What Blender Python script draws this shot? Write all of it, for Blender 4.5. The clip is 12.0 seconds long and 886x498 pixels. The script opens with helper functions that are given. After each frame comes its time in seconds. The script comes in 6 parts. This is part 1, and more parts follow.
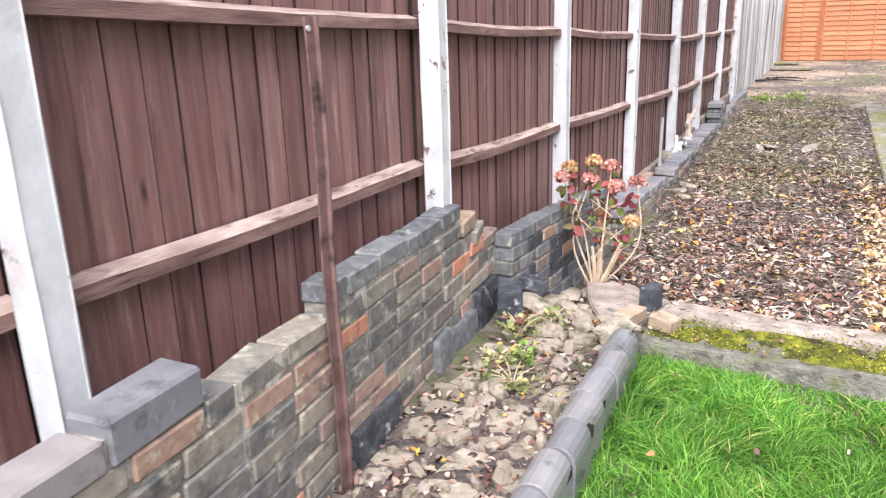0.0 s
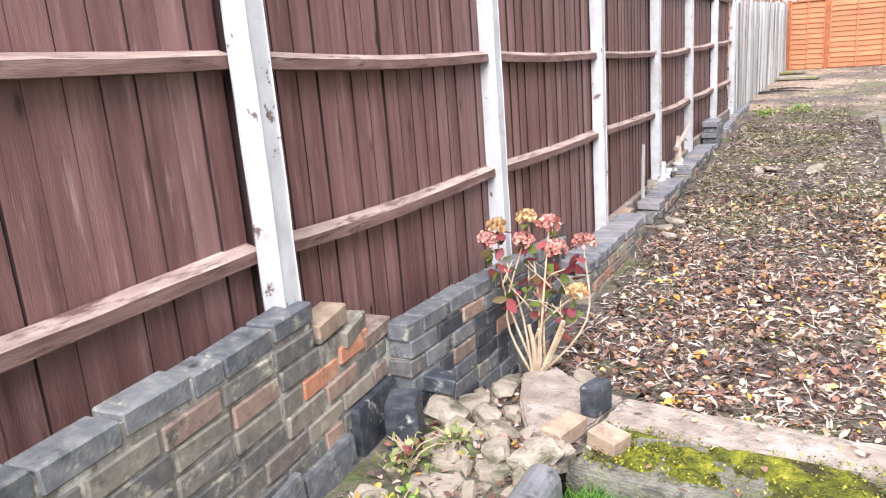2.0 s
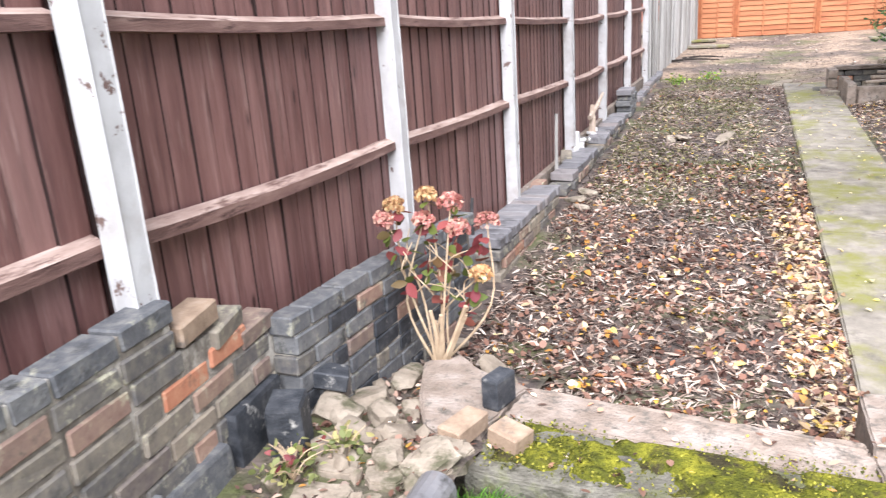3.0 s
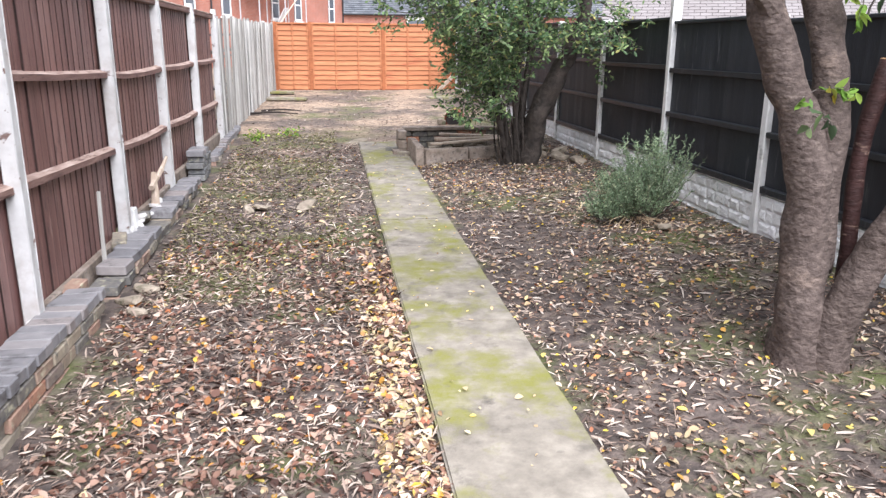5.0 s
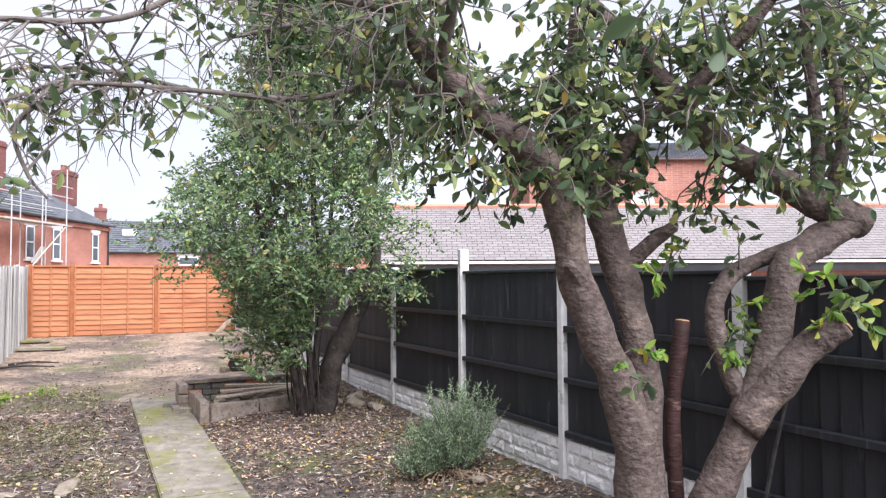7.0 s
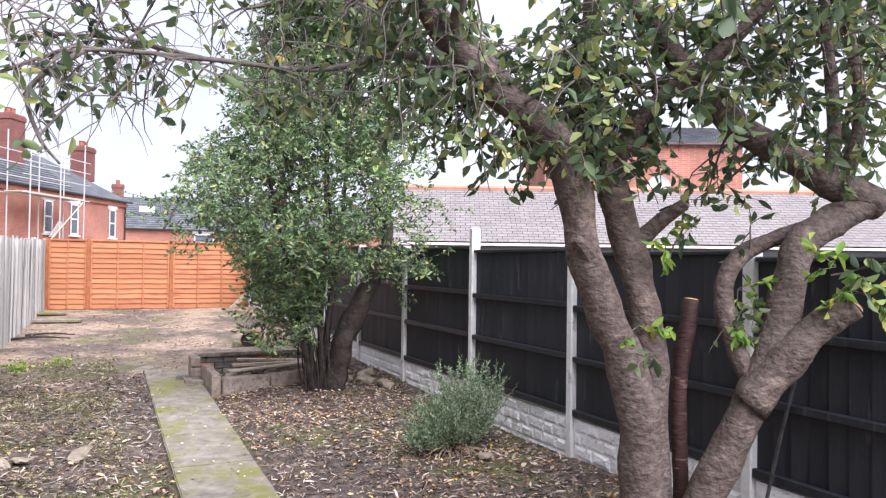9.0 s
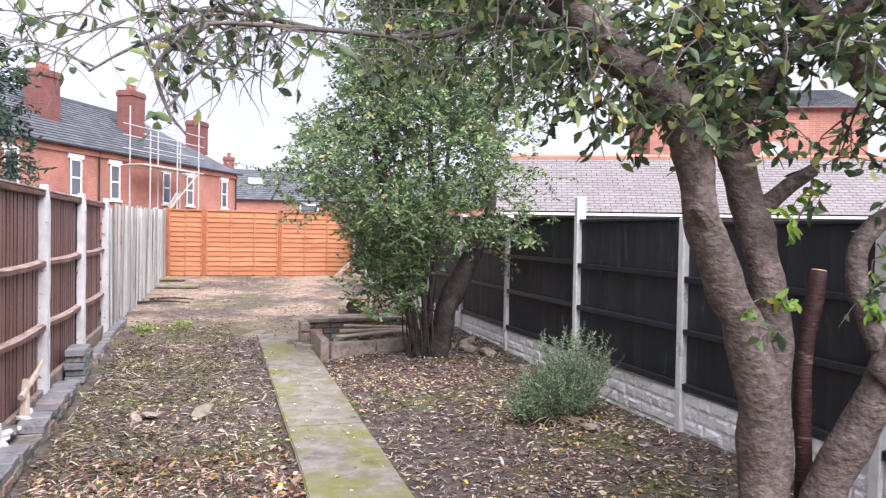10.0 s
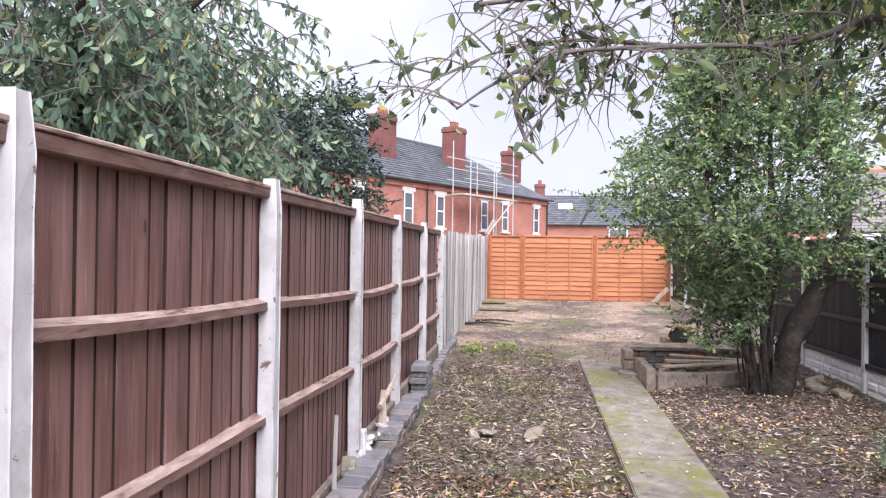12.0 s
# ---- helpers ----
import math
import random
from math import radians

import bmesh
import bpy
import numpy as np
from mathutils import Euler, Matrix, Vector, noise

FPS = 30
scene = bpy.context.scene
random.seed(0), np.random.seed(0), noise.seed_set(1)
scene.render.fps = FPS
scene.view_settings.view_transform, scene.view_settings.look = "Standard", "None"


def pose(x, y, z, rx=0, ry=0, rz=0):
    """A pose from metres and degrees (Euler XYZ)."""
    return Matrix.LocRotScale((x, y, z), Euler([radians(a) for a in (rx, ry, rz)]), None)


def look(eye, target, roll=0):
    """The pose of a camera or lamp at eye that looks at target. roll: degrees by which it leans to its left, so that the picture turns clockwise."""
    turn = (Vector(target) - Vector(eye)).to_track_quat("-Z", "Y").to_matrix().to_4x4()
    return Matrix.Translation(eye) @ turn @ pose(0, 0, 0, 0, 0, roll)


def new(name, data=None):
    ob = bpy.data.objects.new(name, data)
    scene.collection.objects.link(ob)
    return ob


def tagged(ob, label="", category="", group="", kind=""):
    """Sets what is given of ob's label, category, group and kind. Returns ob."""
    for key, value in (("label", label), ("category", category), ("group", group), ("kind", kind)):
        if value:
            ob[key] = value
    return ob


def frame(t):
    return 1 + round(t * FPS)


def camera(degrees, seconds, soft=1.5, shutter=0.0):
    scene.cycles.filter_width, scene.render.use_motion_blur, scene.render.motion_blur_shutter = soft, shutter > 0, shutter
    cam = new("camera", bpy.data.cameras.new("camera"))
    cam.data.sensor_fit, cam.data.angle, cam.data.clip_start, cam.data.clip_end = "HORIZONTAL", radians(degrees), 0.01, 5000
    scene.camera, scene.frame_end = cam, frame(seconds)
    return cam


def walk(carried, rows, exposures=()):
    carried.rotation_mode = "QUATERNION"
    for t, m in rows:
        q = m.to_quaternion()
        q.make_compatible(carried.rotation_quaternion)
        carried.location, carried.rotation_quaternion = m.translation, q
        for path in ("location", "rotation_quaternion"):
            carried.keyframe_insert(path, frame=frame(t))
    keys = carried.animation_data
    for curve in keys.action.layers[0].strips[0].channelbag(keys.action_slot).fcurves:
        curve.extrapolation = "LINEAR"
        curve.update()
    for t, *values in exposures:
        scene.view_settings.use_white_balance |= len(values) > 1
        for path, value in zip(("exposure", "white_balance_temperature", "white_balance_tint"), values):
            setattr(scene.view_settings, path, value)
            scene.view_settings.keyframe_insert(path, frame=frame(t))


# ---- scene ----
cam = camera(61.7, 12.0, soft=1.25, shutter=0.15)
PATH = [
    (0, (0.046, 0.02, 1.515), (-0.832, 1.727, 0.954), -1.8),
    (0.5, (0.04, 0.373, 1.494), (-0.752, 2.122, 0.933), -1.8),
    (1, (0.092, 0.654, 1.519), (-0.675, 2.42, 0.977), -2.3),
    (1.5, (0.169, 0.938, 1.515), (-0.676, 2.679, 1.01), -3.0),
    (2, (0.138, 1.064, 1.519), (-0.788, 2.764, 1.017), -4.5),
    (2.5, (0.1, 1.146, 1.519), (-0.828, 2.832, 0.976), -5.3),
    (3, (0.141, 1.338, 1.502), (-0.597, 3.098, 0.903), -3.9),
    (3.5, (0.257, 1.603, 1.509), (-0.166, 3.458, 0.893), -1.8),
    (3.7, (0.29, 1.69, 1.5), (0.005, 3.573, 0.889), -1.3),
    (5.3, (0.159, 2.54, 1.647), (0.597, 4.438, 1.197), 0.8),
    (5.5, (0.127, 2.617, 1.676), (0.679, 4.506, 1.321), 0.8),
    (6, (0.087, 2.759, 1.724), (0.847, 4.603, 1.568), -0.0),
    (6.5, (0.067, 2.785, 1.744), (0.908, 4.599, 1.716), -0.3),
    (7, (0.069, 2.77, 1.776), (0.936, 4.57, 1.862), -0.3),
    (7.2, (0.098, 2.78, 1.79), (0.966, 4.577, 1.916), -0.2),
    (8.8, (0.092, 2.761, 1.743), (0.943, 4.57, 1.808), 0.7),
    (9, (0.095, 2.758, 1.73), (0.928, 4.576, 1.769), 0.8),
    (9.5, (0.086, 2.783, 1.714), (0.833, 4.638, 1.696), 0.9),
    (10, (0.047, 2.796, 1.717), (0.634, 4.707, 1.672), 1.0),
    (10.5, (-0.022, 2.845, 1.704), (0.314, 4.816, 1.663), 0.9),
    (11, (-0.145, 2.912, 1.723), (-0.166, 4.912, 1.71), 1.2),
    (11.5, (-0.18, 2.929, 1.733), (-0.417, 4.915, 1.75), 1.2),
    (12, (-0.156, 2.907, 1.723), (-0.376, 4.895, 1.731), 0.8),
]
walk(cam, [(t, look(eye, target, roll)) for t, eye, target, roll in PATH],
     exposures=[(0.0, 1.45, 5950, 14), (2.8, 1.5, 5950, 14), (3.5, 1.30, 5950, 14), (5.5, 1.30, 5950, 13), (6.0, 1.33, 5950, 14), (6.5, 1.28, 5950, 15), (7.2, 1.25, 5950, 15), (9.5, 1.26, 5950, 18), (12.0, 1.12, 5950, 20)])

# ---- light: bright overcast sky, one weak wide sun ----
world = bpy.data.worlds.new("overcast")
scene.world = world
world.use_nodes = True
wn, wl = world.node_tree.nodes, world.node_tree.links
bg = wn["Background"]
sky = wn.new("ShaderNodeTexSky")
sky.sky_type = "NISHITA"
sky.sun_disc = False
sky.sun_elevation, sky.sun_rotation = radians(49), radians(168)
grey = wn.new("ShaderNodeHueSaturation")
grey.inputs["Saturation"].default_value = 0.25
grey.inputs["Value"].default_value = 0.10
wl.new(sky.outputs["Color"], grey.inputs["Color"])
veil = wn.new("ShaderNodeMix")
veil.data_type = "RGBA"
veil.inputs["Factor"].default_value = 0.72
cloud = wn.new("ShaderNodeTexNoise")
cloud.inputs["Scale"].default_value = 2.2
cloud.inputs["Detail"].default_value = 5
cramp = wn.new("ShaderNodeValToRGB")
cramp.color_ramp.elements[0].position, cramp.color_ramp.elements[0].color = 0.35, (0.78, 0.80, 0.87, 1)
cramp.color_ramp.elements[1].position, cramp.color_ramp.elements[1].color = 0.65, (1.08, 1.08, 1.11, 1)
wco = wn.new("ShaderNodeTexCoord")
wl.new(wco.outputs["Generated"], cloud.inputs["Vector"])
wl.new(cloud.outputs["Fac"], cramp.inputs["Fac"])
wl.new(grey.outputs["Color"], veil.inputs["A"])
wl.new(cramp.outputs["Color"], veil.inputs["B"])
wl.new(veil.outputs["Result"], bg.inputs["Color"])
bg.inputs["Strength"].default_value = 0.56

sun_data = bpy.data.lights.new("sun", "SUN")
sun_data.energy, sun_data.angle, sun_data.color = 4.1, radians(60), (1.0, 0.98, 0.95)
sun = new("sun", sun_data)
sun.matrix_world = look((2.5, -12, 14), (0, 0, 0))
tagged(sun, kind="structure")


# ---- materials ----
def lin(c):
    return (*c, 1.0) if len(c) == 3 else c


def ramp(nt, stops, mode="LINEAR"):
    r = nt.nodes.new("ShaderNodeValToRGB")
    cr = r.color_ramp
    cr.interpolation = mode
    while len(cr.elements) < len(stops):
        cr.elements.new(0.5)
    for e, (p, c) in zip(cr.elements, stops):
        e.position, e.color = p, lin(c)
    return r


def surf(name, stops, scale=6.0, stretch=(1, 1, 1), rough=0.8, bump=0.3, bump_scale=60.0, bump_dist=0.01, pick=None, pick_mix=0.0,
         stain=None, stain_scale=3.0, stain_at=(0.5, 0.62), stain2=None, stain2_scale=1.0, stain2_at=(0.55, 0.7), metal=0.0, glow=0.0, spec=0.3):
    """Noise-coloured surface in world metres. pick: ("object" or "island", stops) colours each piece; stain: a second colour in patches."""
    m = bpy.data.materials.new(name)
    m.use_nodes = True
    nt = m.node_tree
    bsdf = nt.nodes["Principled BSDF"]
    geo = nt.nodes.new("ShaderNodeNewGeometry")
    mp = nt.nodes.new("ShaderNodeMapping")
    mp.inputs["Scale"].default_value = stretch
    nt.links.new(geo.outputs["Position"], mp.inputs["Vector"])
    nz = nt.nodes.new("ShaderNodeTexNoise")
    nz.inputs["Scale"].default_value, nz.inputs["Detail"].default_value, nz.inputs["Roughness"].default_value = scale, 7, 0.62
    nt.links.new(mp.outputs["Vector"], nz.inputs["Vector"])
    r = ramp(nt, stops)
    nt.links.new(nz.outputs["Fac"], r.inputs["Fac"])
    col = r.outputs["Color"]

    def mix(a, b, fac, kind="MIX"):
        x = nt.nodes.new("ShaderNodeMix")
        x.data_type, x.blend_type = "RGBA", kind
        for sock, v in (("Factor", fac), ("A", a), ("B", b)):
            if isinstance(v, (int, float)):
                x.inputs[sock].default_value = v
            elif isinstance(v, tuple):
                x.inputs[sock].default_value = lin(v)
            else:
                nt.links.new(v, x.inputs[sock])
        return x.outputs["Result"]

    if pick:
        how, pstops = pick
        if how == "object":
            src = nt.nodes.new("ShaderNodeObjectInfo").outputs["Random"]
        else:
            src = geo.outputs["Random Per Island"]
        pr = ramp(nt, pstops)
        nt.links.new(src, pr.inputs["Fac"])
        col = mix(col, pr.outputs["Color"], pick_mix)
    for colour, sc, (lo, hi) in ((stain, stain_scale, stain_at), (stain2, stain2_scale, stain2_at)):
        if colour:
            sn = nt.nodes.new("ShaderNodeTexNoise")
            sn.inputs["Scale"].default_value, sn.inputs["Detail"].default_value, sn.inputs["Roughness"].default_value = sc, 8, 0.68
            nt.links.new(mp.outputs["Vector"], sn.inputs["Vector"])
            sr = ramp(nt, [(lo, (0, 0, 0)), (hi, (1, 1, 1))])
            nt.links.new(sn.outputs["Fac"], sr.inputs["Fac"])
            col = mix(col, colour, sr.outputs["Color"])
    nt.links.new(col, bsdf.inputs["Base Color"])
    bsdf.inputs["Roughness"].default_value = rough
    bsdf.inputs["Metallic"].default_value = metal
    bsdf.inputs["Specular IOR Level"].default_value = spec
    if bump:
        bn = nt.nodes.new("ShaderNodeTexNoise")
        bn.inputs["Scale"].default_value, bn.inputs["Detail"].default_value = bump_scale, 6
        nt.links.new(mp.outputs["Vector"], bn.inputs["Vector"])
        bp = nt.nodes.new("ShaderNodeBump")
        bp.inputs["Strength"].default_value, bp.inputs["Distance"].default_value = bump, bump_dist
        nt.links.new(bn.outputs["Fac"], bp.inputs["Height"])
        nt.links.new(bp.outputs["Normal"], bsdf.inputs["Normal"])
    return m


def leafy(name, pstops, through_part=0.35, rough=0.55):
    """Leaves: a colour for each leaf, some light coming through."""
    m = bpy.data.materials.new(name)
    m.use_nodes = True
    nt = m.node_tree
    bsdf = nt.nodes["Principled BSDF"]
    geo = nt.nodes.new("ShaderNodeNewGeometry")
    r = ramp(nt, pstops)
    nt.links.new(geo.outputs["Random Per Island"], r.inputs["Fac"])
    nz = nt.nodes.new("ShaderNodeTexNoise")
    nz.inputs["Scale"].default_value = 1.7
    nt.links.new(geo.outputs["Position"], nz.inputs["Vector"])
    hs = nt.nodes.new("ShaderNodeHueSaturation")
    mr = nt.nodes.new("ShaderNodeMapRange")
    mr.inputs["From Min"].default_value, mr.inputs["From Max"].default_value = 0.3, 0.7
    mr.inputs["To Min"].default_value, mr.inputs["To Max"].default_value = 0.65, 1.3
    nt.links.new(nz.outputs["Fac"], mr.inputs["Value"])
    nt.links.new(mr.outputs["Result"], hs.inputs["Value"])
    nt.links.new(r.outputs["Color"], hs.inputs["Color"])
    nt.links.new(hs.outputs["Color"], bsdf.inputs["Base Color"])
    bsdf.inputs["Roughness"].default_value = rough
    bsdf.inputs["Specular IOR Level"].default_value = 0.35
    tr = nt.nodes.new("ShaderNodeBsdfTranslucent")
    nt.links.new(hs.outputs["Color"], tr.inputs["Color"])
    mx = nt.nodes.new("ShaderNodeMixShader")
    mx.inputs["Fac"].default_value = through_part
    nt.links.new(bsdf.outputs["BSDF"], mx.inputs[1])
    nt.links.new(tr.outputs["BSDF"], mx.inputs[2])
    nt.links.new(mx.outputs["Shader"], nt.nodes["Material Output"].inputs["Surface"])
    return m


def brickwork(name, a, b, mortar, width=0.225, height=0.075, axis_turn=0.0):
    """Far brick walls: courses at true size with patchy colour."""
    m = bpy.data.materials.new(name)
    m.use_nodes = True
    nt = m.node_tree
    bsdf = nt.nodes["Principled BSDF"]
    geo = nt.nodes.new("ShaderNodeNewGeometry")
    rot = nt.nodes.new("ShaderNodeMapping")
    rot.inputs["Rotation"].default_value = (0, 0, axis_turn)
    nt.links.new(geo.outputs["Position"], rot.inputs["Vector"])
    sep = nt.nodes.new("ShaderNodeSeparateXYZ")
    nt.links.new(rot.outputs["Vector"], sep.inputs["Vector"])
    com = nt.nodes.new("ShaderNodeCombineXYZ")
    add = nt.nodes.new("ShaderNodeMath")
    nt.links.new(sep.outputs["X"], add.inputs[0])
    nt.links.new(sep.outputs["Y"], add.inputs[1])
    nt.links.new(add.outputs["Value"], com.inputs["X"])
    nt.links.new(sep.outputs["Z"], com.inputs["Y"])
    bt = nt.nodes.new("ShaderNodeTexBrick")
    bt.inputs["Scale"].default_value = 1.0
    bt.inputs["Brick Width"].default_value, bt.inputs["Row Height"].default_value, bt.inputs["Mortar Size"].default_value = width, height, 0.008
    bt.inputs["Color1"].default_value, bt.inputs["Color2"].default_value, bt.inputs["Mortar"].default_value = lin(a), lin(b), lin(mortar)
    nt.links.new(com.outputs["Vector"], bt.inputs["Vector"])
    nz = nt.nodes.new("ShaderNodeTexNoise")
    nz.inputs["Scale"].default_value, nz.inputs["Detail"].default_value = 0.8, 6
    nt.links.new(geo.outputs["Position"], nz.inputs["Vector"])
    hs = nt.nodes.new("ShaderNodeHueSaturation")
    mr = nt.nodes.new("ShaderNodeMapRange")
    mr.inputs["From Min"].default_value, mr.inputs["From Max"].default_value = 0.3, 0.7
    mr.inputs["To Min"].default_value, mr.inputs["To Max"].default_value = 0.75, 1.15
    nt.links.new(nz.outputs["Fac"], mr.inputs["Value"])
    nt.links.new(mr.outputs["Result"], hs.inputs["Value"])
    nt.links.new(bt.outputs["Color"], hs.inputs["Color"])
    nt.links.new(hs.outputs["Color"], bsdf.inputs["Base Color"])
    bsdf.inputs["Roughness"].default_value = 0.9
    return m


m_soil = surf("soil", [(0.3, (0.035, 0.029, 0.026)), (0.5, (0.088, 0.068, 0.059)), (0.7, (0.177, 0.138, 0.117))], 9, bump=0.8, bump_scale=55, bump_dist=0.015,
              stain=(0.22, 0.17, 0.13), stain_scale=14, stain_at=(0.56, 0.66), stain2=(0.10, 0.115, 0.035), stain2_scale=0.9, stain2_at=(0.5, 0.66))
# towards the back the bed turns to pale dry trampled soil
nt = m_soil.node_tree
soil_bsdf = nt.nodes["Principled BSDF"]
dark_col = soil_bsdf.inputs["Base Color"].links[0].from_socket
geo_s = nt.nodes.new("ShaderNodeNewGeometry")
sep_s = nt.nodes.new("ShaderNodeSeparateXYZ")
nt.links.new(geo_s.outputs["Position"], sep_s.inputs["Vector"])
blot = nt.nodes.new("ShaderNodeTexNoise")
blot.inputs["Scale"].default_value, blot.inputs["Detail"].default_value, blot.inputs["Roughness"].default_value = 0.6, 9, 0.7
nt.links.new(geo_s.outputs["Position"], blot.inputs["Vector"])
wob = nt.nodes.new("ShaderNodeMath")
wob.operation = "MULTIPLY_ADD"
wob.inputs[1].default_value = 7.0
nt.links.new(blot.outputs["Fac"], wob.inputs[0])
nt.links.new(sep_s.outputs["Y"], wob.inputs[2])
far_s = nt.nodes.new("ShaderNodeMapRange")
far_s.inputs["From Min"].default_value, far_s.inputs["From Max"].default_value = 16.0, 19.0
nt.links.new(wob.outputs["Value"], far_s.inputs["Value"])
fine = nt.nodes.new("ShaderNodeTexNoise")
fine.inputs["Scale"].default_value, fine.inputs["Detail"].default_value, fine.inputs["Roughness"].default_value = 11, 10, 0.78
nt.links.new(geo_s.outputs["Position"], fine.inputs["Vector"])
dry_r = ramp(nt, [(0.34, (0.08, 0.06, 0.045)), (0.46, (0.245, 0.175, 0.125)), (0.56, (0.38, 0.285, 0.205)), (0.7, (0.52, 0.41, 0.31))])
nt.links.new(fine.outputs["Fac"], dry_r.inputs["Fac"])
mix_s = nt.nodes.new("ShaderNodeMix")
mix_s.data_type = "RGBA"
nt.links.new(far_s.outputs["Result"], mix_s.inputs["Factor"])
nt.links.new(dark_col, mix_s.inputs["A"])
worn_n = nt.nodes.new("ShaderNodeTexNoise")
worn_n.inputs["Scale"].default_value, worn_n.inputs["Detail"].default_value, worn_n.inputs["Roughness"].default_value = 0.75, 8, 0.66
nt.links.new(geo_s.outputs["Position"], worn_n.inputs["Vector"])
worn_r = ramp(nt, [(0.43, (0, 0, 0)), (0.55, (0.9, 0.9, 0.9))])
nt.links.new(worn_n.outputs["Fac"], worn_r.inputs["Fac"])
mix_w = nt.nodes.new("ShaderNodeMix")
mix_w.data_type = "RGBA"
nt.links.new(worn_r.outputs["Color"], mix_w.inputs["Factor"])
nt.links.new(dry_r.outputs["Color"], mix_w.inputs["A"])
nt.links.new(dark_col, mix_w.inputs["B"])
nt.links.new(mix_w.outputs["Result"], mix_s.inputs["B"])
nt.links.new(mix_s.outputs["Result"], soil_bsdf.inputs["Base Color"])
m_concrete = surf("concrete", [(0.3, (0.158, 0.138, 0.114)), (0.5, (0.238, 0.209, 0.171)), (0.7, (0.326, 0.289, 0.238))], 7, bump=0.6, bump_scale=90, bump_dist=0.006,
                  stain=(0.185, 0.178, 0.048), stain_scale=1.5, stain_at=(0.46, 0.60), stain2=(0.115, 0.10, 0.085), stain2_scale=5, stain2_at=(0.56, 0.7))
m_kerb = surf("kerb_concrete", [(0.3, (0.174, 0.134, 0.103)), (0.5, (0.269, 0.213, 0.172)), (0.7, (0.364, 0.309, 0.267))], 8, bump=0.8, bump_scale=70, bump_dist=0.01,
              stain=(0.138, 0.120, 0.100), stain_scale=19, stain_at=(0.53, 0.64), stain2=(0.36, 0.31, 0.25), stain2_scale=7, stain2_at=(0.6, 0.72))
m_mossy = surf("kerb_lip_concrete", [(0.3, (0.085, 0.077, 0.060)), (0.5, (0.155, 0.143, 0.115)), (0.7, (0.28, 0.26, 0.22))], 12, bump=0.9, bump_scale=60, bump_dist=0.012,
               stain=(0.10, 0.105, 0.035), stain_scale=6.0, stain_at=(0.52, 0.66), stain2=(0.07, 0.065, 0.045), stain2_scale=14, stain2_at=(0.55, 0.66))
m_mortar = surf("mortar", [(0.3, (0.10, 0.09, 0.075)), (0.5, (0.20, 0.175, 0.145)), (0.65, (0.34, 0.30, 0.25))], 14, bump=0.6, bump_scale=120, bump_dist=0.005,
                stain=(0.58, 0.54, 0.47), stain_scale=3, stain_at=(0.52, 0.62))
BRICKS = [(0.0, (0.062, 0.066, 0.074)), (0.14, (0.105, 0.105, 0.112)), (0.26, (0.20, 0.175, 0.145)), (0.36, (0.36, 0.29, 0.215)), (0.44, (0.15, 0.14, 0.13)), (0.52, (0.080, 0.082, 0.09)), (0.60, (0.30, 0.175, 0.135)),
          (0.70, (0.40, 0.21, 0.15)), (0.78, (0.27, 0.215, 0.165)), (0.84, (0.095, 0.097, 0.104)), (0.90, (0.31, 0.26, 0.20)), (0.945, (0.52, 0.18, 0.095)), (1.0, (0.62, 0.21, 0.10))]
m_brick = surf("garden_brick", [(0.28, (0.055, 0.055, 0.055)), (0.45, (0.19, 0.165, 0.135)), (0.6, (0.30, 0.26, 0.19)), (0.75, (0.50, 0.44, 0.33))], 24, rough=0.75, bump=0.55, bump_scale=70, bump_dist=0.004,
               pick=("object", BRICKS), pick_mix=0.62, stain=(0.50, 0.47, 0.33), stain_scale=13, stain_at=(0.56, 0.72), stain2=(0.07, 0.072, 0.066), stain2_scale=11, stain2_at=(0.55, 0.70))
m_blue = surf("blue_brick", [(0.3, (0.065, 0.069, 0.075)), (0.5, (0.135, 0.137, 0.142)), (0.72, (0.29, 0.28, 0.25))], 20, rough=0.55, bump=0.6, bump_scale=80, bump_dist=0.006,
              pick=("object", [(0, (0.075, 0.078, 0.085)), (1, (0.22, 0.215, 0.205))]), pick_mix=0.4, stain=(0.40, 0.385, 0.29), stain_scale=13, stain_at=(0.58, 0.70), stain2=(0.05, 0.05, 0.048), stain2_scale=7, stain2_at=(0.58, 0.68))
m_dark_brick = surf("tarry_dark_brick", [(0.3, (0.022, 0.025, 0.03)), (0.55, (0.055, 0.058, 0.065)), (0.75, (0.13, 0.13, 0.13))], 18, rough=0.6, bump=0.6, bump_scale=90, bump_dist=0.006,
                    stain=(0.46, 0.44, 0.40), stain_scale=12, stain_at=(0.60, 0.70))
m_coping = surf("coping_face", [(0.3, (0.14, 0.135, 0.142)), (0.55, (0.225, 0.216, 0.222)), (0.75, (0.32, 0.30, 0.29))], 9, rough=0.55, bump=0.4, bump_scale=110, bump_dist=0.004,
                pick=("object", [(0, (0.095, 0.095, 0.104)), (0.7, (0.27, 0.255, 0.255)), (1, (0.30, 0.235, 0.20))]), pick_mix=0.45, stain=(0.060, 0.056, 0.056), stain_scale=8, stain_at=(0.56, 0.7), stain2=(0.36, 0.33, 0.28), stain2_scale=12, stain2_at=(0.62, 0.74))
m_edging = surf("glazed_edging", [(0.3, (0.115, 0.112, 0.115)), (0.55, (0.185, 0.178, 0.180)), (0.75, (0.27, 0.255, 0.245))], 6, rough=0.36, spec=0.5, bump=0.3, bump_scale=80, bump_dist=0.003,
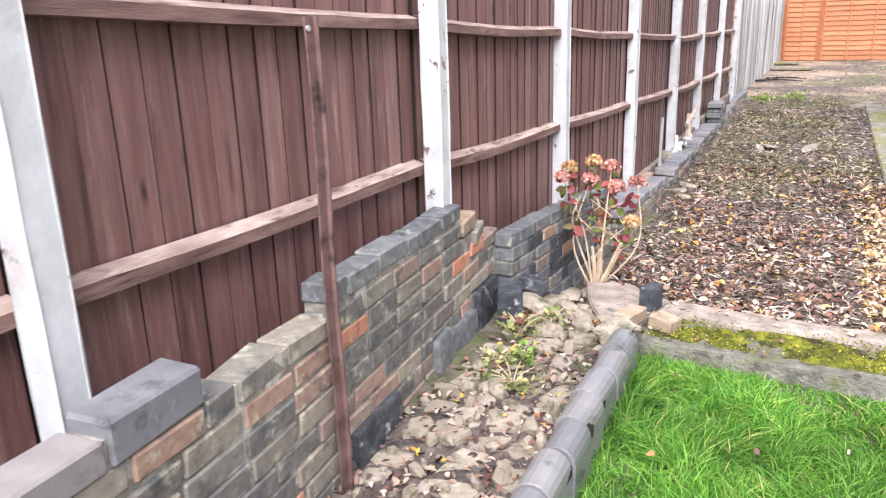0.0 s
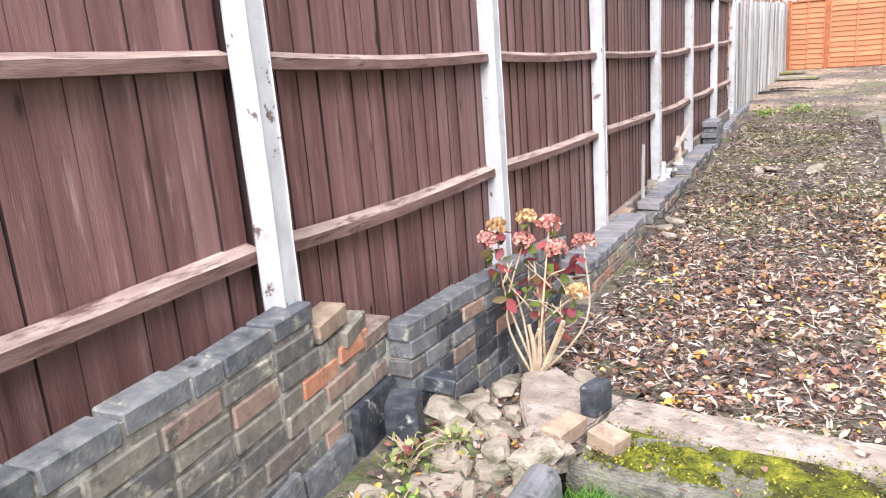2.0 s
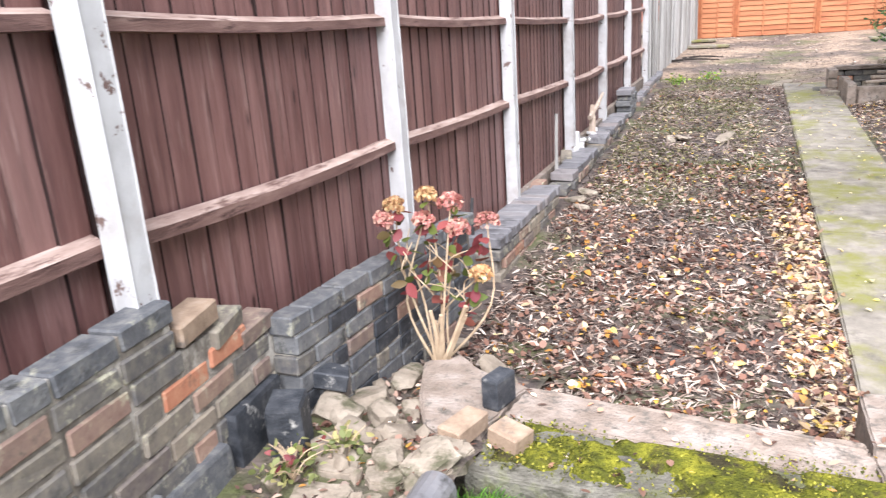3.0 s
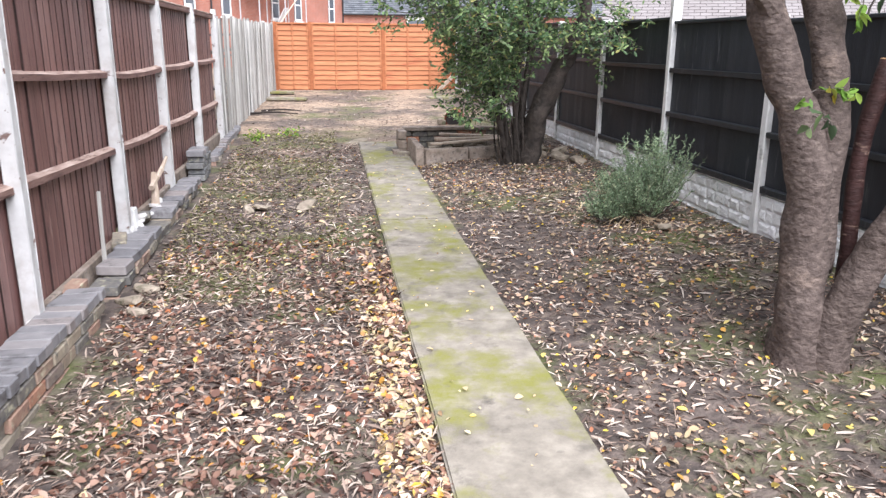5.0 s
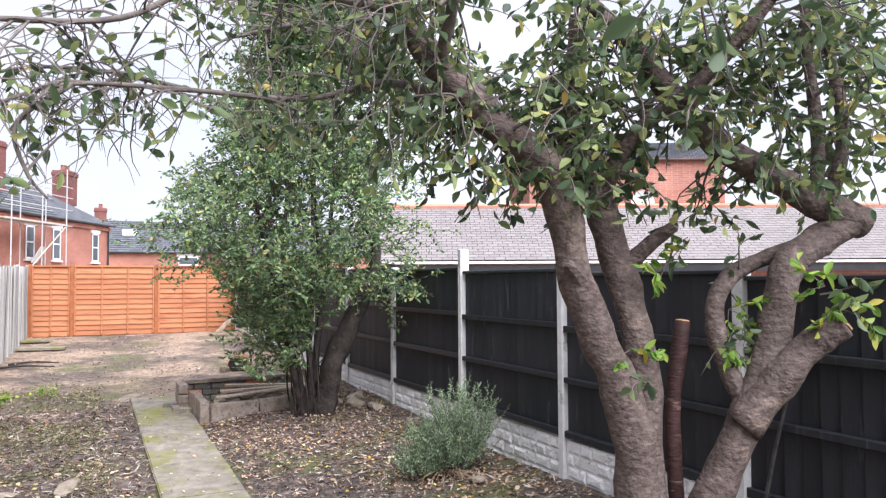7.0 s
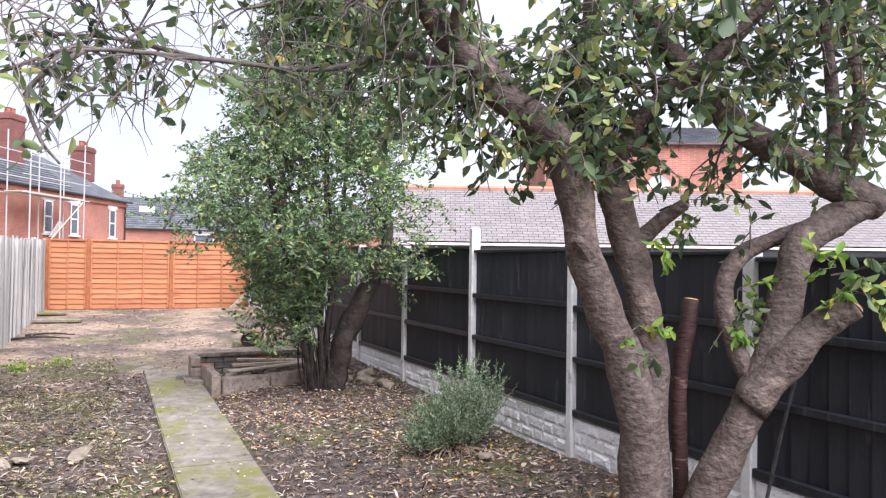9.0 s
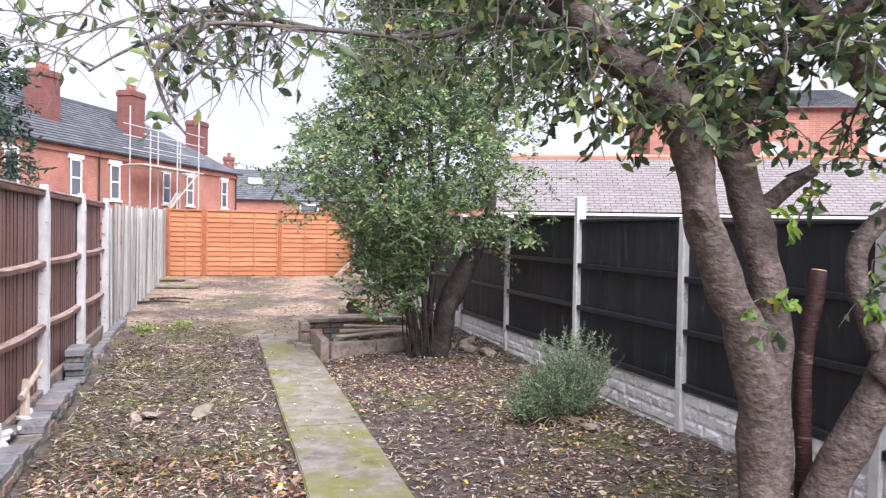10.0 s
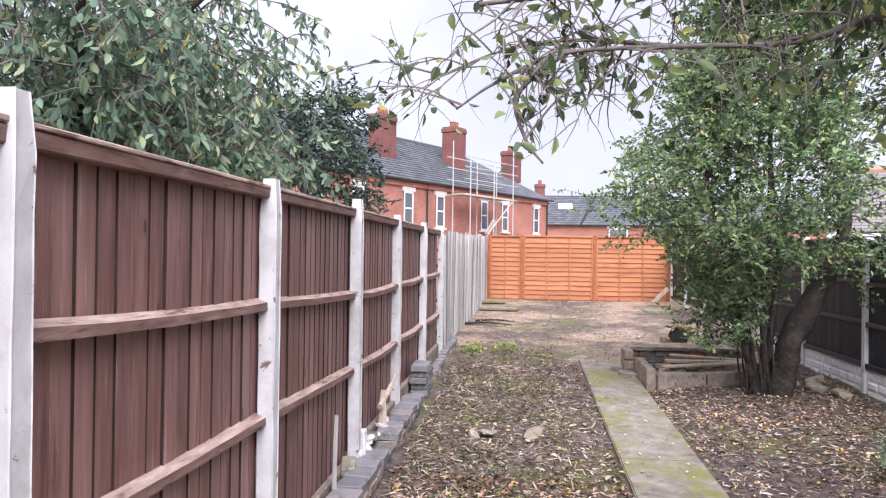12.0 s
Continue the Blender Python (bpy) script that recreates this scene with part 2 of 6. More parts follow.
                pick=("object", [(0, (0.12, 0.118, 0.125)), (1, (0.24, 0.215, 0.20))]), pick_mix=0.4, stain=(0.16, 0.105, 0.08), stain_scale=4, stain_at=(0.54, 0.72), stain2=(0.05, 0.047, 0.045), stain2_scale=9, stain2_at=(0.58, 0.7))
m_moss = surf("moss_cushion", [(0.32, (0.045, 0.048, 0.012)), (0.46, (0.10, 0.105, 0.016)), (0.58, (0.19, 0.185, 0.022)), (0.72, (0.33, 0.305, 0.035))], 16, rough=0.95, spec=0.1, bump=1.0, bump_scale=120, bump_dist=0.015,
              stain=(0.05, 0.042, 0.022), stain_scale=6, stain_at=(0.52, 0.62))
m_buff = surf("buff_brick", [(0.3, (0.211, 0.146, 0.101)), (0.55, (0.334, 0.241, 0.168)), (0.75, (0.422, 0.327, 0.252))], 14, bump=0.5, bump_scale=110, bump_dist=0.005,
              stain=(0.141, 0.120, 0.101), stain_scale=8, stain_at=(0.56, 0.68))
m_stone = surf("pale_stone", [(0.3, (0.13, 0.103, 0.076)), (0.5, (0.25, 0.205, 0.155)), (0.7, (0.38, 0.325, 0.255))], 11, bump=0.8, bump_scale=50, bump_dist=0.008,
               pick=("object", [(0, (0.17, 0.133, 0.098)), (1, (0.42, 0.355, 0.28))]), pick_mix=0.4, stain=(0.095, 0.088, 0.052), stain_scale=7, stain_at=(0.52, 0.64))
m_brown = surf("brown_fence_stain", [(0.28, (0.092, 0.041, 0.036)), (0.45, (0.170, 0.080, 0.070)), (0.6, (0.255, 0.134, 0.117)), (0.76, (0.41, 0.25, 0.22))], 3.2, stretch=(7, 7, 0.55), rough=0.47, spec=0.5, bump=0.55, bump_scale=40,
               bump_dist=0.004, pick=("object", [(0, (0.117, 0.054, 0.049)), (0.7, (0.212, 0.106, 0.094)), (1, (0.307, 0.176, 0.155))]), pick_mix=0.4, stain=(0.066, 0.029, 0.027), stain_scale=4.0, stain_at=(0.55, 0.72),
               stain2=(0.466, 0.323, 0.281), stain2_scale=5, stain2_at=(0.58, 0.80))
nt = m_brown.node_tree
brown_bsdf = nt.nodes["Principled BSDF"]
brown_col = brown_bsdf.inputs["Base Color"].links[0].from_socket
geo_b = nt.nodes.new("ShaderNodeNewGeometry")
map_b = nt.nodes.new("ShaderNodeMapping")
map_b.inputs["Scale"].default_value = (0.0, 1.0, 0.34)
nt.links.new(geo_b.outputs["Position"], map_b.inputs["Vector"])
knot = nt.nodes.new("ShaderNodeTexVoronoi")
knot.inputs["Scale"].default_value = 8.0
nt.links.new(map_b.outputs["Vector"], knot.inputs["Vector"])
knot_r = ramp(nt, [(0.05, (1, 1, 1)), (0.085, (0.35, 0.35, 0.35)), (0.14, (0, 0, 0))])
nt.links.new(knot.outputs["Distance"], knot_r.inputs["Fac"])
knot_mix = nt.nodes.new("ShaderNodeMix")
knot_mix.data_type = "RGBA"
nt.links.new(knot_r.outputs["Color"], knot_mix.inputs["Factor"])
nt.links.new(brown_col, knot_mix.inputs["A"])
knot_mix.inputs["B"].default_value = (0.05, 0.022, 0.019, 1)
nt.links.new(knot_mix.outputs["Result"], brown_bsdf.inputs["Base Color"])
# near-black brown that paints the shade line where one board meets the next
m_edge_shade = surf("board_edge_shade", [(0.3, (0.016, 0.009, 0.008)), (0.7, (0.045, 0.024, 0.021))], 6, stretch=(6, 6, 0.7), rough=0.8, bump=0.3)
m_rail = surf("brown_rail_stain", [(0.3, (0.095, 0.050, 0.042)), (0.55, (0.185, 0.108, 0.090)), (0.75, (0.30, 0.20, 0.165))], 4, stretch=(3, 0.8, 6), rough=0.65, bump=0.6, bump_scale=50,
              bump_dist=0.004, stain=(0.06, 0.03, 0.026), stain_scale=6, stain_at=(0.55, 0.66))
# paler brown for rail tops: the light they catch is painted into the colour
m_rail_top = surf("lit_rail_top", [(0.3, (0.24, 0.155, 0.13)), (0.55, (0.42, 0.31, 0.26)), (0.75, (0.58, 0.47, 0.41))], 6, stretch=(3, 0.8, 6), rough=0.85, bump=0.6, bump_scale=50,
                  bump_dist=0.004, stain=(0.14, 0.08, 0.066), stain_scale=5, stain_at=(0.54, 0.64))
m_white = surf("chipped_white_paint", [(0.3, (0.460, 0.450, 0.442)), (0.6, (0.557, 0.548, 0.539))], 8, rough=0.6, bump=0.35, bump_scale=70, bump_dist=0.004,
               stain=(0.16, 0.105, 0.09), stain_scale=9, stain_at=(0.615, 0.64), stain2=(0.42, 0.385, 0.365), stain2_scale=3.5, stain2_at=(0.5, 0.66))
m_post = surf("grey_post_concrete", [(0.3, (0.60, 0.59, 0.57)), (0.6, (0.76, 0.75, 0.73))], 7, rough=0.85, bump=0.5, bump_scale=90, bump_dist=0.004,
              stain=(0.27, 0.26, 0.24), stain_scale=5, stain_at=(0.56, 0.7))
m_rock = surf("rock_face_concrete", [(0.3, (0.76, 0.75, 0.74)), (0.6, (0.88, 0.87, 0.86))], 9, rough=0.85, bump=0.7, bump_scale=45, bump_dist=0.012,
              stain=(0.52, 0.50, 0.47), stain_scale=7, stain_at=(0.57, 0.72), stain2=(0.20, 0.19, 0.17), stain2_scale=15, stain2_at=(0.62, 0.7))
m_black = surf("black_fence_paint", [(0.3, (0.012, 0.014, 0.018)), (0.55, (0.021, 0.023, 0.028)), (0.78, (0.044, 0.046, 0.053))], 4, stretch=(5, 5, 0.6), rough=0.5, spec=0.4, bump=0.5, bump_scale=40,
               bump_dist=0.004, pick=("object", [(0, (0.012, 0.014, 0.019)), (1, (0.038, 0.040, 0.047))]), pick_mix=0.45, stain=(0.12, 0.12, 0.125), stain_scale=3.2, stain_at=(0.60, 0.76))
m_grey_wood = surf("weathered_grey_wood", [(0.3, (0.20, 0.19, 0.175)), (0.55, (0.40, 0.385, 0.36)), (0.75, (0.60, 0.585, 0.56))], 4, stretch=(6, 6, 0.6), rough=0.85, bump=0.6, bump_scale=40,
                   bump_dist=0.005, pick=("object", [(0, (0.13, 0.12, 0.11)), (0.25, (0.34, 0.32, 0.29)), (0.7, (0.52, 0.50, 0.47)), (1, (0.66, 0.65, 0.62))]), pick_mix=0.6)
m_orange = surf("orange_fence_stain", [(0.3, (0.255, 0.094, 0.042)), (0.55, (0.365, 0.148, 0.066)), (0.75, (0.46, 0.21, 0.105))], 3, stretch=(0.7, 4, 5), rough=0.7, bump=0.4, bump_scale=40,
                bump_dist=0.004, pick=("object", [(0, (0.28, 0.095, 0.038)), (1, (0.45, 0.185, 0.080))]), pick_mix=0.5, stain=(0.25, 0.07, 0.03), stain_scale=2, stain_at=(0.54, 0.7))
m_orange_post = surf("orange_post_stain", [(0.3, (0.20, 0.065, 0.025)), (0.7, (0.34, 0.115, 0.045))], 6, rough=0.75, bump=0.4)
m_bark = surf("plum_bark", [(0.28, (0.050, 0.036, 0.031)), (0.46, (0.088, 0.065, 0.056)), (0.60, (0.122, 0.092, 0.079)), (0.78, (0.19, 0.148, 0.126))], 24, stretch=(0.9, 0.9, 1.25), rough=0.85, bump=1.0, bump_scale=36, bump_dist=0.018,
              stain=(0.27, 0.20, 0.16), stain_scale=3.0, stain_at=(0.58, 0.80), stain2=(0.034, 0.025, 0.022), stain2_scale=5, stain2_at=(0.60, 0.74))
m_dark_bark = surf("dark_bark", [(0.3, (0.019, 0.016, 0.014)), (0.7, (0.065, 0.051, 0.043))], 9, rough=0.9, bump=1.0, bump_scale=25, bump_dist=0.02)
m_red_bark = surf("red_cut_stem_bark", [(0.3, (0.020, 0.008, 0.007)), (0.7, (0.056, 0.024, 0.021))], 9, stretch=(1, 1, 3), rough=0.7, bump=0.7, bump_scale=30, bump_dist=0.01,
                   stain=(0.20, 0.13, 0.10), stain_scale=6, stain_at=(0.6, 0.68))
m_cut = surf("cut_wood", [(0.3, (0.30, 0.17, 0.08)), (0.7, (0.48, 0.31, 0.17))], 20, bump=0.4)
m_rust = surf("rusty_iron", [(0.3, (0.085, 0.046, 0.040)), (0.6, (0.17, 0.098, 0.086))], 12, rough=0.75, bump=0.6, bump_scale=90, bump_dist=0.003, metal=0.2,
              stain=(0.035, 0.022, 0.02), stain_scale=9, stain_at=(0.55, 0.66))
m_black_stick = surf("dark_stick", [(0.3, (0.03, 0.028, 0.028)), (0.7, (0.085, 0.08, 0.08))], 14, bump=0.5)
m_clay = surf("terracotta", [(0.3, (0.224, 0.072, 0.043)), (0.7, (0.352, 0.136, 0.076))], 8, bump=0.4, stain=(0.080, 0.044, 0.038), stain_scale=5, stain_at=(0.55, 0.66))
# near-black that stands for shade inside the pipe and the edging joints
m_inside = surf("inside_shade", [(0.3, (0.012, 0.01, 0.01)), (0.7, (0.03, 0.024, 0.022))], 9)
m_slate = surf("roof_slate", [(0.3, (0.060, 0.065, 0.075)), (0.7, (0.13, 0.135, 0.145))], 1.4, rough=0.6, bump=0.3, bump_scale=8,
               pick=("island", [(0, (0.065, 0.07, 0.08)), (1, (0.15, 0.155, 0.165))]), pick_mix=0.55)
m_pale_tile = surf("pale_roof_tile", [(0.3, (0.17, 0.145, 0.14)), (0.7, (0.225, 0.195, 0.188))], 0.9, rough=0.7, bump=0.3, bump_scale=8,
                   pick=("island", [(0, (0.175, 0.158, 0.154)), (1, (0.26, 0.24, 0.235))]), pick_mix=0.5)
m_ridge = surf("ridge_tile", [(0.3, (0.42, 0.17, 0.11)), (0.7, (0.55, 0.26, 0.18))], 2, bump=0.3)
m_house = brickwork("house_brick", (0.42, 0.160, 0.112), (0.34, 0.120, 0.082), (0.38, 0.25, 0.20))
m_house2 = brickwork("dull_house_brick", (0.36, 0.14, 0.095), (0.30, 0.105, 0.07), (0.33, 0.22, 0.17))
m_chimney = brickwork("chimney_brick", (0.20, 0.064, 0.052), (0.14, 0.046, 0.040), (0.17, 0.10, 0.085))
m_lintel = surf("lintel_stone", [(0.3, (0.60, 0.58, 0.54)), (0.7, (0.74, 0.72, 0.69))], 3, bump=0.2)
m_upvc = surf("white_plastic", [(0.3, (0.78, 0.78, 0.78)), (0.7, (0.84, 0.84, 0.84))], 2, rough=0.35, bump=0.0)
m_gutter = surf("black_gutter", [(0.3, (0.02, 0.02, 0.022)), (0.7, (0.04, 0.04, 0.042))], 3, rough=0.4, bump=0.0)
m_steel = surf("galvanised_steel", [(0.3, (0.55, 0.56, 0.57)), (0.7, (0.72, 0.72, 0.73))], 6, rough=0.4, bump=0.1, metal=0.6)
m_dish = surf("grey_dish", [(0.3, (0.62, 0.62, 0.62)), (0.7, (0.74, 0.74, 0.74))], 3, rough=0.5, bump=0.0)
m_plank = surf("pale_timber", [(0.3, (0.36, 0.27, 0.20)), (0.7, (0.58, 0.48, 0.39))], 5, stretch=(4, 4, 0.8), bump=0.5)
m_plaster = surf("white_rubble", [(0.3, (0.52, 0.49, 0.47)), (0.7, (0.78, 0.76, 0.74))], 9, bump=0.8, bump_scale=60, bump_dist=0.01, stain=(0.25, 0.21, 0.18), stain_scale=8, stain_at=(0.56, 0.66))

glass = bpy.data.materials.new("window_glass")
glass.use_nodes = True
gb = glass.node_tree.nodes["Principled BSDF"]
gb.inputs["Base Color"].default_value = (0.09, 0.10, 0.115, 1)
gb.inputs["Roughness"].default_value = 0.06
gb.inputs["Specular IOR Level"].default_value = 0.8

m_leaf_plum = leafy("plum_leaves", [(0, (0.050, 0.080, 0.044)), (0.40, (0.098, 0.145, 0.068)), (0.72, (0.175, 0.23, 0.09)), (0.92, (0.30, 0.345, 0.13)), (0.985, (0.42, 0.40, 0.14)), (1, (0.60, 0.42, 0.12))], 0.42, 0.5)
m_leaf_privet = leafy("privet_leaves", [(0, (0.060, 0.110, 0.054)), (0.4, (0.130, 0.215, 0.096)), (0.75, (0.25, 0.36, 0.15)), (0.95, (0.42, 0.52, 0.22)), (1, (0.62, 0.54, 0.18))], 0.42, 0.42)
m_leaf_cherry = leafy("cherry_leaves", [(0, (0.080, 0.138, 0.100)), (0.45, (0.160, 0.245, 0.165)), (0.8, (0.27, 0.36, 0.22)), (0.993, (0.38, 0.41, 0.20)), (1, (0.83, 0.52, 0.06))], 0.42)
m_leaf_laurel = leafy("laurel_leaves", [(0, (0.026, 0.048, 0.034)), (0.6, (0.050, 0.085, 0.058)), (1, (0.10, 0.145, 0.088))], 0.25, 0.4)
m_leaf_rosemary = leafy("rosemary_needles", [(0, (0.10, 0.155, 0.085)), (0.5, (0.235, 0.32, 0.185)), (0.9, (0.38, 0.47, 0.29)), (1, (0.50, 0.50, 0.30))], 0.3)
m_leaf_fresh = leafy("fresh_green_leaves", [(0, (0.10, 0.20, 0.03)), (0.6, (0.22, 0.36, 0.06)), (0.9, (0.40, 0.48, 0.10)), (1, (0.60, 0.45, 0.05))])
m_leaf_weed = leafy("pale_weed_leaves", [(0, (0.13, 0.16, 0.05)), (0.5, (0.27, 0.29, 0.11)), (0.85, (0.46, 0.44, 0.18)), (1, (0.60, 0.50, 0.22))])
m_grass = leafy("grass_blades", [(0, (0.045, 0.125, 0.016)), (0.45, (0.115, 0.285, 0.030)), (0.85, (0.22, 0.45, 0.056)), (0.97, (0.388, 0.479, 0.106)), (1, (0.524, 0.410, 0.154))], 0.4)
m_litter = leafy("fallen_leaves", [(0, (0.061, 0.035, 0.025)), (0.2, (0.163, 0.084, 0.058)), (0.38, (0.326, 0.192, 0.133)), (0.58, (0.510, 0.360, 0.250)), (0.78, (0.673, 0.533, 0.382)), (0.90, (0.408, 0.154, 0.078)),
                         (0.955, (0.653, 0.394, 0.062)), (1, (0.796, 0.576, 0.078))], 0.15, 0.7)
m_litter_brown = leafy("brown_fallen_leaves", [(0, (0.036, 0.020, 0.015)), (0.22, (0.096, 0.046, 0.034)), (0.42, (0.192, 0.095, 0.065)), (0.60, (0.304, 0.178, 0.127)), (0.74, (0.440, 0.301, 0.229)), (0.84, (0.544, 0.409, 0.322)), (0.9, (0.288, 0.098, 0.053)),
                               (0.95, (0.480, 0.231, 0.050)), (1, (0.560, 0.364, 0.062))], 0.15, 0.7)
m_yellow_leaf = leafy("yellow_fallen_leaves", [(0, (0.30, 0.18, 0.10)), (0.25, (0.50, 0.36, 0.21)), (0.55, (0.66, 0.53, 0.33)), (0.8, (0.72, 0.60, 0.36)), (0.93, (0.70, 0.54, 0.13)), (1, (0.50, 0.23, 0.10))], 0.2, 0.6)
m_moss_bit = leafy("moss_tufts", [(0, (0.075, 0.080, 0.026)), (0.5, (0.15, 0.155, 0.05)), (0.85, (0.27, 0.255, 0.10)), (1, (0.40, 0.34, 0.18))], 0.2, 0.8)
m_chip = leafy("twigs_and_chips", [(0, (0.034, 0.024, 0.020)), (0.4, (0.143, 0.095, 0.074)), (0.7, (0.319, 0.241, 0.192)), (0.9, (0.487, 0.403, 0.333)), (1, (0.588, 0.514, 0.444))], 0.0, 0.8)
m_moss_tuft = leafy("kerb_moss_tufts", [(0, (0.05, 0.055, 0.012)), (0.5, (0.15, 0.15, 0.02)), (0.85, (0.30, 0.28, 0.035)), (1, (0.42, 0.38, 0.06))], 0.2, 0.9)
m_straw = leafy("dry_straw", [(0, (0.085, 0.072, 0.042)), (0.4, (0.20, 0.165, 0.10)), (0.75, (0.37, 0.305, 0.205)), (1, (0.56, 0.48, 0.36))], 0.1, 0.8)
m_petal_pink = leafy("faded_pink_petals", [(0, (0.40, 0.13, 0.11)), (0.5, (0.60, 0.27, 0.23)), (1, (0.70, 0.44, 0.33))], 0.3)
m_petal_ochre = leafy("faded_ochre_petals", [(0, (0.40, 0.19, 0.10)), (0.5, (0.60, 0.36, 0.17)), (1, (0.72, 0.54, 0.28))], 0.3)
m_leaf_red = leafy("reddening_leaves", [(0, (0.17, 0.035, 0.045)), (0.4, (0.30, 0.075, 0.07)), (0.6, (0.10, 0.13, 0.035)), (1, (0.17, 0.21, 0.05))], 0.3)
m_cane = surf("dry_cane", [(0.3, (0.34, 0.24, 0.15)), (0.7, (0.56, 0.43, 0.29))], 12, bump=0.4)
m_twig = surf("grey_twig", [(0.3, (0.08, 0.066, 0.06)), (0.7, (0.19, 0.16, 0.14))], 14, bump=0.4)


# ---- building helpers ----
def ground_z(y):
    """The garden rises gently to the back fence."""
    return -0.25 + 0.03 * min(max(y, -6.0), 23.5)


def mound(x, y):
    """Soil banked up towards the black fence, most at the near end."""
    return max(0.0, min(1.0, (x - 1.7) / 1.7)) ** 1.2 * max(0.0, 0.06 + 0.035 * (8.0 - min(y, 9.5))) if y > 4.0 else 0.0


def thing(name, label, category, at=(0, 0, 0), group="", kind=""):
    ob = new(name)
    ob.empty_display_size = 0.1
    ob.location = at
    return tagged(ob, label, category, group, kind)


def part(name, bm, material, parent=None, label="", smooth=False):
    """Links a bmesh, built in world metres, as one mesh under its thing."""
    me = bpy.data.meshes.new(name)
    bm.to_mesh(me)
    bm.free()
    me.materials.append(material)
    if smooth:
        for p in me.polygons:
            p.use_smooth = True
    ob = new(name, me)
    if parent is not None:
        ob.parent = parent
        up = parent
        shift = Vector((0, 0, 0))
        while up is not None:
            shift += up.location
            up = up.parent
        ob.location = -shift
    if label:
        ob["label"] = label
    return ob


def piece(name, mesh, parent, m):
    """One more object on a shared mesh, at the world pose m, under an unturned thing."""
    ob = new(name, mesh)
    ob.parent = parent
    up, shift = parent, Vector((0, 0, 0))
    while up is not None:
        shift += up.location
        up = up.parent
    ob.matrix_basis = Matrix.Translation(-shift) @ m
    return ob


def box(bm, c, s, turn=None, bevel=0.0, jitter=0.0):
    m = Matrix.Translation(c) @ (turn.to_4x4() if turn else Matrix.Identity(4)) @ Matrix.Diagonal((*s, 1))
    r = bmesh.ops.create_cube(bm, size=1.0, matrix=m)
    if jitter:
        for v in r["verts"]:
            v.co += Vector((random.uniform(-1, 1), random.uniform(-1, 1), random.uniform(-1, 1))) * jitter
    if bevel:
        edges = list({e for v in r["verts"] for e in v.link_edges})
        bmesh.ops.bevel(bm, geom=edges, offset=bevel, segments=1, affect="EDGES")
    return bm


def one_box(c, s, turn=None, bevel=0.0, jitter=0.0):
    return box(bmesh.new(), c, s, turn, bevel, jitter)


def tube(bm, pts, radii, seg=10, lump=0.0, cap=True):
    """A tapered limb through points; lump makes the section uneven."""
    pts = [Vector(p) for p in pts]
    rings = []
    side = None
    for i, p in enumerate(pts):
        d = (pts[min(i + 1, len(pts) - 1)] - pts[max(i - 1, 0)]).normalized()
        if side is None:
            side = d.orthogonal().normalized()
        side = (side - d * side.dot(d)).normalized()
        other = d.cross(side)
        ring = []
        for k in range(seg):
            a = 2 * math.pi * k / seg
            q = side * math.cos(a) + other * math.sin(a)
            s3 = p + q * radii[i]
            r = radii[i] * (1 + lump * noise.noise(s3 * 6.0) + lump * 0.3 * noise.noise(Vector((s3.x * 30, s3.y * 30, s3.z * 7)))) if lump else radii[i]
            ring.append(bm.verts.new(p + q * r))
        rings.append(ring)
    for a, b in zip(rings, rings[1:]):
        for k in range(seg):
            bm.faces.new((a[k], a[(k + 1) % seg], b[(k + 1) % seg], b[k]))
    if cap:
        bm.faces.new(rings[0][::-1])
        bm.faces.new(rings[-1])
    return bm


def smooth_line(pts, steps=5):
    """Catmull-Rom points through a few controls."""
    p = [Vector(q) for q in pts]
    p = [p[0] * 2 - p[1]] + p + [p[-1] * 2 - p[-2]]
    out = []
    for i in range(1, len(p) - 2):
        for k in range(steps):
            t = k / steps
            out.append(0.5 * (2 * p[i] + (p[i + 1] - p[i - 1]) * t + (2 * p[i - 1] - 5 * p[i] + 4 * p[i + 1] - p[i + 2]) * t * t + (3 * p[i] - p[i - 1] - 3 * p[i + 1] + p[i + 2]) * t ** 3))
    return out + [p[-2]]


def limb(bm, pts, r0, r1, seg=10, lump=0.25, steps=5):
    line = smooth_line(pts, steps)
    n = len(line) - 1
    return tube(bm, line, [r0 + (r1 - r0) * i / n for i in range(n + 1)], seg, lump)


def raw(name, verts, faces, material, parent=None, label="", smooth=False):
    """One mesh from arrays that the code made."""
    me = bpy.data.meshes.new(name)
    verts, faces = np.asarray(verts, dtype=np.float32), np.asarray(faces, dtype=np.int32)
    me.vertices.add(len(verts))
    me.vertices.foreach_set("co", verts.ravel())
    k = faces.shape[1]
    me.loops.add(faces.size)
    me.loops.foreach_set("vertex_index", faces.ravel())
    me.polygons.add(len(faces))
    me.polygons.foreach_set("loop_start", np.arange(0, faces.size, k, dtype=np.int32))
    me.update(calc_edges=True)
    me.validate()
    me.materials.append(material)
    if smooth:
        me.polygons.foreach_set("use_smooth", np.ones(len(faces), dtype=bool))
    ob = new(name, me)
    if parent is not None:
        ob.parent = parent
        ob.location = -parent.location
    if label:
        ob["label"] = label
    return ob


rng = np.random.default_rng(7)


def unit(v):
    return v / np.maximum(np.linalg.norm(v, axis=1, keepdims=True), 1e-6)


def leaves(name, at, along, length, width, material, parent=None, label="", fold=0.25, up=None, curl=0.0):
    """Many folded leaves: base at 'at', pointing 'along'. Each leaf is a pointed pair of halves with its own island."""
    at, along = np.asarray(at, float), unit(np.asarray(along, float))
    n = len(at)
    ref = rng.normal(size=(n, 3)) if up is None else np.tile(np.asarray(up, float), (n, 1)) + rng.normal(scale=0.35, size=(n, 3))
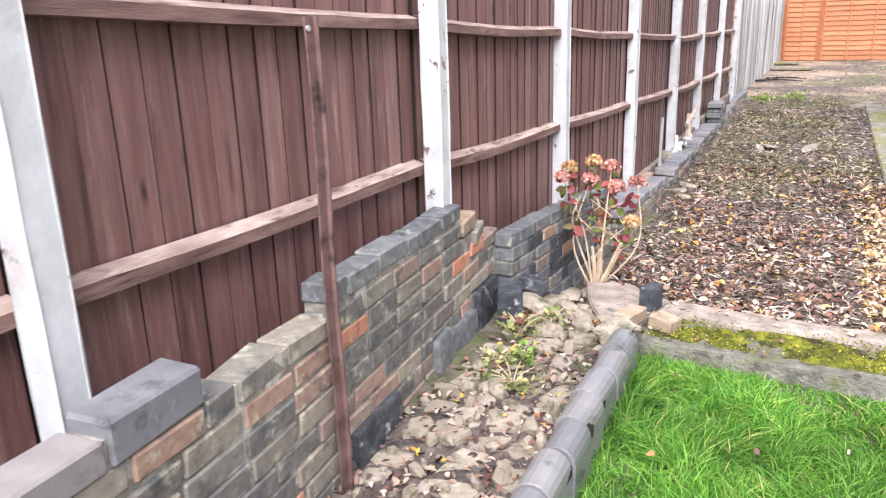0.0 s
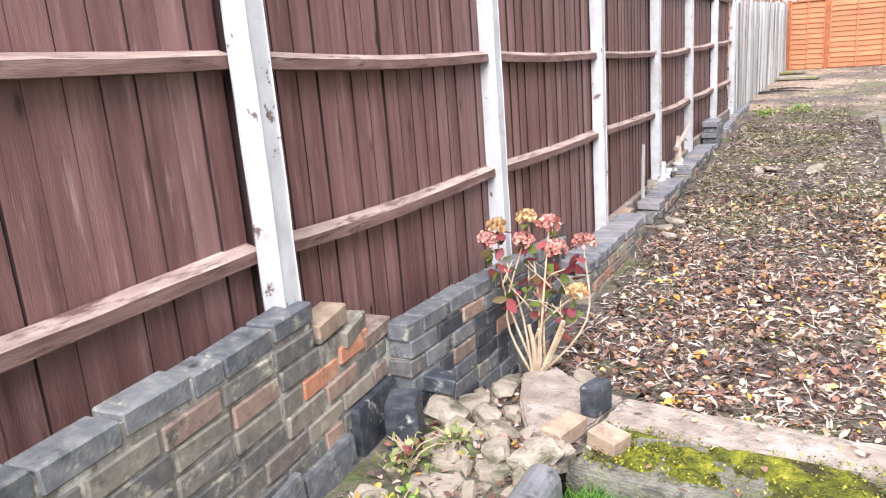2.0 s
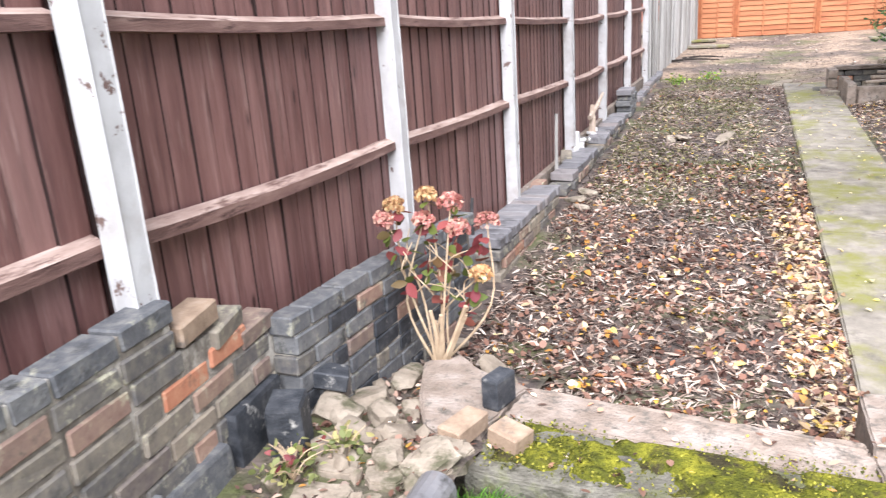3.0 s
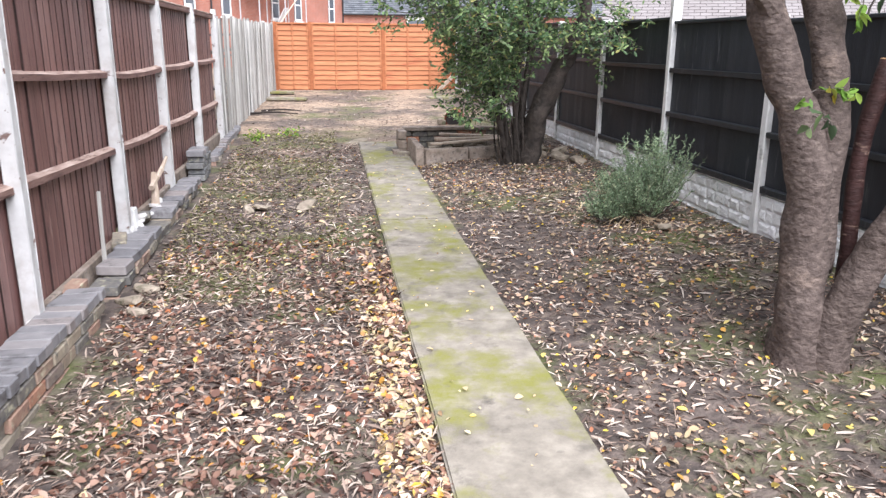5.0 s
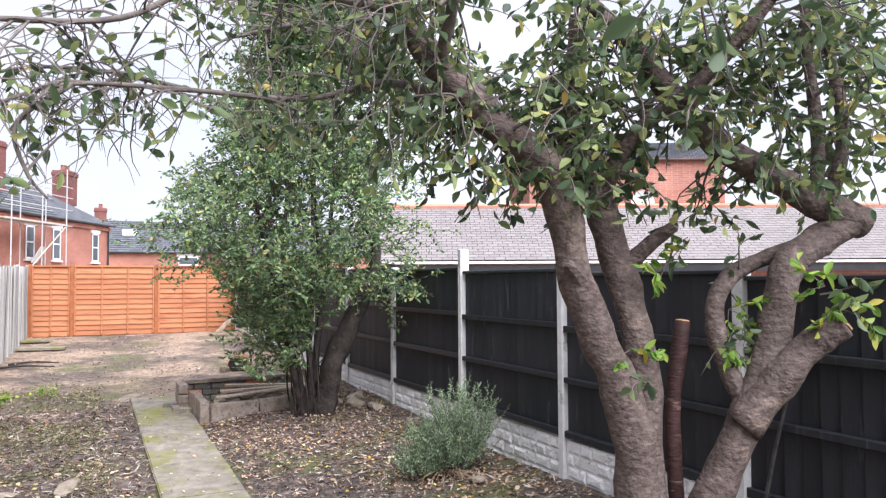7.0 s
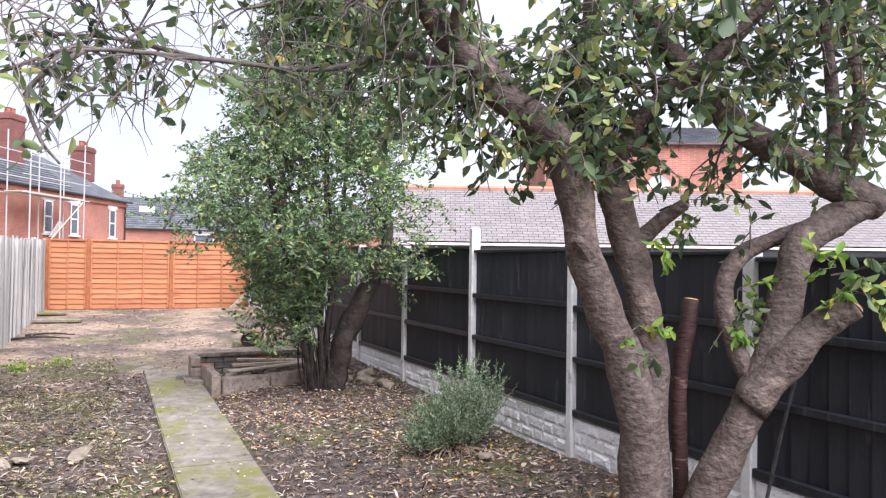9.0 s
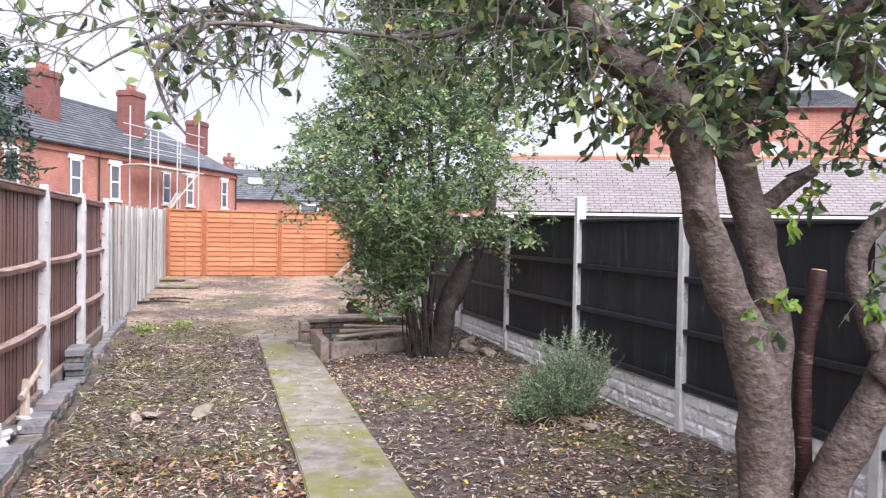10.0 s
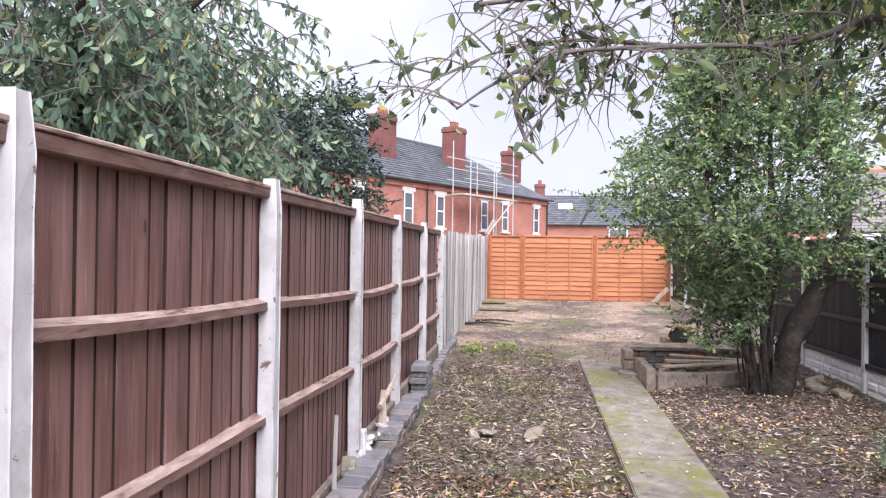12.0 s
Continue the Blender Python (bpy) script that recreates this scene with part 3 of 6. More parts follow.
    side = unit(np.cross(along, ref))
    nrm = np.cross(side, along)
    length, width = np.broadcast_to(length, (n,))[:, None], np.broadcast_to(width, (n,))[:, None]
    base = at
    tip = at + along * length - nrm * length * curl
    a1, a2, a3 = at + along * length * 0.17, at + along * length * 0.48, at + along * length * 0.78 - nrm * length * curl * 0.5
    lift = nrm * width * fold
    v = np.stack([base, a1 + side * width * 0.33 + lift * 0.7, a2 + side * width * 0.5 + lift, a3 + side * width * 0.32 + lift * 0.6, tip,
                  a3 - side * width * 0.32 + lift * 0.6, a2 - side * width * 0.5 + lift, a1 - side * width * 0.33 + lift * 0.7], 1).reshape(-1, 3)
    o = np.arange(n)[:, None] * 8
    if n > 30000:  # distant masses: the two halves alone
        f = np.concatenate([o + np.array([[0, 2, 3, 4]]), o + np.array([[0, 4, 5, 6]])], 1).reshape(-1, 4)
    else:
        f = np.concatenate([o + np.array([[0, 1, 2, 3]]), o + np.array([[0, 3, 4, 5]]), o + np.array([[0, 5, 6, 7]])], 1).reshape(-1, 4)
    return raw(name, v, f, material, parent, label)


class Growth:
    """Collects twigs and leaf places of one plant."""

    def __init__(self):
        self.bm = bmesh.new()
        self.at, self.along = [], []
        self.room = None  # a test of a twig's tip; twigs that fail are pruned

    def twig(self, start, direction, length, r, level, droop=0.25, spread=0.9, leaf_step=0.045, kids=4, leaf_from=0.25, seg=4):
        p, d = Vector(start), Vector(direction).normalized()
        n = 6
        pts = [p.copy()]
        for i in range(n):
            d = (d + Vector((random.gauss(0, 0.16), random.gauss(0, 0.16), random.gauss(0, 0.12) - droop * 0.25))).normalized()
            p = p + d * (length / n)
            pts.append(p.copy())
        if self.room and not self.room(pts[-1]):
            return
        tube(self.bm, pts, [r * (1 - 0.75 * i / n) for i in range(n + 1)], seg, 0, False)
        if leaf_step:
            m = max(2, int(length / leaf_step)) if level == 0 else int(length / leaf_step * 0.35)
            for i in range(m):
                t = leaf_from + (1 - leaf_from) * (i + random.random()) / m
                k = min(int(t * n), n - 1)
                q = pts[k].lerp(pts[k + 1], t * n - k)
                dd = (pts[k + 1] - pts[k]).normalized()
                o = Vector((random.gauss(0, 1), random.gauss(0, 1), random.gauss(-droop, 0.7))).normalized()
                self.at.append(q)
                self.along.append(dd * 0.45 + o)
        if level > 0:
            for i in range(kids):
                t = 0.25 + 0.75 * (i + random.random()) / kids
                k = min(int(t * n), n - 1)
                q = pts[k].lerp(pts[k + 1], t * n - k)
                dd = (pts[k + 1] - pts[k]).normalized()
                o = Vector((random.gauss(0, 1), random.gauss(0, 1), random.gauss(0, 0.8) - droop * 0.5)).normalized()
                self.twig(q, dd * (1 - spread * 0.5) + o * spread, length * random.uniform(0.42, 0.68), r * 0.55, level - 1, droop, spread, leaf_step, kids, 0.15, seg)


# ---- ground, lawn, path, kerb ----
ys = [-400, -60, -12] + [round(-3 + 0.25 * i, 3) for i in range(109)] + [40, 90, 400]
xs = [-400, -60, -12, -4] + [round(-2 + 0.25 * i, 3) for i in range(25)] + [5, 12, 60, 400]
gv = []
for y in ys:
    for x in xs:
        z = ground_z(y)
        if -1.6 < x < 3.8 and 3.5 < y < 23.2:
            z += 0.018 * noise.noise(Vector((x * 1.9, y * 1.9, 0))) + 0.012 * noise.noise(Vector((x * 5, y * 5, 3)))
            if y > 4.2 and 1.5 < x:
                z += 0.05 * math.sin(min(1, (x - 1.4) / 1.5) * math.pi / 2) + 0.03 * noise.noise(Vector((x * 0.9, y * 0.9, 8)))
            z += mound(x, y)
            if 0.5 < x < 1.45 and y < 14:
                z = ground_z(y) - 0.02
        gv.append((x, y, z))
nx = len(xs)
gf = [(j * nx + i, j * nx + i + 1, (j + 1) * nx + i + 1, (j + 1) * nx + i) for j in range(len(ys) - 1) for i in range(nx - 1)]
ground = raw("ground", gv, gf, m_soil, smooth=True)
tagged(ground, "dark bare garden soil scattered with dead leaves", "ground", kind="structure")

# lawn bed and blades
lawn = part("lawn", one_box((1.53, 0.1, -0.1), (4.34, 6.1, 0.32)), m_soil)
tagged(lawn, "damp soil under a bright green lawn", "lawn", kind="structure")
N = 96000
gx, gy = rng.uniform(-0.63, 1.9, N), rng.uniform(0.9, 3.17, N)
keep = (gx < 1.5 * (gy - 0.2) + 0.2)
gx, gy = gx[keep], gy[keep]
n = len(gx)
tuft = np.array([noise.noise(Vector((a * 3.1, b * 3.1, 1.0))) + 0.6 * noise.noise(Vector((a * 9, b * 9, 2.0))) for a, b in zip(gx, gy)])
h = (0.080 + 0.06 * tuft) * rng.uniform(0.5, 1.5, n) * np.where(gx < -0.48, 1.45, 1.0)
h = np.maximum(h * np.clip((3.3 - gy) / 0.35, 0.45, 1.0), 0.02)
lean = np.stack([0.5 * np.cos(tuft * 7) + rng.normal(0, 0.5, n), 0.5 * np.sin(tuft * 7) + rng.normal(0, 0.5, n), np.full(n, 1.0)], 1)
lean = unit(lean)
root = np.stack([gx, gy, np.full(n, 0.055)], 1)
side = unit(np.cross(lean, rng.normal(size=(n, 3)))) * rng.uniform(0.0013, 0.003, n)[:, None]
mid = root + lean * (h * 0.55)[:, None]
tipp = root + lean * h[:, None] + np.stack([lean[:, 0] * h * 0.5, lean[:, 1] * h * 0.5, -h * 0.12], 1)
bv = np.stack([root - side, root + side, mid + side * 0.8, mid - side * 0.8, tipp], 1).reshape(-1, 3)
o = np.arange(n)[:, None] * 5
bf = np.concatenate([o + np.array([[0, 1, 2]]), o + np.array([[0, 2, 3]]), o + np.array([[3, 2, 4]])], 1).reshape(-1, 3)
tagged(raw("grass", bv, bf, m_grass), "bright green uncut lawn grass", "grass", kind="stuff")


def slab_outline(pts, z0, z1, rough=0.0, cuts=1, bevel=0.012):
    """A slab with an outline in plan, worn edges."""
    bm = bmesh.new()
    line = []
    for (x0, y0), (x1, y1) in zip(pts, pts[1:] + pts[:1]):
        for k in range(cuts):
            t = k / cuts
            line.append((x0 + (x1 - x0) * t + random.uniform(-rough, rough), y0 + (y1 - y0) * t + random.uniform(-rough, rough)))
    top = [bm.verts.new((x, y, z1 + random.uniform(-rough, rough) * 0.3)) for x, y in line]
    f = bm.faces.new(top)
    r = bmesh.ops.extrude_face_region(bm, geom=[f])
    for v in r["geom"]:
        if isinstance(v, bmesh.types.BMVert):
            v.co.z = z0
    bm.normal_update()
    bmesh.ops.recalc_face_normals(bm, faces=bm.faces)
    if bevel:
        edges = [e for e in bm.edges if all(v.co.z > z0 + (z1 - z0) * 0.6 for v in e.verts)]
        bmesh.ops.bevel(bm, geom=edges, offset=bevel, segments=2, affect="EDGES")
    return bm


# concrete path in cast lengths
path_bits = [4.08, 6.6, 9.1, 11.6, 13.85]
path = thing("path", "narrow concrete garden path with green moss and fallen leaves", "path", (0.96, 9, 0), kind="structure")
for a, b in zip(path_bits, path_bits[1:]):
    bm = slab_outline([(0.635, a + 0.004), (1.315 - 0.004 * (a - 4), a + 0.004), (1.315 - 0.004 * (b - 4), b - 0.004), (0.635, b - 0.004)], -0.3, 0.0, 0.006, 9, 0.01)
    for v in bm.verts:
        if v.co.z > -0.2:
            v.co.z += ground_z(v.co.y) + 0.035
        else:
            v.co.z += ground_z(v.co.y) + 0.1
    part("path_slab", bm, m_concrete, path)

# kerb between lawn and bed: a mossy lip and a bare strip, with the landing of the path
kerb = thing("kerb", "broken concrete kerb with thick yellow-green moss", "kerb", (0, 3.4, 0), kind="structure")
part("mossy_lip", slab_outline([(-0.62, 3.215), (0.55, 3.11), (1.9, 3.0), (1.9, 3.42), (0.55, 3.455), (-0.60, 3.53)], -0.2, 0.135, 0.006, 14, 0.007), m_mossy, kerb)
part("bare_strip", slab_outline([(-0.60, 3.535), (0.555, 3.46), (0.555, 3.60), (0.54, 3.68), (-0.05, 3.72), (-0.56, 3.765)], -0.25, 0.145, 0.006, 12, 0.006), m_kerb, kerb)
part("landing", slab_outline([(0.562, 3.462), (1.9, 3.425), (1.9, 4.0), (1.2, 4.06), (0.562, 4.03)], -0.25, 0.138, 0.006, 10, 0.007), m_kerb, kerb)
part("far_kerb", slab_outline([(1.905, 3.0), (3.72, 2.9), (3.72, 3.7), (1.905, 3.8)], -0.25, 0.13, 0.006, 6, 0.012), m_mossy, kerb)
part("broken_end", slab_outline([(-1.04, 3.86), (-0.90, 3.50), (-0.80, 3.36), (-0.635, 3.40), (-0.61, 3.62), (-0.57, 3.77), (-0.78, 3.86), (-0.92, 3.97)], -0.2, 0.145, 0.010, 3, 0.008), m_kerb, kerb, "broken concrete lump")

mv, mf = [], []
mnx, mny = 170, 24
for j in range(mny + 1):
    for i in range(mnx + 1):
        x, y = -0.6 + 2.4 * i / mnx, -0.145 + 0.27 * j / mny
        edge = min(1.0, 5.0 * (1 - abs(j / mny * 2 - 1)))
        n_m = noise.noise(Vector((x * 3.2, y * 5, 3))) + 0.55 * noise.noise(Vector((x * 11, y * 14, 5))) + 0.3 * noise.noise(Vector((x * 34, y * 34, 7)))
        mv.append((x, 3.385 - 0.055 * x + y, 0.134 + min(0.03, 0.055 * (n_m + 0.38)) * edge - 0.006))
for j in range(mny):
    for i in range(mnx):
        q = (j * (mnx + 1) + i, j * (mnx + 1) + i + 1, (j + 1) * (mnx + 1) + i + 1, (j + 1) * (mnx + 1) + i)
        if max(mv[k][2] for k in q) > 0.130:
            mf.append(q)
raw("moss_cushion", mv, mf, m_moss, kerb, "thick yellow-green moss", True)

# rubble ground by the brick wall, falling away to the bed
pv = []
pnx, pny = 16, 64
for j in range(pny + 1):
    for i in range(pnx + 1):
        x, y = -1.48 + 0.88 * i / pnx, -2.9 + 7.6 * j / pny
        z = 0.175 if y < 3.2 else 0.175 + (ground_z(4.7) - 0.02 - 0.175) * min(1, (y - 3.2) / 1.35)
        z += 0.03 * noise.noise(Vector((x * 4, y * 4, 0))) + 0.014 * noise.noise(Vector((x * 14, y * 14, 2)))
        if y > 4.3:
            z -= 0.05
        pv.append((x, y, z))
pf = [(j * (pnx + 1) + i, j * (pnx + 1) + i + 1, (j + 1) * (pnx + 1) + i + 1, (j + 1) * (pnx + 1) + i) for j in range(pny) for i in range(pnx)]
tagged(raw("rubble_ground", pv, pf, m_soil, smooth=True), "raised strip of dark soil between wall and edging", "ground", kind="structure")


# ---- shared piece meshes ----
def brick_mesh(name, material, s=(0.102, 0.215, 0.065), worn=0.0035, bevel=0.006):
    bm = one_box((0, 0, 0), s, None, bevel, worn)
    me = bpy.data.meshes.new(name)
    bm.to_mesh(me)
    bm.free()
    me.materials.append(material)
    return me


BRICK = [brick_mesh("brick", m_brick) for _ in range(6)]
BLUE = [brick_mesh("blue_brick", m_blue, worn=0.0022) for _ in range(4)]
COPE = [brick_mesh("coping_brick", m_coping, worn=0.002) for _ in range(4)]
DARK = [brick_mesh("dark_brick", m_dark_brick, worn=0.0016, bevel=0.005) for _ in range(3)]
BUFF = [brick_mesh("buff_brick", m_buff, worn=0.004) for _ in range(3)]


def lay(parent, meshes, x, y, z, length=0.215, rz=0.0, rx=0.0, ry=0.0, tall=0.065, deep=0.102, name="brick"):
    m = pose(x, y, z, rx, ry, rz) @ Matrix.Diagonal((deep / 0.102, length / 0.215, tall / 0.065, 1))
    return piece(name, random.choice(meshes), parent, m)


# ---- left boundary: brown close-board fence between white posts ----
BAY, FIRST = 1.905, 0.825


def plank_mesh(name, material, w, t, h, wedge=0.4, edge=None):
    """A feather-edged upright board, its foot at z 0; edge: dark material of the chamfer along its near side, painting
    the shade line between boards.
    """
    bm = bmesh.new()
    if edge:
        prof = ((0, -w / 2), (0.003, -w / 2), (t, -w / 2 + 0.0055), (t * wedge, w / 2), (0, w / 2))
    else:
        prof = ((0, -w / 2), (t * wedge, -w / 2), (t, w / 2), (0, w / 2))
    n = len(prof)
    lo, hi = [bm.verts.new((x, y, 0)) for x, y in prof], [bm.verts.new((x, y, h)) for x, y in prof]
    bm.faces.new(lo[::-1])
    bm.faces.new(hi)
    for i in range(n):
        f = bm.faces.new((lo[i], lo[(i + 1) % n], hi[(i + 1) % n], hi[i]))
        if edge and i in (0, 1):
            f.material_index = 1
    me = bpy.data.meshes.new(name)
    bm.to_mesh(me)
    bm.free()
    me.materials.append(material)
    if edge:
        me.materials.append(edge)
    return me


BOARD = plank_mesh("board", m_brown, 0.1155, 0.022, 1.0, 0.9, m_edge_shade)


def post_x(k):
    return -1.44 + 0.012 * math.sin(k * 2.1) + (0.055 if k < 1 else 0.04 if k == 1 else 0)


def post_y(k):
    return FIRST + BAY * k + (0.125 if k < 1 else 0.055 if k == 1 else 0.01)


def lower_rail(y):
    return 0.966 - 0.026 * (min(max(y, 2.7), 9.0) - 2.7) - 0.006 * max(0, y - 9.0)


def middle_rail(y):
    return 1.555 - 0.029 * (min(y, 9.0) - 2.7) + 0.004 * max(0, y - 9.0)


def white_post(k):
    y, x = post_y(k), post_x(k)
    top = 2.10 + 0.02 * math.sin(k * 3.7)
    post = thing("fence_post", "white-painted concrete fence post with chipped edges", "post", (x, y, ground_z(y)), "posts of the brown fence")
    bm = bmesh.new()
    n = 16
    ring = []
    for i in range(n + 1):
        z = -0.4 + (top + 0.4) * i / n
        w = 0.044 if i < n else 0.033
        row = []
        for sx, sy in ((-1, -1), (1, -1), (1, 1), (-1, 1)):
            for a, b in (((0.88, 1) if sx * sy > 0 else (1, 0.88)), ((1, 0.88) if sx * sy > 0 else (0.88, 1))):
                row.append(bm.verts.new((x + sx * w * a + random.uniform(-1, 1) * 0.0022, y + sy * w * b + random.uniform(-1, 1) * 0.0022, z)))
        ring.append(row)
    for a, b in zip(ring, ring[1:]):
        for q in range(8):
            bm.faces.new((a[q], a[(q + 1) % 8], b[(q + 1) % 8], b[q]))
    bm.faces.new(ring[-1])
    part("shaft", bm, m_white, post)
    return post


def brown_bay(k):
    y0, y1 = post_y(k) + 0.01, post_y(k + 1) - 0.01
    ym = (y0 + y1) / 2
    low = max(ground_z(ym), -0.3) + 0.16
    bay = thing("brown_fence", "brown-stained close-board fence panel with sagging rails", "fence", (-1.5, ym, low), "panels of the brown fence")
    part("backing", one_box((-1.535, ym, (low + 2.0) / 2), (0.012, y1 - y0, 2.0 - low)), m_brown, bay)
    n = 17
    for i in range(n):
        y = y0 + (i + 0.5) * (y1 - y0) / n
        h = 2.0 - low + random.uniform(-0.01, 0.01)
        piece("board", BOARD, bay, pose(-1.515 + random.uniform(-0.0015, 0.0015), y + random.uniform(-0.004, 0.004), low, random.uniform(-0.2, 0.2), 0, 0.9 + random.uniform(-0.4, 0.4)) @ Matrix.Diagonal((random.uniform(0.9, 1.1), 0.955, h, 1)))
    for which, fz in (("rail", lower_rail), ("rail", middle_rail)):
        bm = bmesh.new()
        pts = []
        nn = 9
        for i in range(nn + 1):
            t = i / nn
            y = y0 + (y1 - y0) * t
            z = fz(y) - 0.014 * math.sin(math.pi * t) * (0.5 + (k * 37 % 10) / 8)
            xo = 0.010 * math.sin(math.pi * t * 1.3 + k)
            pts.append((y, z, xo))
        rows = [[bm.verts.new((-1.49 + xo, y, z + 0.034)), bm.verts.new((-1.435 + xo, y, z + 0.014 + random.uniform(-.002, .002))), bm.verts.new((-1.432 + xo, y, z - 0.024 + random.uniform(-.002, .002))), bm.verts.new((-1.49 + xo, y, z - 0.026))] for y, z, xo in pts]
        for a, b in zip(rows, rows[1:]):
            for q in range(4):
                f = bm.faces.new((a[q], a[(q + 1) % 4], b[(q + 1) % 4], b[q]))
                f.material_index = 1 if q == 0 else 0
        bm.faces.new(rows[0][::-1])
        bm.faces.new(rows[-1])
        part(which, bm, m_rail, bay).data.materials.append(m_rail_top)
    part("cap_rail", one_box((-1.47, ym, 2.003), (0.075, y1 - y0, 0.05), Euler((random.uniform(-0.004, 0.004), 0, 0)).to_matrix(), 0.006, 0.003), m_rail, bay)
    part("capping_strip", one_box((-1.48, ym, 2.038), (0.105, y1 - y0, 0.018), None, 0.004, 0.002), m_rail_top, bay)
    part("gravel_board", one_box((-1.47, ym, low - 0.09), (0.05, y1 - y0, 0.22), None, 0.008, 0.004), m_kerb, bay, "stained tan concrete gravel board")


for k in range(-2, 8):
    white_post(k)
for k in range(-2, 7):
    brown_bay(k)

# old grey fence beyond it
PALE = plank_mesh("pale", m_grey_wood, 0.078, 0.024, 1.0, 0.8)
grey = thing("grey_fence", "old weathered grey close-board fence, uneven along the top", "fence", (-1.4, 18.7, 0.3))
n = 84
for i in range(n):
    t = (i + 0.5) / n
    y = 14.22 + 9.05 * t
    x = -1.47 + 0.25 * t + 0.02 * math.sin(i * 1.7) + random.uniform(-0.012, 0.02)
    z = ground_z(y)
    top = 2.04 + 0.15 * t + 0.03 * math.sin(i * 0.9) + random.uniform(-0.025, 0.025)
    piece("pale", PALE, grey, pose(x, y, z - 0.03, random.uniform(-1.6, 1.6), random.uniform(-1, 1), random.uniform(-16, 16)) @ Matrix.Diagonal((random.uniform(0.9, 1.6), random.uniform(0.8, 1.12), top - z, 1)))
for zz in (0.45, 0.95, 1.4, 1.75):
    part("backing", limb(bmesh.new(), [(-1.545, 14.2, zz), (-1.435, 18.7, zz + 0.08), (-1.295, 23.25, zz + 0.16)], 0.022, 0.022, 4, 0), m_black_stick, grey)
for zz in (0.75, 1.5):
    part("rail", limb(bmesh.new(), [(-1.53, 14.2, zz), (-1.42, 18.7, zz + 0.08), (-1.28, 23.25, zz + 0.16)], 0.035, 0.035, 4, 0), m_grey_wood, grey)

# ---- right boundary: black panels, grey posts, rock-face gravel boards ----
RX = 3.77
RPOSTS = [2.25, 4.2, 6.15, 8.07, 9.95, 11.93, 13.82, 15.75, 17.7, 19.6, 21.5, 23.3]
BLACK_BOARD = plank_mesh("board", m_black, 0.126, 0.028, 1.0, 0.15)


def panel_top(y):
    return 1.80 + 0.022 * (min(y, 14) - 6.15)


def grey_post(y, top):
    z = ground_z(y)
    post = thing("concrete_post", "slotted grey concrete fence post", "post", (RX, y, z), "posts of the black fence")
    bm = bmesh.new()
    box(bm, (RX, y, (top + z - 0.4) / 2), (0.10, 0.085, top - z + 0.4), None, 0.010, 0.002)
    part("shaft", bm, m_post, post)


for y in RPOSTS:
    grey_post(y, 2.12 if abs(y - 9.95) < 0.1 else panel_top(y) + 0.03)


def rock_board(y0, y1, z0, z1):
    """Concrete gravel board cast as coursed rough stones."""
    bm = bmesh.new()
    x = RX - 0.018
    box(bm, (RX, (y0 + y1) / 2, (z0 + z1) / 2), (0.035, y1 - y0, z1 - z0))
    rows = 4
    for r in range(rows):
        y = y0 + 0.01 - (0.08 if r % 2 else 0)
        while y < y1 - 0.02:
            w = random.uniform(0.07, 0.26)
            a, b = max(y, y0 + 0.012), min(y + w - 0.012, y1 - 0.012)
            if b - a > 0.03:
                zz0, zz1 = z0 + (z1 - z0) * r / rows + random.uniform(0.001, 0.008), z0 + (z1 - z0) * (r + 1) / rows - random.uniform(0.001, 0.008)
                bulge = random.uniform(0.004, 0.020)
                vs = [bm.verts.new(p) for p in ((x, a, zz0), (x, b, zz0), (x, b, zz1), (x, a, zz1))]
                ws = [bm.verts.new((x - bulge * random.uniform(0.5, 1.2), a + (b - a) * u, zz0 + (zz1 - zz0) * v)) for u, v in ((0.12, 0.2), (0.88, 0.25), (0.85, 0.8), (0.15, 0.75))]
                bm.faces.new(ws[::-1])
                for q in range(4):
                    bm.faces.new((vs[q], ws[q], ws[(q + 1) % 4], vs[(q + 1) % 4]))
            y += w
    bmesh.ops.recalc_face_normals(bm, faces=bm.faces)
    return bm


def black_bay(y0, y1):
    y0, y1 = y0 + 0.045, y1 - 0.045
    ym = (y0 + y1) / 2
    low = 0.43 + 0.012 * max(0, ym - 12)
    top = panel_top(ym)
    bay = thing("black_fence", "black-painted close-board fence panel with streaked boards", "fence", (RX, ym, low), "panels of the black fence")
    part("backing", one_box((RX + 0.032, ym, (low + top) / 2), (0.012, y1 - y0, top - low)), m_black, bay)
    n = 15
    for i in range(n):
        y = y0 + (i + 0.5) * (y1 - y0) / n
        piece("board", BLACK_BOARD, bay, pose(RX + 0.026, y, low + 0.02, random.uniform(-0.2, 0.2), 0, random.uniform(-2, 2)) @ Matrix.Diagonal((-random.uniform(0.8, 1.2), 1, top - low - 0.03, 1)))
    for f in (0.035, 0.36, 0.67):
        z = low + (top - low) * f
        part("rail", one_box((RX - 0.022, ym, z), (0.045, y1 - y0, 0.05 if f > 0.1 else 0.06), None, 0.005, 0.003), m_black, bay)
    part("cap", one_box((RX, ym, top + 0.004), (0.07, y1 - y0, 0.03), None, 0.006, 0.002), m_black, bay)
    part("gravel_board", rock_board(y0, y1, low - 0.42, low), m_rock, bay, "white rock-faced concrete gravel board")


for a, b in zip(RPOSTS, RPOSTS[1:]):
    black_bay(a, b)

# ---- back boundary: orange lap panels ----
BY = 23.35
BPOSTS = [-1.16, -0.23, 1.72, 3.67]


STRIP = bpy.data.meshes.new("lap")
bm = one_box((0, 0, 0), (1, 0.014, 0.165), Euler((radians(-11), 0, 0)).to_matrix(), 0, 0.0)
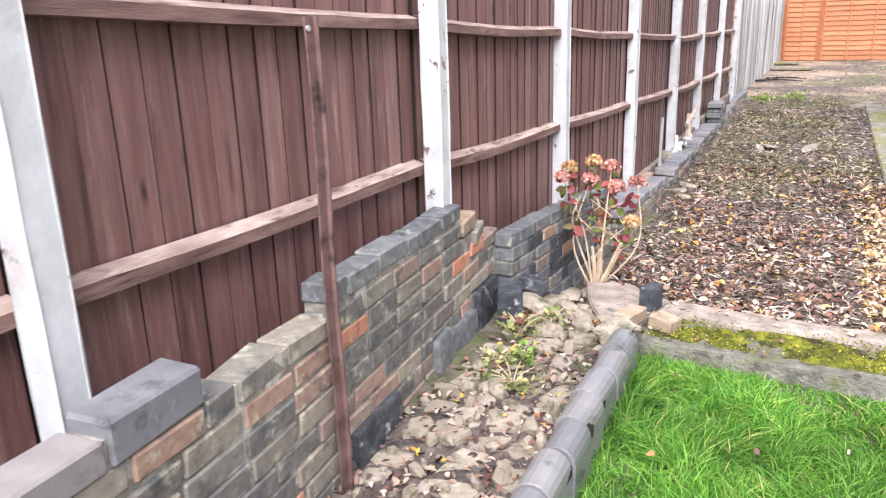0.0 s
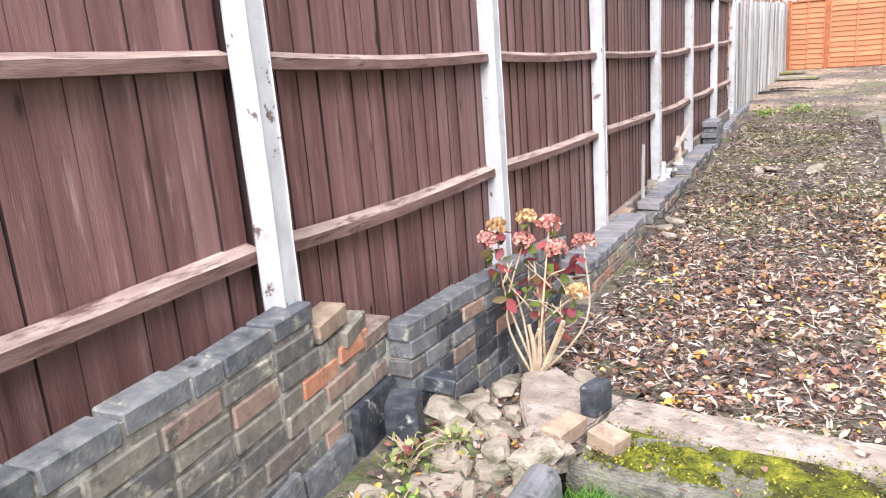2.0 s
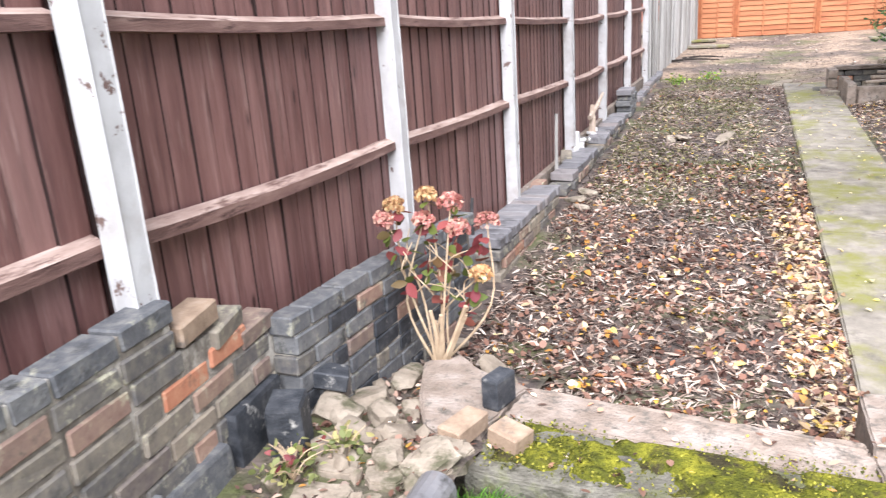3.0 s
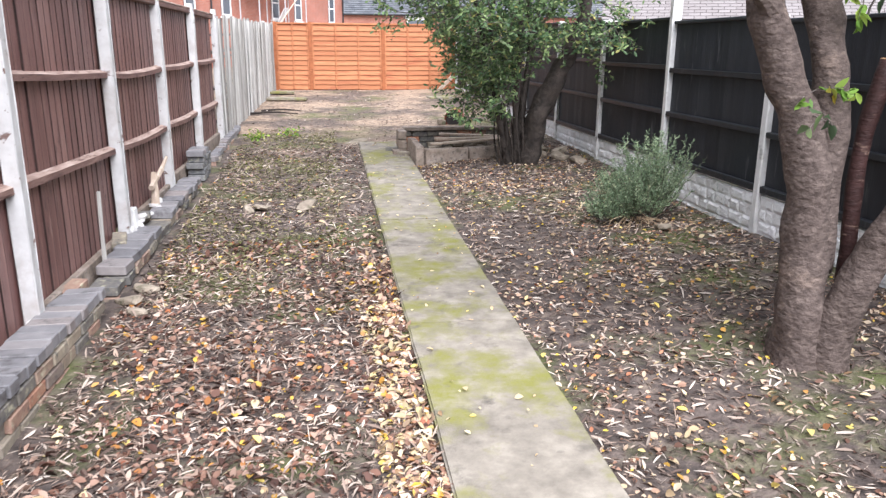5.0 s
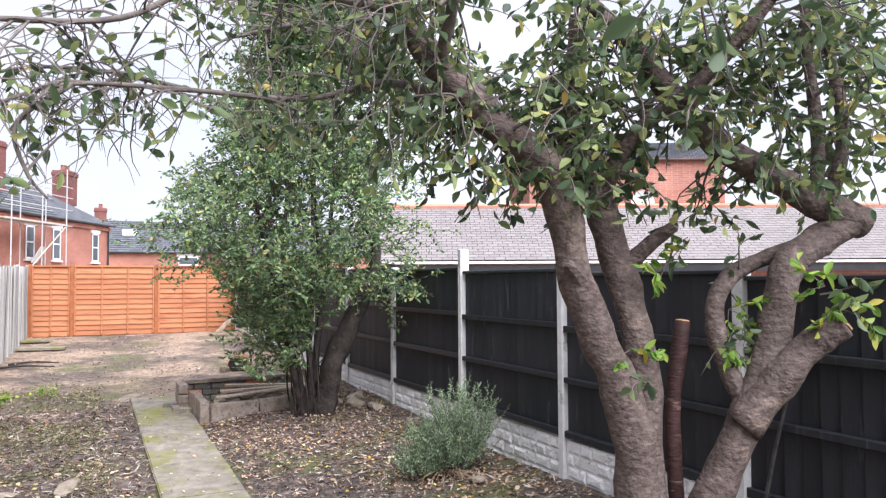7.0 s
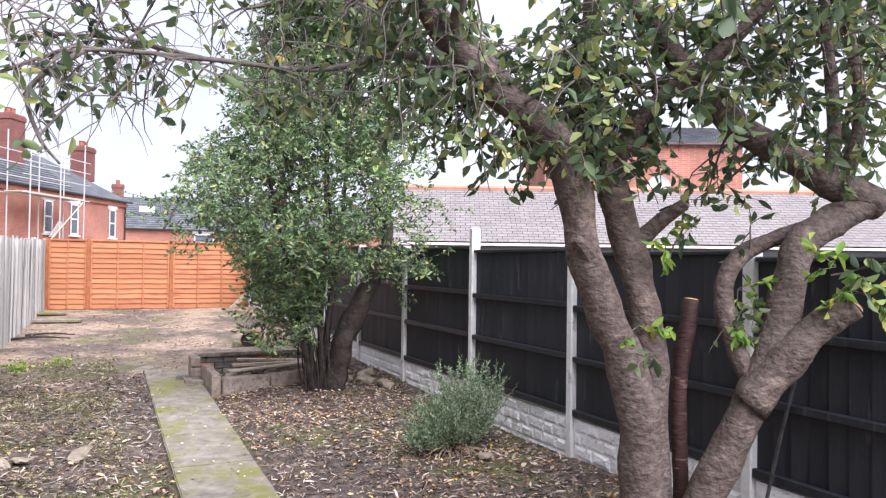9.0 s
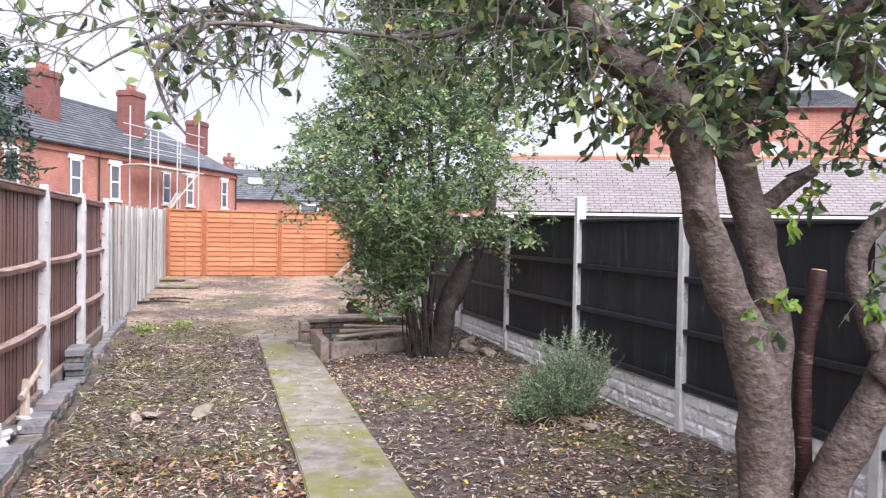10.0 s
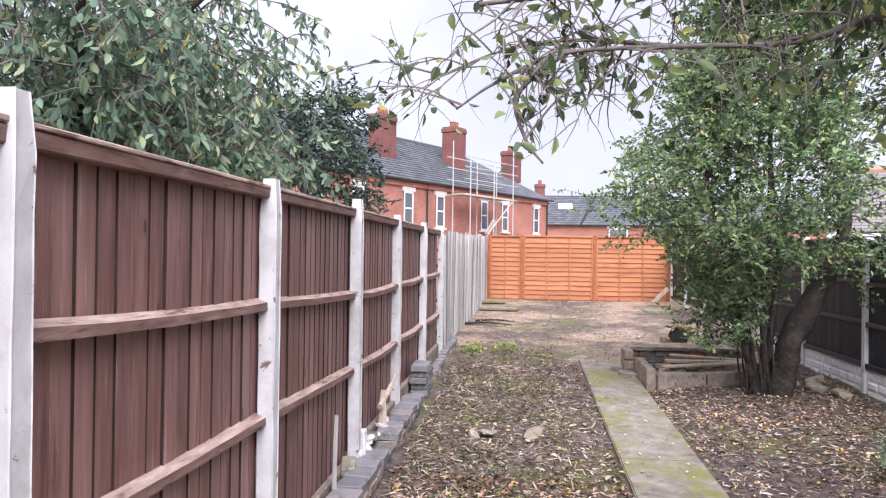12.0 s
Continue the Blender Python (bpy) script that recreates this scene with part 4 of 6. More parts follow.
bmesh.ops.subdivide_edges(bm, edges=[e for e in bm.edges if abs(e.verts[0].co.x - e.verts[1].co.x) > 0.5], cuts=7)
for v in bm.verts:
    v.co.z += 0.008 * noise.noise(Vector((v.co.x * 4, 0, 0))) if v.co.z < 0 else 0
bm.to_mesh(STRIP)
bm.free()
STRIP.materials.append(m_orange)
for x in BPOSTS:
    post = thing("timber_post", "brown-orange timber fence post", "post", (x, BY, 0.45), "posts of the orange fence")
    part("shaft", one_box((x, BY - 0.01, 1.2), (0.09, 0.09, 2.06), None, 0.006, 0.002), m_orange_post, post)
for a, b in zip(BPOSTS, BPOSTS[1:]):
    a, b = a + 0.045, b - 0.045
    panel = thing("orange_fence", "bright orange-stained overlap fence panel", "fence", ((a + b) / 2, BY, 0.47), "panels of the orange fence")
    for i in range(13):
        z = 0.55 + i * 0.128
        piece("lap", STRIP, panel, pose((a + b) / 2, BY + random.uniform(-0.002, 0.002), z, 0, random.uniform(-0.15, 0.15), 0) @ Matrix.Diagonal((b - a, 1, 1, 1)))
    k = 3 if b - a > 1.5 else 2
    for i in range(k + 1):
        x = a + 0.022 + (b - a - 0.044) * i / k
        part("batten", one_box((x, BY - 0.028, 1.32), (0.04, 0.022, 1.68), None, 0.003, 0.002), m_orange, panel)
    part("top_rail", one_box(((a + b) / 2, BY - 0.005, 2.185), (b - a, 0.06, 0.045), None, 0.004, 0.002), m_orange, panel)
    part("gravel_board", one_box(((a + b) / 2, BY + 0.01, 0.46), (b - a, 0.03, 0.16), None, 0.004, 0.002), m_orange_post, panel)

# ---- brick walls along the brown fence ----


def wall_x(y):
    return -1.11 - 0.098 * (y - 0.85)


def wall1_top(y):
    for edge, z in ((1.14, 0.80), (1.66, 0.725), (2.81, 0.80), (2.98, 0.65), (3.16, 0.575), (3.36, 0.50), (3.50, 0.35)):
        if y < edge:
            return z
    return 0


wall1 = thing("garden_wall", "old broken garden wall of blue, red and brown bricks", "brick wall", (-1.25, 1.5, 0.1))
bm = bmesh.new()
y = -2.6
while y < 3.42:
    t = wall1_top(y + 0.05) - 0.012
    x = wall_x(y + 0.05) - 0.053
    box(bm, (x, y + 0.05, (t - 0.1) / 2), (0.090, 0.1, t + 0.1), Euler((0, 0, 0.098)).to_matrix(), 0, 0.0015)
    y += 0.1
part("mortar", bm, m_mortar, wall1)
rz = math.degrees(0.098)
for c in range(11):
    zc = 0.05 + 0.075 * c - 0.0375
    y = -2.6 + (0.1125 if c % 2 else 0) + random.uniform(-0.02, 0.02)
    while y < 3.45:
        L = 0.215 if random.random() > 0.12 else 0.105
        if c == 10 and y < 1.1:
            L = 0.84 - 0.285 * round((0.84 - y) / 0.285 - 1) - y - 0.011
        yc = y + L / 2
        if wall1_top(yc) > zc and wall1_top(y + L * 0.9) > zc:
            topmost = wall1_top(yc) < zc + 0.06
            if topmost and 1.66 < yc < 2.8:
                meshes = BLUE
            elif topmost and yc < 1.15:
                meshes = COPE
            else:
                meshes = BRICK
            raise_z = (0.028 if yc > 0.84 else 0.004) if topmost and yc < 1.14 else random.uniform(0.0, 0.02) if topmost else 0.0
            yaw = 0 if topmost and yc < 1.14 else random.gauss(0, 2.5) if topmost else random.uniform(-1.2, 1.2)
            cap = topmost and yc < 1.14
            lay(wall1, meshes, wall_x(yc) - 0.052 + random.uniform(-0.003, 0.003), yc, zc + (raise_z / 2 - 0.004 if cap else raise_z) + random.uniform(-0.003, 0.003), L, rz + yaw, random.uniform(-0.8, 0.8), random.uniform(-1, 1), 0.073 + raise_z if cap else 0.065, 0.112 if cap else 0.102)
        y += L + 0.011
# dark blocks set on edge along the foot
for y0, y1, z1 in ((1.76, 2.08, 0.30), (2.46, 2.62, 0.33), (2.64, 2.93, 0.30), (2.97, 3.28, 0.36)):
    yc = (y0 + y1) / 2
    lay(wall1, DARK if y0 > 2.9 or y0 < 2 else BLUE, wall_x(yc) + 0.006, yc, z1 / 2 + 0.06, y1 - y0, rz + random.uniform(-2, 2), random.uniform(-3, 3), random.uniform(-4, -1), z1 - 0.14, 0.05, "foot_block")
# loose bricks left on the broken end
for x, y, z, ang in ((-1.36, 2.92, 0.690, 8), (-1.375, 3.06, 0.615, 14), (-1.39, 3.22, 0.540, 4)):
    lay(wall1, BUFF if z > 0.66 else BRICK, x, y, z, 0.2, ang, 3, 2, name="loose_brick")

wall2 = thing("garden_wall", "low sinking garden wall of dark bricks with pale mortar", "brick wall", (-1.31, 4.1, 0.1))


def wall2_x(y):
    return -1.258 + 0.016 * (y - 3.35)


def wall2_sink(y):
    return -0.03 * (y - 3.3) - 0.035 * max(0, y - 3.8)


bm = bmesh.new()
y = 3.32
while y < 4.95:
    t = 0.538 + wall2_sink(y)
    box(bm, (wall2_x(y) - 0.054, y + 0.05, (t - 0.25) / 2), (0.09, 0.1, t + 0.25), None, 0, 0.003)
    y += 0.1
part("mortar", bm, m_mortar, wall2, "crumbling pale mortar")
for c in range(9):
    zc = 0.55 - 0.0345 - 0.076 * c
    y = 3.31 + (0.0 if c % 2 else 0.1125 - 0.22)
    while y < 4.95:
        L = 0.215 if random.random() > 0.3 else 0.105
        a = max(y, 3.30)
        L2 = y + L - a
        if L2 > 0.06:
            yc = a + L2 / 2
            s = wall2_sink(yc)
            lay(wall2, BLUE if c == 0 or random.random() < 0.4 else (BRICK if random.random() < 0.45 else DARK), wall2_x(yc) - 0.052 + random.uniform(-0.003, 0.003), yc, zc + s + random.uniform(-0.002, 0.002), L2, random.uniform(-0.8, 0.8), math.degrees(-0.045), 0, 0.069)
        y += L + 0.007

# low sunken wall with blue coping bricks laid across
low_wall = thing("low_wall", "low sunken wall topped with blue coping bricks", "brick wall", (-1.31, 6.1, 0))
part("mortar", one_box((-1.315, 6.2, 0.0), (0.19, 1.5, 0.20), Euler((0.012, 0, -0.01)).to_matrix(), 0.01, 0.01), m_mortar, low_wall)
y = 5.45
i = 0
while y < 6.95:
    z = 0.165 - 0.02 * (y - 5) + random.uniform(-0.004, 0.004)
    lay(low_wall, COPE, -1.31 + random.uniform(-0.008, 0.008), y + 0.052, z, 0.225, 90 + random.uniform(-3, 3), random.uniform(-2, 2), random.uniform(-2, 2), 0.065, 0.105, "coping_brick")
    y += 0.112
for c in range(3):
    y = 5.44 + (0.11 if c % 2 else 0)
    while y < 6.85:
        lay(low_wall, BRICK, -1.255 + random.uniform(-0.004, 0.004), y + 0.1, 0.085 - 0.075 * c - 0.02 * (y - 5), 0.21, random.uniform(-1, 1))
        y += 0.224
# broken run of bricks further along
run_wall = thing("broken_wall", "broken line of loose blue and grey bricks beside the fence", "brick wall", (-1.3, 9, 0.1))
y = 7.35
while y < 10.6:
    z = ground_z(y)
    for c in range(3):
        top = c == 2
        if top and (8.6 < y < 9.0 or random.random() < 0.08):
            continue
        lay(run_wall, COPE if top else BRICK, -1.305 + random.uniform(-0.014, 0.014), y + 0.1, z - 0.02 + 0.072 * c + random.uniform(-0.004, 0.004), random.uniform(0.195, 0.22), random.uniform(-5, 5), random.uniform(-2, 2), random.uniform(-3, 3), 0.068, 0.20 if top else 0.18)
    y += 0.222
for y in [10.85] + [12.25 + 0.26 * k for k in range(12)]:
    for c in range(2):
        lay(run_wall, COPE if c else BRICK, -1.30 + random.uniform(-0.02, 0.02), y, ground_z(y) + 0.01 + 0.07 * c, 0.21, random.uniform(-8, 8), random.uniform(-4, 4), 0)
stack = thing("brick_stack", "small stack of blue-grey bricks against the fence", "brick stack", (-1.35, 11.45, 0.1))
for c in range(5):
    for k in range(5 if c < 4 else 4):
        lay(stack, COPE if c == 4 else BLUE, -1.33 + random.uniform(-0.012, 0.012), 11.2 + 0.112 * k + (0.04 if c % 2 else 0), ground_z(11.45) + 0.035 + 0.07 * c, 0.19, 90 + random.uniform(-4, 4), 0, 0, 0.066, 0.102)

# half-round edging bricks beside the lawn
edging = thing("lawn_edging", "row of half-round blue edging bricks beside the lawn", "edging", (-0.55, 1.2, 0.2))
ROUND = []
for _ in range(3):
    bm = bmesh.new()
    prof = [(-0.060, -0.14)] + [(0.060 * math.cos(a), 0.060 * math.sin(a)) for a in [math.pi - math.pi * k / 9 for k in range(10)]] + [(0.060, -0.14)]
    rings = []
    for yy, sc in ((-0.1, 0.96), (-0.097, 1.0), (0.097, 1.0), (0.1, 0.96)):
        rings.append([bm.verts.new((px * sc + random.uniform(-0.001, 0.001), yy, pz * (sc if pz > 0 else 1) + random.uniform(-0.001, 0.001))) for px, pz in prof])
    for a, b in zip(rings, rings[1:]):
        for q in range(len(prof) - 1):
            bm.faces.new((a[q], a[q + 1], b[q + 1], b[q]))
    bm.faces.new(rings[0])
    bm.faces.new(rings[-1][::-1])
    bmesh.ops.recalc_face_normals(bm, faces=bm.faces)
    me = bpy.data.meshes.new("edging_brick")
    bm.to_mesh(me)
    bm.free()
    me.materials.append(m_edging)
    ROUND.append(me)
y, k = 2.90, 0
while y > -2.6:
    piece("edging_brick", ROUND[k % 3], edging, pose(-0.578 - 0.045 * max(0, (y - 1.7) / 1.2) + 0.008 * math.sin(k * 2), y, 0.212 + 0.02 * (2.9 - y) / 3 + random.uniform(-0.003, 0.003), random.uniform(-1.2, 1.2), 0, random.uniform(-2, 2)))
    y -= 0.210
    k += 1

# black core added under the bricks so the open joints look shaded
part("joint_fill", limb(bmesh.new(), [(-0.62, 2.98, 0.2), (-0.60, 2.3, 0.205), (-0.578, 1.7, 0.21), (-0.578, -2.6, 0.24)], 0.052, 0.052, 12, 0), m_inside, edging, "black core standing in for shade in the joints")

# ---- rusty bar leaning on the wall ----
bar = thing("iron_bar", "rusty iron angle bar leaning against the brick wall", "iron bar", (-1.18, 1.66, 0.2))
b0, b1 = Vector((-1.165, 1.655, 0.15)), Vector((-1.182, 1.675, 1.565))
axis = (b1 - b0)
bm = bmesh.new()
rows = []
for i in range(13):
    p = b0 + axis * (i / 12)
    bend = 0.006 * math.sin(i * 0.8)
    rows.append([bm.verts.new((p.x + u, p.y + v + bend, p.z)) for u, v in ((0, -0.02), (0.006, -0.02), (0.008, 0.012), (0.04 - 0.02, 0.014), (0.02, 0.02), (0, 0.02))])
for a, b in zip(rows, rows[1:]):
    for q in range(6):
        bm.faces.new((a[q], a[(q + 1) % 6], b[(q + 1) % 6], b[q]))
bm.faces.new(rows[0][::-1])
bm.faces.new(rows[-1])
bmesh.ops.recalc_face_normals(bm, faces=bm.faces)
part("bar", bm, m_rust, bar)
bm = bmesh.new()
tube(bm, [b1 + Vector((0.004, -0.012, -0.03)), b1 + Vector((0.011, -0.012, -0.03))], [0.008, 0.008], 8)
part("bolt", bm, m_steel, bar)


# ---- far houses ----
def house_axis(a, b):
    """Unit along and outward (towards the garden) of a wall from a to b in plan."""
    d = (Vector((*b, 0)) - Vector((*a, 0)))
    L = d.length
    d.normalize()
    return d, Vector((d.y, -d.x, 0)), L


def tiled_plane(bm, p0, along, length, up, rise, row=0.2, col=0.3, thick=0.02):
    """Courses of roof tiles as separate islands, on a sloping plane."""
    nrm = along.cross(up).normalized()
    r = 0
    while r * row < rise:
        x = -(col / 2 if r % 2 else 0)
        while x < length:
            a, b = max(0, x + 0.006), min(length, x + col - 0.006)
            if b > a:
                lo, hi = p0 + up * (r * row), p0 + up * min(rise, r * row + row * 1.1)
                v = [bm.verts.new(q) for q in (lo + along * a + nrm * thick * 1.6, lo + along * b + nrm * thick * 1.6, hi + along * b + nrm * 0.002, hi + along * a + nrm * 0.002, lo + along * a, lo + along * b)]
                bm.faces.new(v[:4])
                bm.faces.new((v[4], v[5], v[1], v[0]))
            x += col
        r += 1


def sash_window(parent, c, d, out, w, h, tilt=0):
    """Upright window with stone lintel and sill, white frame with a mid bar, dark panes."""
    turn = Matrix((d, -out, Vector((0, 0, 1)))).transposed()
    win = part("window", one_box(c + out * 0.01, (w, 0.06, h), turn, 0, 0), glass, parent)
    for off, s in ((Vector((0, 0, h / 2 - 0.04)), (w, 0.1, 0.09)), (Vector((0, 0, -h / 2 + 0.05)), (w, 0.1, 0.11)), (Vector((0, 0, 0.02)), (w, 0.1, 0.08)),
                   (d * (w / 2 - 0.045), (0.09, 0.1, h)), (d * (-w / 2 + 0.045), (0.09, 0.1, h))):
        part("frame", one_box(c + off + out * 0.012, s, turn), m_upvc, win)
    part("lintel", one_box(c + Vector((0, 0, h / 2 + 0.13)) + out * 0.02, (w + 0.3, 0.12, 0.24), turn), m_lintel, win)
    part("sill", one_box(c + Vector((0, 0, -h / 2 - 0.06)) + out * 0.05, (w + 0.2, 0.2, 0.1), turn), m_lintel, win)


def chimney(parent, p, d, w, h, pots=2, material=None):
    turn = Matrix((d, Vector((-d.y, d.x, 0)), Vector((0, 0, 1)))).transposed()
    st = part("chimney", one_box(p + Vector((0, 0, h / 2)), (w, w * 0.75, h), turn, 0, 0.01), material or m_chimney, parent)
    part("corbel", one_box(p + Vector((0, 0, h - 0.22)), (w * 1.09, w * 0.84, 0.26), turn, 0.02, 0.01), material or m_chimney, st)
    for i in range(pots):
        q = p + d * (w * 0.6 * ((i + 0.5) / pots - 0.5)) + Vector((0, 0, h))
        bm = bmesh.new()
        tube(bm, [q + Vector((0, 0, -0.1)), q + Vector((0, 0, 0.15)), q + Vector((0, 0, 0.30)), q + Vector((0, 0, 0.36))], [0.19, 0.17, 0.16, 0.19], 10)
        part("chimney_pot", bm, m_clay, st)


A, B = (-13.5, 29.2), (1.47, 58.1)
d1, out1, L1 = house_axis(A, B)
h1 = thing("terraced_house", "row of red brick terraced houses with slate roof", "house", (-6, 44, 0.5))
a3 = Vector((*A, 0))
EAVE, HIP = 5.7, 6.5
back = -out1
bm = bmesh.new()
turn1 = Matrix((d1, -out1, Vector((0, 0, 1)))).transposed()
mid1 = a3 + d1 * (L1 / 2) + back * 4.0
box(bm, (mid1.x, mid1.y, (EAVE + 0.2) / 2), (L1, 8.0, EAVE - 0.2), turn1)
part("wall", bm, m_house, h1)
bm = bmesh.new()
upv = (back * 4.3 + Vector((0, 0, 3.1)))
rise = upv.length
tiled_plane(bm, a3 + out1 * 0.25 + Vector((0, 0, EAVE - 0.08)), d1, L1 - HIP, upv.normalized(), rise, 0.28, 0.42, 0.025)
e0 = a3 + out1 * 0.25 + d1 * (L1 - HIP) + Vector((0, 0, EAVE - 0.08))
e1 = a3 + out1 * 0.25 + d1 * (L1 + 0.2) + Vector((0, 0, EAVE - 0.08))
rt = e0 + upv
rows = 16
for i in range(rows):
    t0, t1 = i / rows, (i + 1.05) / rows
    w0, w1 = (e1 - e0) * (1 - t0), (e1 - e0) * max(0, 1 - t1)
    n_t = 8
    for k in range(n_t):
        q = [e0 + upv * t0 + w0 * (k / n_t), e0 + upv * t0 + w0 * ((k + 0.96) / n_t), e0 + upv * t1 + w1 * ((k + 0.96) / n_t), e0 + upv * t1 + w1 * (k / n_t)]
        bm.faces.new([bm.verts.new(p + Vector((0, 0, 0.02))) for p in q])
r_end, e_b = rt, a3 + d1 * (L1 + 0.2) + back * 8.3 + Vector((0, 0, EAVE - 0.08))
bm.faces.new([bm.verts.new(p) for p in (e1, e_b, r_end)])
r0 = a3 + out1 * 0.25 + upv + Vector((0, 0, EAVE - 0.08))
b0_ = a3 + back * 8.3 + Vector((0, 0, EAVE - 0.08))
bm.faces.new([bm.verts.new(p) for p in (r0, r_end, e_b, b0_)])
part("roof", bm, m_slate, h1)
rb = bmesh.new()
tube(rb, [r0, r_end], [0.12, 0.12], 6)
part("ridge", rb, m_slate, h1)
bm = bmesh.new()
tube(bm, [a3 + out1 * 0.32 + Vector((0, 0, EAVE - 0.12)), a3 + out1 * 0.32 + d1 * (L1 + 0.2) + Vector((0, 0, EAVE - 0.12))], [0.07, 0.07], 6)
part("gutter", bm, m_gutter, h1)
part("corbel_band", one_box(a3 + d1 * (L1 / 2) + out1 * 0.06 + Vector((0, 0, EAVE - 0.34)), (L1, 0.14, 0.22), turn1), m_house, h1)
for s in (15.2, 18.3, 23.3, 26.0, 30.6, 11.0, 8.0, 4.0):
    sash_window(h1, a3 + d1 * s + Vector((0, 0, 4.05)), d1, out1, 0.85, 1.85)
for s, hh in ((15.4, 2.5), (22.8, 2.85), (30.5, 2.25)):
    chimney(h1, a3 + d1 * s + back * 2.0 + Vector((0, 0, 6.85)), d1, 1.3, hh, 2)
part("open_sash", one_box(a3 + d1 * 23.5 + out1 * 0.42 + Vector((0, 0, 3.35)), (0.8, 0.05, 1.0), turn1 @ Euler((0.5, 0, 0.2)).to_matrix(), 0.01), m_upvc, h1, "white window leaf hanging open")
for s in (16.9, L1 - 0.3):
    bm = bmesh.new()
    tube(bm, [a3 + d1 * s + out1 * 0.1 + Vector((0, 0, 0.5)), a3 + d1 * s + out1 * 0.1 + Vector((0, 0, EAVE - 0.2))], [0.05, 0.05], 6)
    part("downpipe", bm, m_gutter, h1)

scaf = thing("scaffold", "galvanised scaffold tower against the terraced house", "scaffold", tuple(a3 + d1 * 20 + out1 * 1.2))
for s in (18.9, 21.6, 24.0):
    for o in (0.5, 1.7):
        p = a3 + d1 * s + out1 * o
        part("standard", tube(bmesh.new(), [p + Vector((0, 0, 0.4)), p + Vector((0, 0, 8.2))], [0.035, 0.035], 6), m_steel, scaf)
for z in (5.0, 5.9, 6.6, 7.2):
    for o in (0.5, 1.7):
        p = a3 + out1 * o + Vector((0, 0, z))
        part("ledger", tube(bmesh.new(), [p + d1 * 18.3, p + d1 * 24.6], [0.03, 0.03], 6), m_steel, scaf)
part("platform", one_box(a3 + d1 * 21.4 + out1 * 1.1 + Vector((0, 0, 5.06)), (5.6, 1.1, 0.06), turn1), m_plank, scaf, "timber scaffold boards")
p = a3 + out1 * 1.75
part("brace", tube(bmesh.new(), [p + d1 * 19.0 + Vector((0, 0, 1.5)), p + d1 * 23.8 + Vector((0, 0, 4.9))], [0.035, 0.035], 6), m_plank, scaf)

# terrace closing the view at the back
h2 = thing("terraced_house", "distant brick terrace with two shades of slate roof", "house", (12, 74, 0.5))
part("wall", one_box((13, 76, 2.45), (27, 7.5, 4.1)), m_house2, h2)
for x0, x1, mm in ((-1.0, 5.4, m_slate), (5.4, 27, m_slate)):
    bm = bmesh.new()
    tiled_plane(bm, Vector((x0, 72.0, 4.4)), Vector((1, 0, 0)), x1 - x0, Vector((0, 4.2, 3.0)).normalized(), 5.15, 0.33, 0.5, 0.03)
    bm.faces.new([bm.verts.new(q) for q in ((x0, 76.2, 7.4), (x1, 76.2, 7.4), (x1, 80.3, 4.4), (x0, 80.3, 4.4))])
    part("roof", bm, mm, h2)
part("valley", tube(bmesh.new(), [(4.9, 71.9, 4.45), (6.6, 76.2, 7.42)], [0.1, 0.1], 6), m_gutter, h2)
part("skylight", one_box((3.6, 74.4, 6.22), (1.3, 0.9, 0.08), Euler((radians(35.5), 0, 0)).to_matrix()), m_upvc, h2)
part("gutter", tube(bmesh.new(), [(-1, 71.9, 4.36), (27, 71.9, 4.36)], [0.07, 0.07], 6), m_gutter, h2)
for x in (8.3, 12.0):
    sash_window(h2, Vector((x, 72.2, 3.3)), Vector((1, 0, 0)), Vector((0, -1, 0)), 1.7, 1.5)
for x in (1.2, 16.0):
    chimney(h2, Vector((x, 76.2, 7.0)), Vector((1, 0, 0)), 1.0, 1.5, 1)

# long pale roof beyond the black fence, with a taller brick house behind it
dr, fr = Vector((0.907, -0.42, 0)), Vector((0.42, 0.907, 0))
c0 = Vector((0.07, 2.785, 0)) + fr * 21.0
h3 = thing("outbuilding", "long low building with a pale tiled roof", "building", tuple(c0 + dr * 8), "")
bm = bmesh.new()
p0 = c0 + dr * (-1.5) + Vector((0, 0, 2.36))
upr = fr * 3.0 + Vector((0, 0, 1.80))
tiled_plane(bm, p0, dr, 22.0, upr.normalized(), upr.length, 0.16, 0.30, 0.009)
bm.faces.new([bm.verts.new(q) for q in (p0 + upr, p0 + upr + dr * 22, p0 + fr * 6 + dr * 22, p0 + fr * 6)])
part("roof", bm, m_pale_tile, h3)
turn3 = Matrix((dr, fr, Vector((0, 0, 1)))).transposed()
part("wall", one_box(c0 + dr * 9.5 + fr * 3.1 + Vector((0, 0, 1.1)), (21.8, 5.6, 2.4), turn3), m_house2, h3)
part("gutter", one_box(p0 + dr * 11 - fr * 0.06 + Vector((0, 0, -0.07)), (22, 0.08, 0.07), turn3), m_lintel, h3)
part("fascia", one_box(p0 + dr * 11 + Vector((0, 0, -0.24)), (22, 0.08, 0.2), turn3), m_gutter, h3)
part("ridge", tube(bmesh.new(), [p0 + upr, p0 + upr + dr * 22], [0.11, 0.11], 6), m_ridge, h3)
h4 = thing("brick_house", "tall red brick house behind a pale roof", "house", tuple(c0 + fr * 9 + dr * 8), "")
part("wall", one_box(c0 + fr * 11 + dr * 7.6 + Vector((0, 0, 3.2)), (7.6, 7.0, 6.6), turn3), m_house, h4)
for sgn in (1, -1):
    bm = bmesh.new()
    q0 = c0 + fr * (11 - sgn * 3.7) + dr * (3.6 if sgn > 0 else 11.6) + Vector((0, 0, 6.4))
